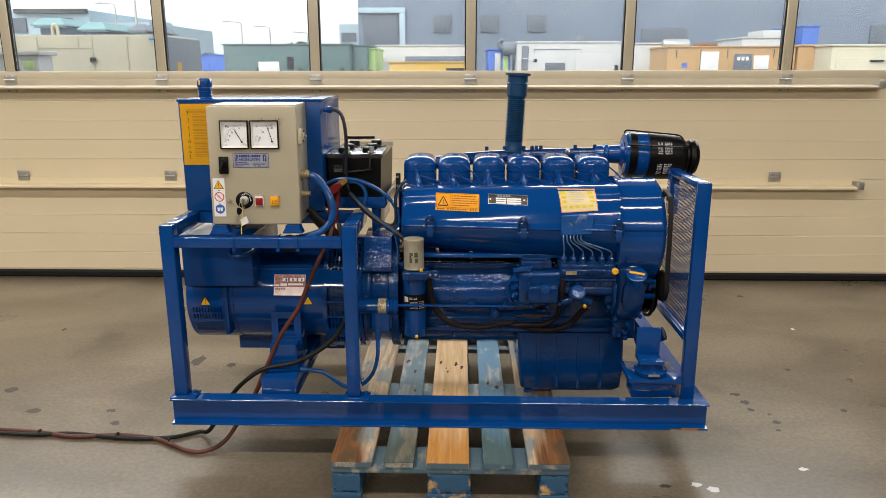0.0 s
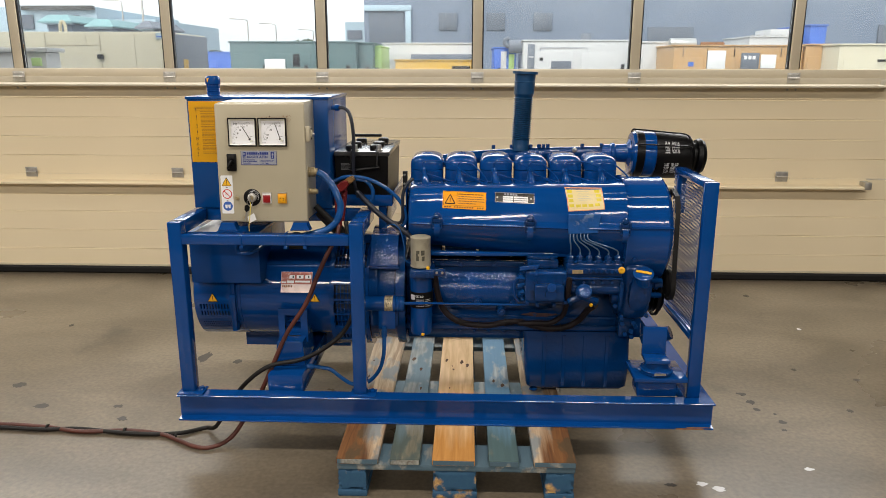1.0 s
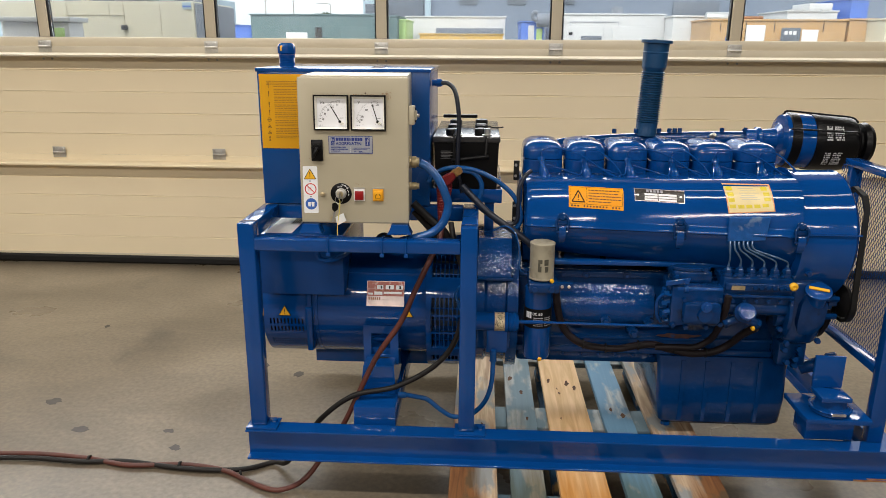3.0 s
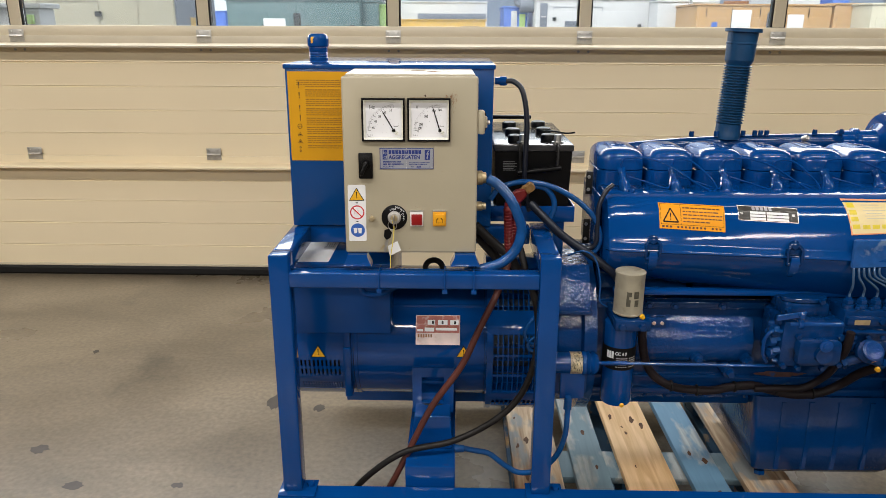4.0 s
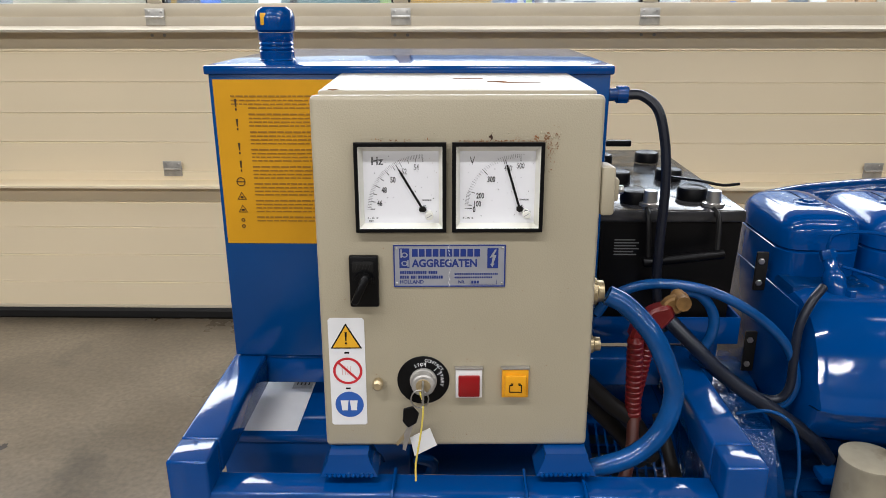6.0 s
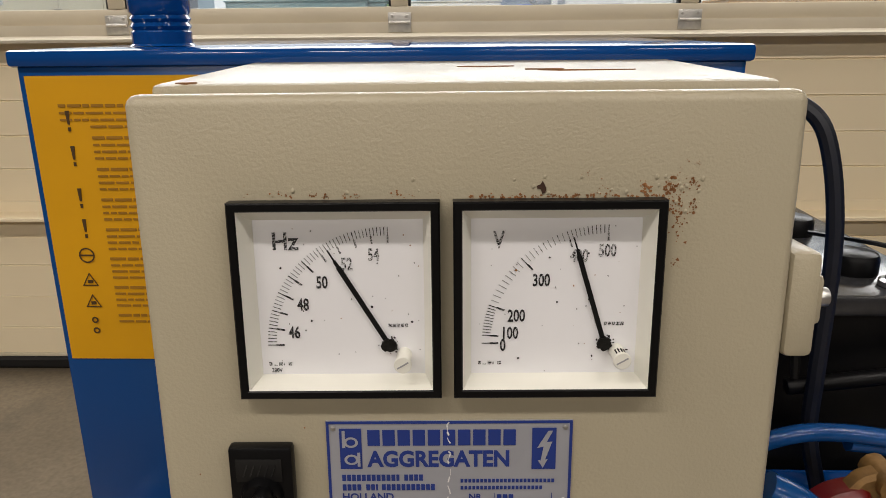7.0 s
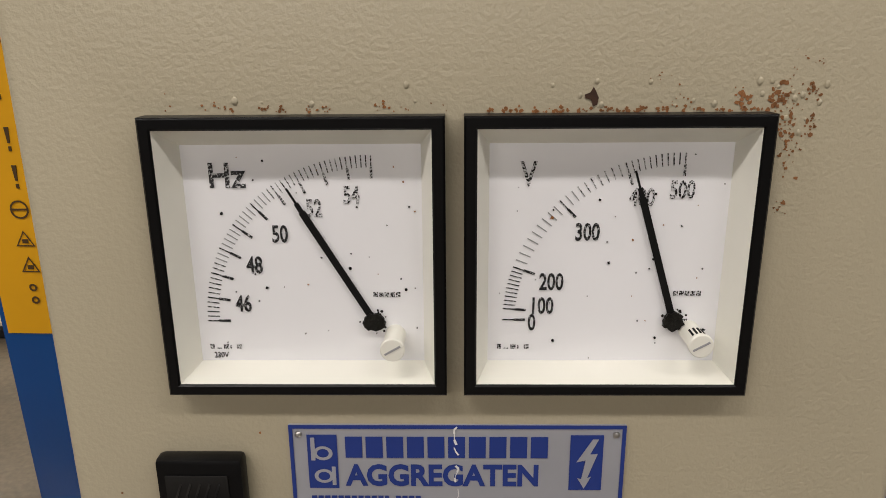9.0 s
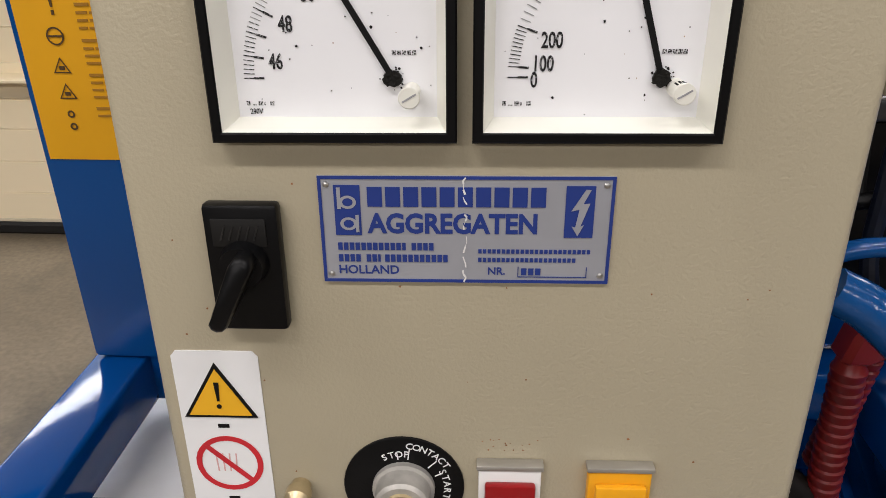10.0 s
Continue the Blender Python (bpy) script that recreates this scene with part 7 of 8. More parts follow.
# pictogram label
st = part("pictogram_label", prism([(x, z + DZ) for x, z in ((-0.8120, 0.9055), (-0.7750, 0.9055), (-0.7730, 0.9075), (-0.7730, 1.037), (-0.7755, 1.040), (-0.8115, 1.040), (-0.8140, 1.037), (-0.8140, 0.9075))], "y", FRONT - 0.0006, FRONT - 0.0001), PAPER, cab, "white label with three safety signs")
warning_triangle(-0.7940, 1.0030 + DZ, 0.0355, FRONT - 0.0007, st)
rg = bmesh.new()
b = bmesh.new()
for k in range(32):
    a, c = 2 * math.pi * k / 32, 2 * math.pi * (k + 1) / 32
    b.faces.new([b.verts.new((-0.7935 + r * math.cos(t), FRONT - 0.0009, 0.9748 + DZ + r * math.sin(t))) for r, t in ((0.0168, a), (0.0168, c), (0.0139, c), (0.0139, a))])
add(rg, b)
seg_bar((-0.8043, 0.9856), (-0.7827, 0.9640), 0.0027, 0.0008, 0.0010, rg)
part("prohibition_sign", rg, mat("red_ink", (0.55, 0.02, 0.03), 0.45, vary=0.1, scale=40), st, "red crossed circle")
faint = bmesh.new()
for k in range(4):
    seg_bar((-0.7995 + 0.0030 * k, 0.9698), (-0.8000 + 0.0034 * k, 0.9808), 0.0007, 0.0007, 0.0008, faint)
part("faded_strokes", faint, mat("faded_red_ink", (0.65, 0.38, 0.36), 0.5), st)
for zz in (0.9965, 0.9515):
    part("arrow_mark", face(-0.7965, -0.7910, zz, zz + 0.0022, 0.0007, 0.0009), INK, st)
part("mandatory_sign", lathe((-0.7930, FRONT - 0.0007, 0.9320 + DZ), (-0.7930, FRONT - 0.0010, 0.9320 + DZ), [(0, 0.0164), (1, 0.0164)], 32), mat("sign_blue", (0.03, 0.11, 0.42), 0.45), st, "blue round sign")
bk = bmesh.new()
for sx in (-0.7985, -0.7880):
    prism([(sx - 0.0045, 0.9372 + DZ), (sx + 0.0045, 0.9372 + DZ), (sx + 0.0032, 0.9245 + DZ), (sx - 0.0032, 0.9245 + DZ)], "y", FRONT - 0.0013, FRONT - 0.0011, bm=bk)
part("sign_glyph", bk, PAPER, st)

# key switch with its dial, key bunch and tag
ks = part("key_switch", lathe((-0.7070, FRONT - 0.0002, 0.9628 + DZ), (-0.7070, FRONT - 0.0016, 0.9628 + DZ), [(0, 0.0300), (0.7, 0.0300), (1, 0.0292)], 48), BLACK, cab, "round black key switch plate")
part("lock_barrel", lathe((-0.7070, FRONT - 0.0016, 0.9628 + DZ), (-0.7070, FRONT - 0.016, 0.9628 + DZ), [(0, 0.0155), (0.2, 0.0155), (0.25, 0.0138), (0.9, 0.0133), (1, 0.0115)], 32), mat("dusty_zinc", (0.50, 0.48, 0.44), 0.45, 0.5, vary=0.3, scale=80), ks)
part("lock_core", lathe((-0.7070, FRONT - 0.016, 0.9628 + DZ), (-0.7070, FRONT - 0.0175, 0.9628 + DZ), [(0, 0.0085), (1, 0.0080)], 20), BRASS, ks)
for word, a0, r in (("STOP", 101, 0.0185), ("CONTACT", 58, 0.0235), ("START", 6, 0.0200)):
    step = 10.5 if word != "CONTACT" else 8.2
    for k, ch in enumerate(word):
        a = a0 + (len(word) / 2 - k - 0.5) * step
        m = Matrix.Translation((-0.7070 + r * math.cos(radians(a)), FRONT - 0.0017, 0.9628 + DZ + r * math.sin(radians(a)))) @ pose(0, 0, 0, 90, 0, 0) @ pose(0, 0, 0, 0, 0, a - 90)
        text(ch, 0.0052, m, PAPER, ks, "letter", "CENTER", 0.00003, 0.0001)
kt = bmesh.new()
for a, l in ((98, 0.004), (82, 0.007), (45, 0.006), (25, 0.004)):
    p0 = (-0.7070 + 0.0172 * math.cos(radians(a)), 0.9628 + 0.0172 * math.sin(radians(a)))
    p1 = (-0.7070 + (0.0172 + l) * math.cos(radians(a)), 0.9628 + (0.0172 + l) * math.sin(radians(a)))
    seg_bar(p0, p1, 0.0006, 0.0017, 0.0019, kt)
part("dial_marks", kt, PAPER, ks)
part("key_bow", box(-0.7082, -0.7058, FRONT - 0.040, FRONT - 0.0176, 0.9500 + DZ, 0.9710 + DZ, 0.001), SILVER, ks)
keys = thing("key_bunch", (-0.71, FRONT - 0.035, 0.88), "two worn keys with yellow tie and paper tag in the lock", "keys")
part("split_ring", tube([(-0.707 + 0.010 * math.cos(t), 2.507, 0.949 + 0.011 * math.sin(t)) for t in [2 * math.pi * k / 12 for k in range(13)]], 0.0008, 6, 4), SILVER, keys)
part("key_head", prism([(-0.7255, 0.938), (-0.7150, 0.941), (-0.7080, 0.932), (-0.7110, 0.920), (-0.7205, 0.914), (-0.7270, 0.922)], "y", 2.504, 2.507, 0.0008), BLACK, keys, "black plastic key head")
part("key_blade", prism([(-0.7215, 0.916), (-0.7150, 0.917), (-0.7240, 0.884), (-0.7275, 0.886), (-0.7265, 0.895), (-0.7250, 0.899), (-0.7260, 0.904)], "y", 2.505, 2.5065, 0.0003), SILVER, keys)
part("key_blade", prism([(-0.7185, 0.914), (-0.7145, 0.914), (-0.7330, 0.889), (-0.7355, 0.892)], "y", 2.5075, 2.509, 0.0003), BRASS, keys)
part("paper_tag", prism([(-0.7190, 0.898), (-0.6960, 0.910), (-0.6880, 0.888), (-0.7140, 0.874)], "y", 2.5105, 2.5115), PAPER, keys, "small white paper tag")
part("cable_tie", tube([(-0.707, 2.506, 0.958), (-0.703, 2.500, 0.945), (-0.7055, 2.499, 0.915), (-0.7120, 2.500, 0.872), (-0.7125, 2.500, 0.848)], 0.0012, 6), mat("yellow_tie", (0.75, 0.60, 0.10), 0.5), keys, "yellow cable tie")

# push buttons and brass stud
for nm, x0, lens, lab_ in (("stop_button", -0.6705, mat("red_lens", (0.26, 0.004, 0.006), 0.3, vary=0.1, scale=60), "square red push button in a white frame"), ("charge_lamp", -0.6175, mat("amber_lens", (0.80, 0.36, 0.01), 0.3, vary=0.08, scale=60), "square amber lamp with a battery symbol")):
    fr = part(nm, face(x0 + 0.0005, x0 + 0.0308, 0.9425, 0.9780, 0.0002, 0.006, 0.001), WHITE if nm == "stop_button" else lens, cab, lab_)
    part("lens", face(x0 + 0.0035, x0 + 0.0280, 0.9455, 0.9718, 0.0061, 0.0105, 0.0015), lens, fr)
    part("shroud", face(x0 - 0.0005, x0 + 0.0318, 0.9781, 0.9808, 0.0002, 0.007, 0.0006), ZINC, fr)
    if nm == "charge_lamp":
        sy = bmesh.new()
        for a in ((x0 + 0.0085, x0 + 0.0095, 0.9515, 0.9610), (x0 + 0.0220, x0 + 0.0230, 0.9515, 0.9610), (x0 + 0.0095, x0 + 0.0220, 0.9515, 0.9525), (x0 + 0.0095, x0 + 0.0125, 0.9600, 0.9610), (x0 + 0.0190, x0 + 0.0220, 0.9600, 0.9610), (x0 + 0.0102, x0 + 0.0130, 0.9615, 0.9630), (x0 + 0.0185, x0 + 0.0213, 0.9615, 0.9630)):
            face(*a, 0.0106, 0.0109, bm=sy)
        part("battery_symbol", sy, INK, fr)
part("brass_stud", lathe((-0.7590, FRONT - 0.0002, 0.9610 + DZ), (-0.7590, FRONT - 0.014, 0.9610 + DZ), [(0, 0.0052), (0.3, 0.0052), (0.35, 0.0065), (0.8, 0.0065), (1, 0.004)], 20), BRASS, cab, "small brass stud")
# hinge block and glands on the cabinet side
hg = box(-0.5145, -0.4990, FRONT + 0.002, FRONT + 0.040, 1.152, 1.206, 0.004)
box(-0.5145, -0.4930, FRONT + 0.010, FRONT + 0.030, 1.166, 1.192, 0.003, bm=hg)
part("hinge_block", hg, CABINET, cab)
for zz in (1.163, 1.196):
    part("hinge_screw", hexbolt((-0.4989, FRONT + 0.022, zz), (1, 0, 0), 0.004, 0.003), INK, cab)
part("hinge_pin", cyl((-0.4929, FRONT + 0.02, 1.178), (-0.4865, FRONT + 0.02, 1.178), 0.005, 0.001, 14), SILVER, cab)
for gy, gz, gr in ((2.60, 1.046, 0.0165), (2.60, 0.976, 0.011)):
    part("cable_gland", lathe((-0.5205, gy, gz + DZ), (-0.4900, gy, gz + DZ), [(0, gr * 1.15), (0.18, gr * 1.15), (0.2, gr * 0.9), (0.3, gr * 0.9), (0.32, gr * 1.05), (0.7, gr * 1.05), (0.75, gr * 0.85), (1, gr * 0.8)], 20), BRASS, cab, "brass cable gland")

# rust blisters and chips
chips = random.Random(11)


def chip(x, z, r, k=7):
    """A flat ragged flake of rust on the door."""
    P = [(x + r * chips.uniform(0.4, 1.25) * math.cos(2 * math.pi * q / k), z + DZ + r * chips.uniform(0.4, 1.25) * math.sin(2 * math.pi * q / k)) for q in range(k)]
    return prism(P, "y", FRONT - 0.00025, FRONT - 0.00003)


rust = bmesh.new()
# blistered clusters round the corner of the voltmeter, then a thin line along both bezels
for cx_, cz_, n, sx, sz, big in ((-0.5745, 1.2425, 46, 0.0022, 0.0022, 0.0011), (-0.5715, 1.2345, 44, 0.0024, 0.0035, 0.0011), (-0.5640, 1.2335, 16, 0.0012, 0.0022, 0.0010), (-0.5640, 1.2450, 16, 0.0016, 0.0012, 0.0009), (-0.5705, 1.2250, 26, 0.0018, 0.0040, 0.0009), (-0.5708, 1.2065, 9, 0.0016, 0.0018, 0.0011), (-0.5866, 1.2428, 22, 0.0014, 0.0018, 0.0010), (-0.5710, 1.2500, 8, 0.0006, 0.0040, 0.0005), (-0.5640, 1.2540, 8, 0.0020, 0.0008, 0.0005), (-0.6060, 1.2415, 10, 0.0030, 0.0012, 0.0005), (-0.6130, 1.2490, 6, 0.0030, 0.0010, 0.0005)):
    for _ in range(n):
        add(rust, chip(chips.gauss(cx_, sx), chips.gauss(cz_, sz), chips.uniform(0.00018, big) * chips.uniform(0.5, 1.0), 8))
for _ in range(120):
    add(rust, chip(chips.uniform(-0.668, -0.578), 1.2386 + abs(chips.gauss(0, 0.0007)), chips.uniform(0.0002, 0.0008)))
for gx in (-0.770, -0.7565, -0.752, -0.738, -0.733, -0.722, -0.719, -0.700, -0.694, -0.684):
    for _ in range(chips.choice((3, 5, 8))):
        add(rust, chip(chips.gauss(gx, 0.0016), 1.2390 + abs(chips.gauss(0, 0.0016)), chips.uniform(0.00015, 0.0006)))
rb = part("rust_specks", rust, RUST, door_p, "scattered rust specks")
rb["kind"] = "stuff"
part("rust_flake", prism([(x, z + DZ) for x, z in ((-0.6362, 1.2440), (-0.6345, 1.2446), (-0.6335, 1.2463), (-0.6328, 1.2452), (-0.6318, 1.2430), (-0.6322, 1.2408), (-0.6336, 1.2402), (-0.6342, 1.2424), (-0.6360, 1.2428))], "y", FRONT - 0.0004, FRONT - 0.00003), mat("dark_bare_rust", (0.045, 0.018, 0.008), 0.8, vary=0.4, scale=300), door_p, "dark brown flake of bare rust")
dots = bmesh.new()
for _ in range(26):
    add(dots, chip(chips.uniform(-0.81, -0.525), chips.uniform(0.885, 1.13), chips.uniform(0.0002, 0.0007)))
for _ in range(14):
    add(dots, chip(-0.6545 + chips.gauss(0, 0.006), 0.985 + abs(chips.gauss(0, 0.005)), chips.uniform(0.0002, 0.0006)))
db = part("chips", dots, RUST, door_p)
db["kind"] = "stuff"
blis = bmesh.new()
for _ in range(30):
    x_, z_, r_ = chips.choice((chips.gauss(-0.62, 0.022), chips.gauss(-0.569, 0.006), chips.uniform(-0.77, -0.58))), 1.2400 + abs(chips.gauss(0, 0.0042)), chips.uniform(0.0005, 0.0016)
    if -0.574 < x_:
        z_ -= abs(chips.gauss(0, 0.012))
    lathe((x_, FRONT + 0.0002, z_ + DZ), (x_ + r_ * 0.2, FRONT - r_ * 0.22, z_ + DZ), [(0, r_), (0.35, r_ * 0.86), (0.75, r_ * 0.5), (1, r_ * 0.15)], 12, bm=blis)
bb = part("paint_blisters", blis, CABINET, door_p)
bb["kind"] = "stuff"
topr = bmesh.new()
for x_, y_, rx, ry in ((-0.60, 2.62, 0.028, 0.004), (-0.655, 2.66, 0.018, 0.003), (-0.62, 2.63, 0.012, 0.003), (-0.80, 2.552, 0.006, 0.004)):
    prism([(x_ + rx * chips.uniform(0.6, 1.1) * math.cos(2 * math.pi * q / 12), y_ + ry * chips.uniform(0.5, 1.2) * math.sin(2 * math.pi * q / 12)) for q in range(12)], "z", 1.2895 + DZ + (y_ - FRONT) * 0.055 - 0.0004, 1.2895 + DZ + (y_ - FRONT) * 0.055 + 0.0006, bm=topr)
tb = part("rust_scars", topr, RUST, cab, "bare rusty scratches on the top")
tb["kind"] = "stuff"
cab.rotation_euler = (radians(-2.4), 0, radians(1.5))
cab.scale = (1, 1, 0.992)
cab.location += Vector((-0.003, -0.004, 0.0058))
keys.rotation_euler = (radians(-2.4), 0, radians(1.5))
keys.location += Vector((-0.003, -0.002, 0.006))

# ---- engine plates and stickers that follow the cowl ----
COWL = ((-0.178, 2.690, 0.964), (-0.155, 2.666, 0.981), (0.05, 2.645, 0.985), (0.25, 2.622, 0.990), (0.45, 2.600, 0.996), (0.61, 2.588, 1.001))


def cowl_y(x, z):
    """Front of the cowl skin at x and z."""
    yf = float(np.interp(x, [c[0] for c in COWL], [c[1] for c in COWL]))
    zt = float(np.interp(x, [c[0] for c in COWL], [c[2] for c in COWL]))
    zs = [0.82, 0.846, 0.874, zt - 0.092, zt - 0.06, zt - 0.032, zt - 0.012, zt - 0.002]
    ys = [yf, yf, yf, yf + 0.008, yf + 0.02, yf + 0.038, yf + 0.062, yf + 0.09]
    return float(np.interp(z, zs, ys))


def decal(name, corners, lift, material, parent, label="", n=10):
    """A thin sticker between four (x, z) corners, laid on the cowl."""
    (ax, az), (bx, bz), (cx, cz), (dx, dz) = corners
    b = bmesh.new()
    grid = []
    for i in range(n + 1):
        row = []
        for j in range(n + 1):
            u, v = i / n, j / n
            x = (ax * (1 - u) + bx * u) * (1 - v) + (dx * (1 - u) + cx * u) * v
            z = (az * (1 - u) + bz * u) * (1 - v) + (dz * (1 - u) + cz * u) * v
            row.append(b.verts.new((x, cowl_y(x, z) - lift, z)))
        grid.append(row)
    for i in range(n):
        for j in range(n):
            b.faces.new((grid[i][j], grid[i + 1][j], grid[i + 1][j + 1], grid[i][j + 1]))
    return part(name, b, material, parent, label, sharp=60)


def sub(corners, u0, u1, v0, v1):
    (ax, az), (bx, bz), (cx, cz), (dx, dz) = corners
    def at(u, v):
        return ((ax * (1 - u) + bx * u) * (1 - v) + (dx * (1 - u) + cx * u) * v, (az * (1 - u) + bz * u) * (1 - v) + (dz * (1 - u) + cz * u) * v)
    return (at(u0, v0), at(u1, v0), at(u1, v1), at(u0, v1))


HOM = ((-0.048, 0.9660), (0.111, 0.9640), (0.110, 0.9050), (-0.049, 0.9090))
hs_ = decal("warning_sticker", HOM, 0.0012, ORANGE, eng, "orange warning sticker with small print")
BROWN_INK = mat("brown_ink", (0.11, 0.035, 0.004), 0.5)
for a in ((0.02, 0.98, 0.03, 0.040), (0.02, 0.98, 0.80, 0.812), (0.02, 0.026, 0.03, 0.812), (0.974, 0.98, 0.03, 0.812), (0.33, 0.336, 0.03, 0.812)):
    decal("sticker_line", sub(HOM, *a), 0.0016, INK, hs_, n=4)
rp_ = random.Random(21)
for k, w in enumerate((0.97, 0.80, 0.97, 0.92, 0.60)):
    u = 0.365
    while u < 0.365 + 0.58 * w:
        wd = rp_.uniform(0.025, 0.075)
        decal("print_bar", sub(HOM, u, min(u + wd, 0.955), 0.12 + k * 0.13, 0.165 + k * 0.13), 0.0016, BROWN_INK, hs_, n=2)
        u += wd + 0.012
for k in range(16):
    if k not in (3, 12):
        w = 0.030 if k > 2 else 0.038
        decal("print_bar", sub(HOM, 0.04 + k * 0.058, 0.04 + k * 0.058 + w, 0.86, 0.94), 0.0016, BROWN_INK, hs_, n=2)
tri3 = []
for u, v in ((0.06, 0.70), (0.29, 0.70), (0.175, 0.18)):
    q = sub(HOM, u, u, v, v)[0]
    tri3.append(q)
for i in range(3):
    p, q = tri3[i], tri3[(i + 1) % 3]
    d = Vector((q[0] - p[0], q[1] - p[1])).normalized()
    nn = Vector((-d.y, d.x)) * 0.0016
    decal("triangle_line", ((p[0] - nn.x, p[1] - nn.y), (q[0] - nn.x, q[1] - nn.y), (q[0] + nn.x, q[1] + nn.y), (p[0] + nn.x, p[1] + nn.y)), 0.0016, INK, hs_, n=4)
decal("exclamation_mark", sub(HOM, 0.167, 0.183, 0.36, 0.54), 0.0016, INK, hs_, n=2)
decal("exclamation_dot", sub(HOM, 0.167, 0.183, 0.58, 0.63), 0.0016, INK, hs_, n=2)
DPL = ((0.1430, 0.9670), (0.2840, 0.9650), (0.2835, 0.9320), (0.1425, 0.9345))
dp_ = decal("engine_plate", DPL, 0.0012, mat("worn_dark_plate", (0.035, 0.032, 0.028), 0.4, 0.2, vary=0.4, scale=60, spots=(0.30, 0.28, 0.24), spot_amount=0.04, spot_scale=50), eng, "worn dark engine plate with silver fields")
for a in ((0.0, 1.0, 0.0, 0.05), (0.0, 1.0, 0.95, 1.0), (0.0, 0.012, 0.05, 0.95), (0.988, 1.0, 0.05, 0.95)):
    decal("plate_edge", sub(DPL, *a), 0.0016, SILVER, dp_, n=4)
for k in range(5):
    decal("plate_mark", sub(DPL, 0.24 + k * 0.07, 0.24 + k * 0.07 + 0.05, 0.06, 0.26), 0.0017, PLATE, dp_, n=2)
for v0 in (0.34, 0.55, 0.76):
    for u0, u1 in ((0.20, 0.46), (0.48, 0.84)):
        decal("plate_field", sub(DPL, u0, u1, v0, v0 + 0.16), 0.0017, PAPER, dp_, n=3)
for u0 in (0.06, 0.92):
    decal("plate_rivet", sub(DPL, u0 - 0.02, u0 + 0.02, 0.42, 0.58), 0.0019, SILVER, dp_, n=2)
LAB = ((0.394, 0.9870), (0.524, 0.9890), (0.5315, 0.9200), (0.4035, 0.9100))
lb = decal("instruction_sticker", LAB, 0.0012, mat("pale_sticker", (0.74, 0.60, 0.30), 0.35, vary=0.06, scale=25), eng, "pale yellow instruction sticker with red border")
RB = mat("orange_red_border", (0.75, 0.30, 0.12), 0.4)
for a in ((0.0, 1.0, 0.0, 0.035), (0.0, 1.0, 0.965, 1.0), (0.0, 0.025, 0.035, 0.965), (0.975, 1.0, 0.035, 0.965)):
    decal("border_line", sub(LAB, *a), 0.0016, RB, lb, n=5)
LEMON = mat("lemon_symbol", (0.70, 0.55, 0.03), 0.4, vary=0.15, scale=60)
for u, v in ((0.10, 0.14), (0.10, 0.33), (0.10, 0.52), (0.10, 0.74), (0.84, 0.14), (0.86, 0.33), (0.86, 0.52), (0.28, 0.76), (0.45, 0.76), (0.62, 0.76), (0.80, 0.74)):
    decal("symbol", sub(LAB, u - 0.055, u + 0.075, v - 0.055, v + 0.075), 0.0016, LEMON, lb, n=3)
GLY = mat("pale_grey_ink", (0.45, 0.43, 0.36), 0.5)
for k in range(6):
    decal("print_bar", sub(LAB, 0.30 + 0.03 * (k % 2), 0.62 + 0.05 * (k % 3), 0.14 + 0.075 * k, 0.155 + 0.075 * k), 0.0016, GLY, lb, n=3)
# lettering on the oil filter
for ch, a in (("O", -20), ("C", -11), ("6", 2), ("0", 11)):
    m = Matrix.Translation((FL[0] + (RL + 0.0009) * math.sin(radians(a)), FL[1] - (RL + 0.0009) * math.cos(radians(a)), 0.579)) @ pose(0, 0, 0, 90, 0, a)
    text(ch, 0.0125, m, PAPER, lo, "letter", "CENTER", 0.0002, 0.0001, 0.9)
fb = bmesh.new()
for k in range(5):
    for a0, a1 in ((-22, 16), (24, 50)):
        for a in np.arange(a0, a1, 8.0):
            q = box(-0.0022, 0.0022, -0.0003, 0, 0.544 + k * 0.0062, 0.5465 + k * 0.0062)
            q.transform(Matrix.Translation((FL[0] + (RL + 0.0008) * math.sin(radians(a + 4)), FL[1] - (RL + 0.0008) * math.cos(radians(a + 4)), 0)) @ pose(0, 0, 0, 0, 0, a + 4))
            add(fb, q)
part("label_print", fb, mat("dull_white_print", (0.45, 0.45, 0.45), 0.5), lo)
for k in range(3):
    a = -52 + k * 9
    q = box(-0.0028, 0.0028, -0.0004, 0, 0.568, 0.588)
    q.transform(Matrix.Translation((FL[0] + (RL + 0.0008) * math.sin(radians(a)), FL[1] - (RL + 0.0008) * math.cos(radians(a)), 0)) @ pose(0, 0, 0, 0, 0, a))
    part("logo_bar", q, PAPER, lo)

# ---- hoses and cables ----


def cable(name, pts, r, material, label, category="cable", ties=(), loc=None):
    e = thing(name, loc or (pts[0][0], pts[0][1], min(p[2] for p in pts) - r), label, category)
    part("sheath", tube(pts, r, 12), material, e)
    for p, d in ties:
        part("cable_tie", lathe(Vector(p) - Vector(d) * 0.003, Vector(p) + Vector(d) * 0.003, [(0, r * 1.75), (1, r * 1.75)], 14), RUBBER, e)
    return e


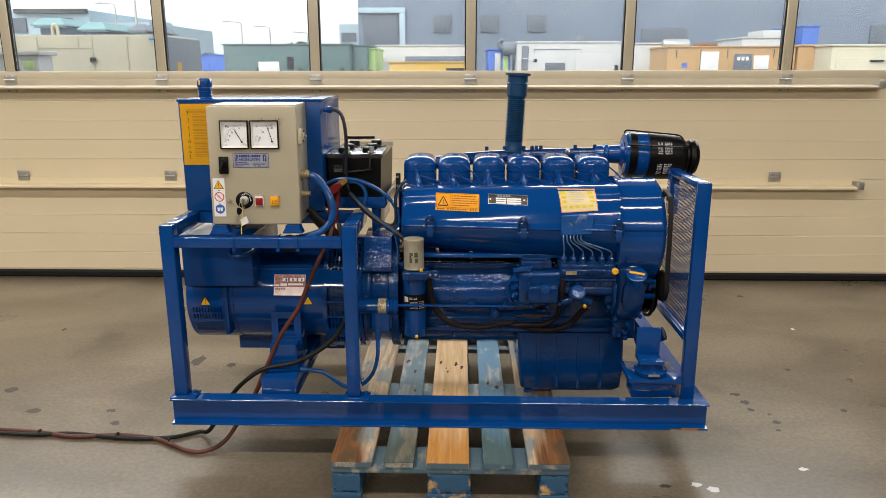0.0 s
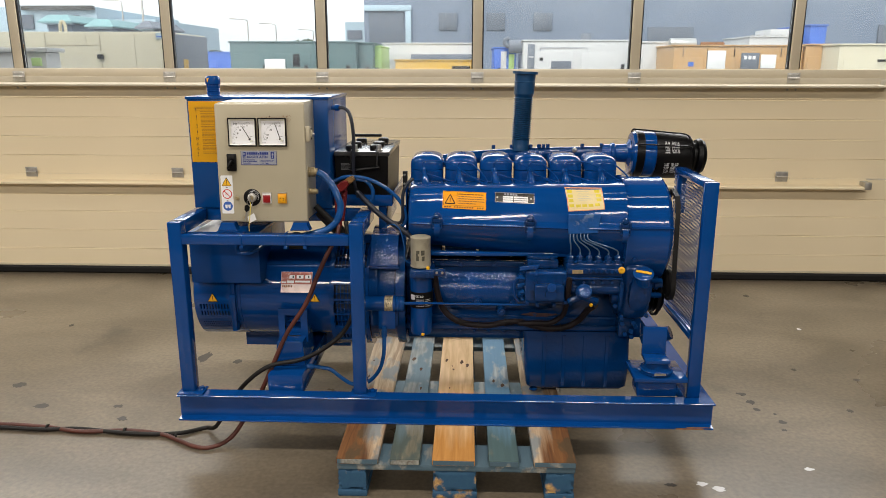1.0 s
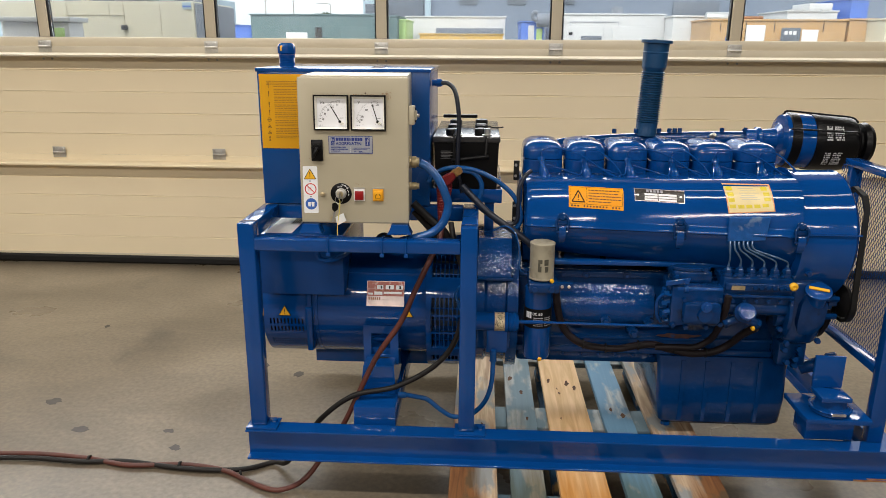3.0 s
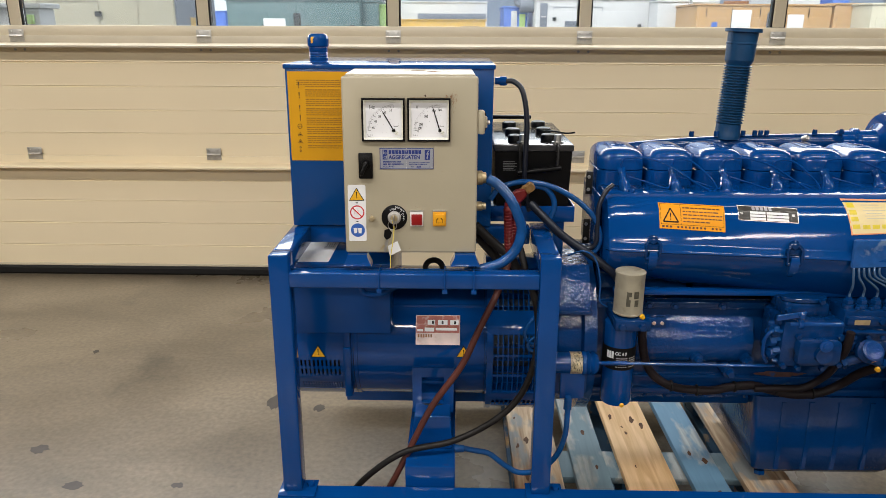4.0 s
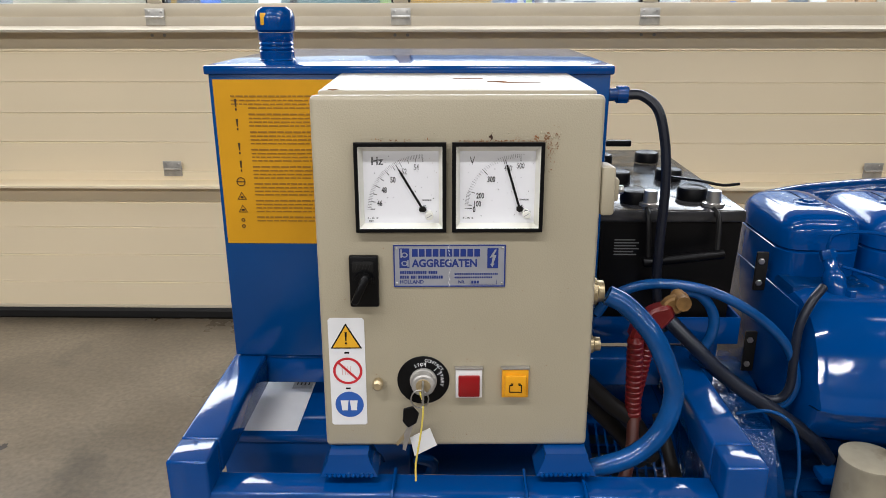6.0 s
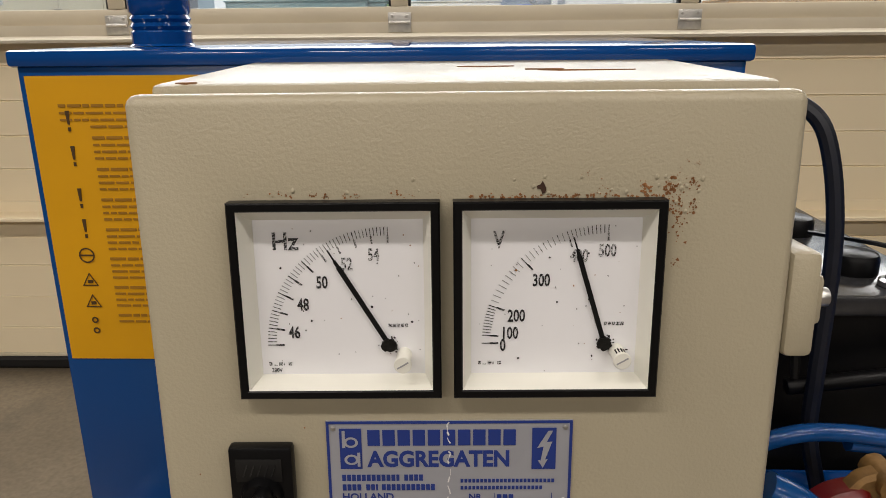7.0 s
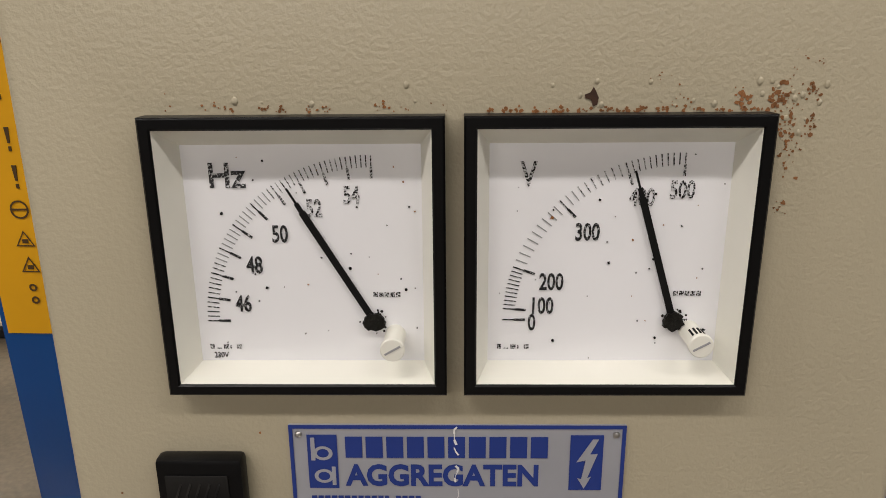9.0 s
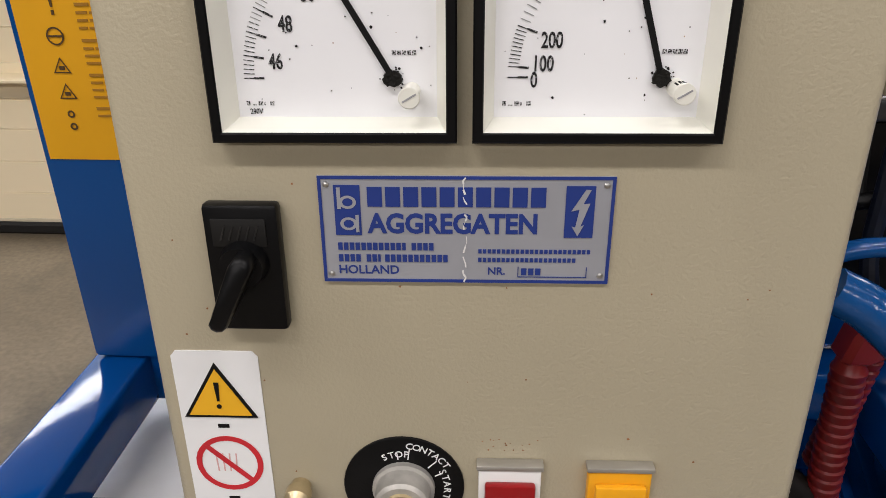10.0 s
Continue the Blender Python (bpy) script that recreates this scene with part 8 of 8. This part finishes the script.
HOSE_DARK = mat("grimy_dark_hose", (0.010, 0.014, 0.026), 0.36, vary=0.35, scale=18, bump=0.15)
HARNESS = mat("brown_wrapped_harness", (0.011, 0.007, 0.008), 0.55, spec=0.25, vary=0.35, scale=25, bump=0.3, bump_scale=150)
cable("conduit_hose", [(-0.488, 2.600, 1.046), (-0.465, 2.595, 1.034), (-0.435, 2.582, 1.003), (-0.413, 2.573, 0.958), (-0.406, 2.568, 0.925), (-0.419, 2.562, 0.882), (-0.450, 2.556, 0.852), (-0.495, 2.552, 0.836), (-0.54, 2.552, 0.825)], 0.0125, CABLE_BLUE, "thick blue painted conduit looping from the cabinet gland", "hose")
cable("fuel_line", [(-0.475, 2.720, 0.968), (-0.455, 2.720, 0.995), (-0.41, 2.720, 1.013), (-0.355, 2.718, 1.012), (-0.305, 2.716, 0.998), (-0.25, 2.714, 0.966), (-0.208, 2.712, 0.924), (-0.188, 2.712, 0.870), (-0.200, 2.715, 0.832), (-0.235, 2.720, 0.832), (-0.28, 2.73, 0.862), (-0.33, 2.735, 0.90)], 0.0072, CABLE_BLUE, "blue painted fuel line looping over to the engine", "hose")
cable("fuel_line", [(-0.372, 2.722, 1.005), (-0.335, 2.722, 0.998), (-0.312, 2.722, 0.968), (-0.312, 2.722, 0.935), (-0.326, 2.725, 0.905)], 0.0075, CABLE_BLUE, "short blue fuel line bent down to a bracket", "hose")
cable("black_hose", [(-0.37, 2.735, 0.955), (-0.335, 2.715, 0.922), (-0.285, 2.705, 0.876), (-0.205, 2.695, 0.822), (-0.160, 2.69, 0.788), (-0.128, 2.70, 0.75)], 0.0105, HOSE_DARK, "thick black hose running to the filters", "hose")
cable("black_hose", [(-0.160, 2.735, 1.005), (-0.180, 2.720, 0.990), (-0.196, 2.712, 0.955), (-0.198, 2.708, 0.905), (-0.199, 2.706, 0.862), (-0.216, 2.710, 0.842), (-0.26, 2.72, 0.85)], 0.0062, HOSE_DARK, "black hose beside the engine cowl", "hose")
cable("black_lead", [(-0.515, 2.66, 0.915), (-0.465, 2.66, 0.866), (-0.425, 2.66, 0.832), (-0.395, 2.665, 0.775)], 0.012, CABLE_BLK, "thick black lead under the cabinet")
cable("black_lead", [(-0.515, 2.69, 0.885), (-0.47, 2.69, 0.835), (-0.43, 2.69, 0.79), (-0.40, 2.69, 0.75)], 0.012, CABLE_BLK, "thick black lead under the cabinet")
cable("red_jump_lead", [(-0.428, 2.655, 0.845), (-0.436, 2.625, 0.805), (-0.462, 2.585, 0.754), (-0.502, 2.575, 0.668), (-0.547, 2.572, 0.565), (-0.622, 2.570, 0.450), (-0.686, 2.566, 0.314), (-0.735, 2.566, 0.21), (-0.80, 2.566, 0.105), (-0.845, 2.552, 0.04), (-0.885, 2.525, 0.016), (-0.935, 2.500, 0.0115), (-0.99, 2.512, 0.0115), (-1.05, 2.545, 0.0115), (-1.155, 2.600, 0.0115), (-1.30, 2.622, 0.0115), (-1.475, 2.606, 0.0115), (-1.644, 2.640, 0.0115), (-1.9, 2.652, 0.0115), (-2.4, 2.60, 0.0115)], 0.0085, CABLE_RED, "dirty red jump lead trailing over the floor", loc=(-1.0, 2.55, 0), ties=(((-1.30, 2.612, 0.0125), (1, 0, 0)), ((-1.62, 2.628, 0.0125), (1, 0, 0)), ((-1.08, 2.572, 0.0125), (1, 0.5, 0))))
cable("black_jump_lead", [(-0.40, 2.64, 0.86), (-0.387, 2.60, 0.806), (-0.360, 2.578, 0.722), (-0.357, 2.572, 0.606), (-0.389, 2.572, 0.493), (-0.455, 2.572, 0.414), (-0.566, 2.570, 0.349), (-0.695, 2.556, 0.322), (-0.80, 2.562, 0.237), (-0.88, 2.585, 0.12), (-0.94, 2.62, 0.035), (-0.994, 2.655, 0.0115), (-1.075, 2.610, 0.0115), (-1.19, 2.596, 0.0115), (-1.31, 2.602, 0.0115), (-1.493, 2.628, 0.0115), (-1.641, 2.618, 0.0115), (-1.9, 2.625, 0.0115), (-2.4, 2.57, 0.0115)], 0.0085, CABLE_BLK, "black jump lead trailing over the floor", loc=(-1.0, 2.6, 0))
cl = thing("jump_lead_clamp", (-0.43, 2.66, 0.83), "red insulated jump lead clamp with rusty jaws", "clamp")
for gx, gy, za, zb, lean in ((-0.4285, 2.657, 0.838, 0.968, -0.006), (-0.424, 2.681, 0.855, 0.976, 0.016)):
    grip = [(0, 0.0085)]
    for k in range(15):
        grip += [(0.03 + 0.062 * k, 0.0112), (0.05 + 0.062 * k, 0.0112), (0.062 + 0.062 * k, 0.0100)]
    part("handle", lathe((gx, gy, za), (gx + lean, gy, zb), grip + [(1, 0.008)], 18), REDM, cl, "ribbed red grip")
jaw = prism([(-0.444, 0.962), (-0.426, 0.962), (-0.402, 0.976), (-0.386, 0.996), (-0.394, 1.012), (-0.416, 1.006), (-0.438, 0.988)], "y", 2.648, 2.672, 0.004)
part("jaw_cover", jaw, REDM, cl)
part("jaw", add(prism([(-0.410, 1.002), (-0.384, 0.996), (-0.366, 1.012), (-0.374, 1.026), (-0.398, 1.018)], "y", 2.652, 2.668, 0.003), lathe((-0.38, 2.645, 1.015), (-0.38, 2.675, 1.015), [(0, 0.010), (1, 0.010)], 12)), mat("rusty_brass", (0.24, 0.13, 0.04), 0.6, 0.4, vary=0.5, scale=60, bump=0.6), cl, "corroded brass jaw")
cable("earth_cable", [(-0.545, 2.615, 0.300), (-0.505, 2.60, 0.302), (-0.468, 2.60, 0.293), (-0.425, 2.60, 0.258), (-0.385, 2.60, 0.236), (-0.33, 2.60, 0.246), (-0.288, 2.60, 0.290), (-0.268, 2.60, 0.352), (-0.264, 2.605, 0.42), (-0.264, 2.612, 0.455)], 0.0075, CABLE_BLUE, "blue painted earth cable from the skid to the starter bracket")
for p0, p1 in (((-0.562, 2.612, 0.300), (-0.535, 2.612, 0.300)), ((-0.264, 2.608, 0.428), (-0.264, 2.606, 0.465))):
    part("cable_lug", lathe(p0, p1, [(0, 0.011), (0.8, 0.010), (1, 0.008)], 14), CABLE_BLUE, eng)
har = thing("wiring_harness", (0.2, 2.665, 0.43), "dark brown wrapped wiring harness tied along the crankcase", "wiring harness")
part("trunk", tube([(-0.075, 2.64, 0.665), (-0.072, 2.655, 0.62), (-0.056, 2.662, 0.546), (-0.025, 2.664, 0.497), (0.03, 2.664, 0.466), (0.12, 2.664, 0.457), (0.18, 2.664, 0.468), (0.237, 2.664, 0.474), (0.29, 2.664, 0.460), (0.355, 2.664, 0.448), (0.42, 2.662, 0.456), (0.465, 2.655, 0.485), (0.49, 2.62, 0.535), (0.512, 2.585, 0.57)], 0.0115, 12), HARNESS, har)
part("branch", tube([(0.24, 2.655, 0.470), (0.30, 2.650, 0.474), (0.36, 2.645, 0.478), (0.40, 2.635, 0.51), (0.408, 2.60, 0.56), (0.408, 2.560, 0.63), (0.409, 2.552, 0.68)], 0.0100, 12), HARNESS, har)
for hx, hz in ((0.02, 0.470), (0.09, 0.458), (0.19, 0.470), (0.30, 0.462), (0.40, 0.452)):
    part("cable_tie", lathe((hx - 0.002, 2.664, hz), (hx + 0.002, 2.664, hz), [(0, 0.0155), (1, 0.0155)], 14), RUBBER, har)
wire = cable("control_wire", [(-0.27, 2.70, 0.825), (-0.235, 2.672, 0.845), (-0.205, 2.662, 0.825), (-0.190, 2.660, 0.765), (-0.188, 2.660, 0.715), (-0.168, 2.66, 0.698)], 0.0025, CABLE_BLUE, "thin blue painted wire over the flywheel housing", "wire")
cable("control_wire", [(-0.335, 2.63, 0.60), (-0.372, 2.625, 0.612), (-0.383, 2.625, 0.64), (-0.362, 2.63, 0.675), (-0.34, 2.64, 0.69)], 0.0042, CABLE_BLUE, "short blue painted wire on the solenoid", "wire")
cable("control_wire", [(-0.335, 2.63, 0.585), (-0.368, 2.622, 0.590), (-0.372, 2.622, 0.612), (-0.345, 2.63, 0.632)], 0.0042, CABLE_BLUE, "short blue painted wire on the solenoid", "wire")

# ---- marks on the floor ----
STAIN = mat("dark_oil_stain", (0.04, 0.034, 0.028), 0.45, vary=0.25, scale=30)
PALE = mat("spilt_white_paint", (0.62, 0.62, 0.62), 0.6, vary=0.1, scale=40)
rf = random.Random(3)
floor_ob = bpy.data.objects["floor"]
for kind_, x, y, rx, ry in (("d", -1.44, 2.85, 0.043, 0.031), ("d", -1.08, 3.35, 0.044, 0.056), ("d", -1.26, 3.39, 0.056, 0.147), ("d", -1.99, 3.04, 0.062, 0.060), ("d", -1.77, 2.84, 0.067, 0.052), ("d", -2.17, 3.82, 0.025, 0.036), ("d", 1.27, 3.07, 0.040, 0.035), ("d", 1.28, 2.99, 0.044, 0.045), ("d", 1.28, 2.92, 0.029, 0.032), ("d", 1.34, 2.81, 0.037, 0.030), ("d", 1.32, 2.74, 0.023, 0.019), ("d", 1.67, 2.92, 0.029, 0.032), ("d", 1.86, 3.24, 0.032, 0.026), ("d", 1.62, 3.35, 0.027, 0.027), ("d", 0.76, 2.33, 0.039, 0.021), ("w", 0.87, 2.34, 0.043, 0.029), ("w", 0.92, 2.31, 0.043, 0.035), ("w", 1.29, 2.45, 0.033, 0.023), ("w", 1.89, 3.91, 0.025, 0.037), ("d", 1.82, 4.51, 0.036, 0.048), ("d", -1.37, 2.74, 0.042, 0.039), ("d", 1.34, 2.88, 0.014, 0.021)):
    k = 16
    P = [(x + 0.5 * rx * rf.uniform(0.6, 1.25) * math.cos(2 * math.pi * q / k), y + 0.5 * max(ry, 0.6 * rx) * rf.uniform(0.6, 1.25) * math.sin(2 * math.pi * q / k)) for q in range(k)]
    o = part("stain" if kind_ != "w" else "paint_splash", prism(P, "z", 0.0002, 0.0007), STAIN if kind_ != "w" else PALE, floor_ob, "small dark oil spot" if kind_ != "w" else "dried white paint splash")
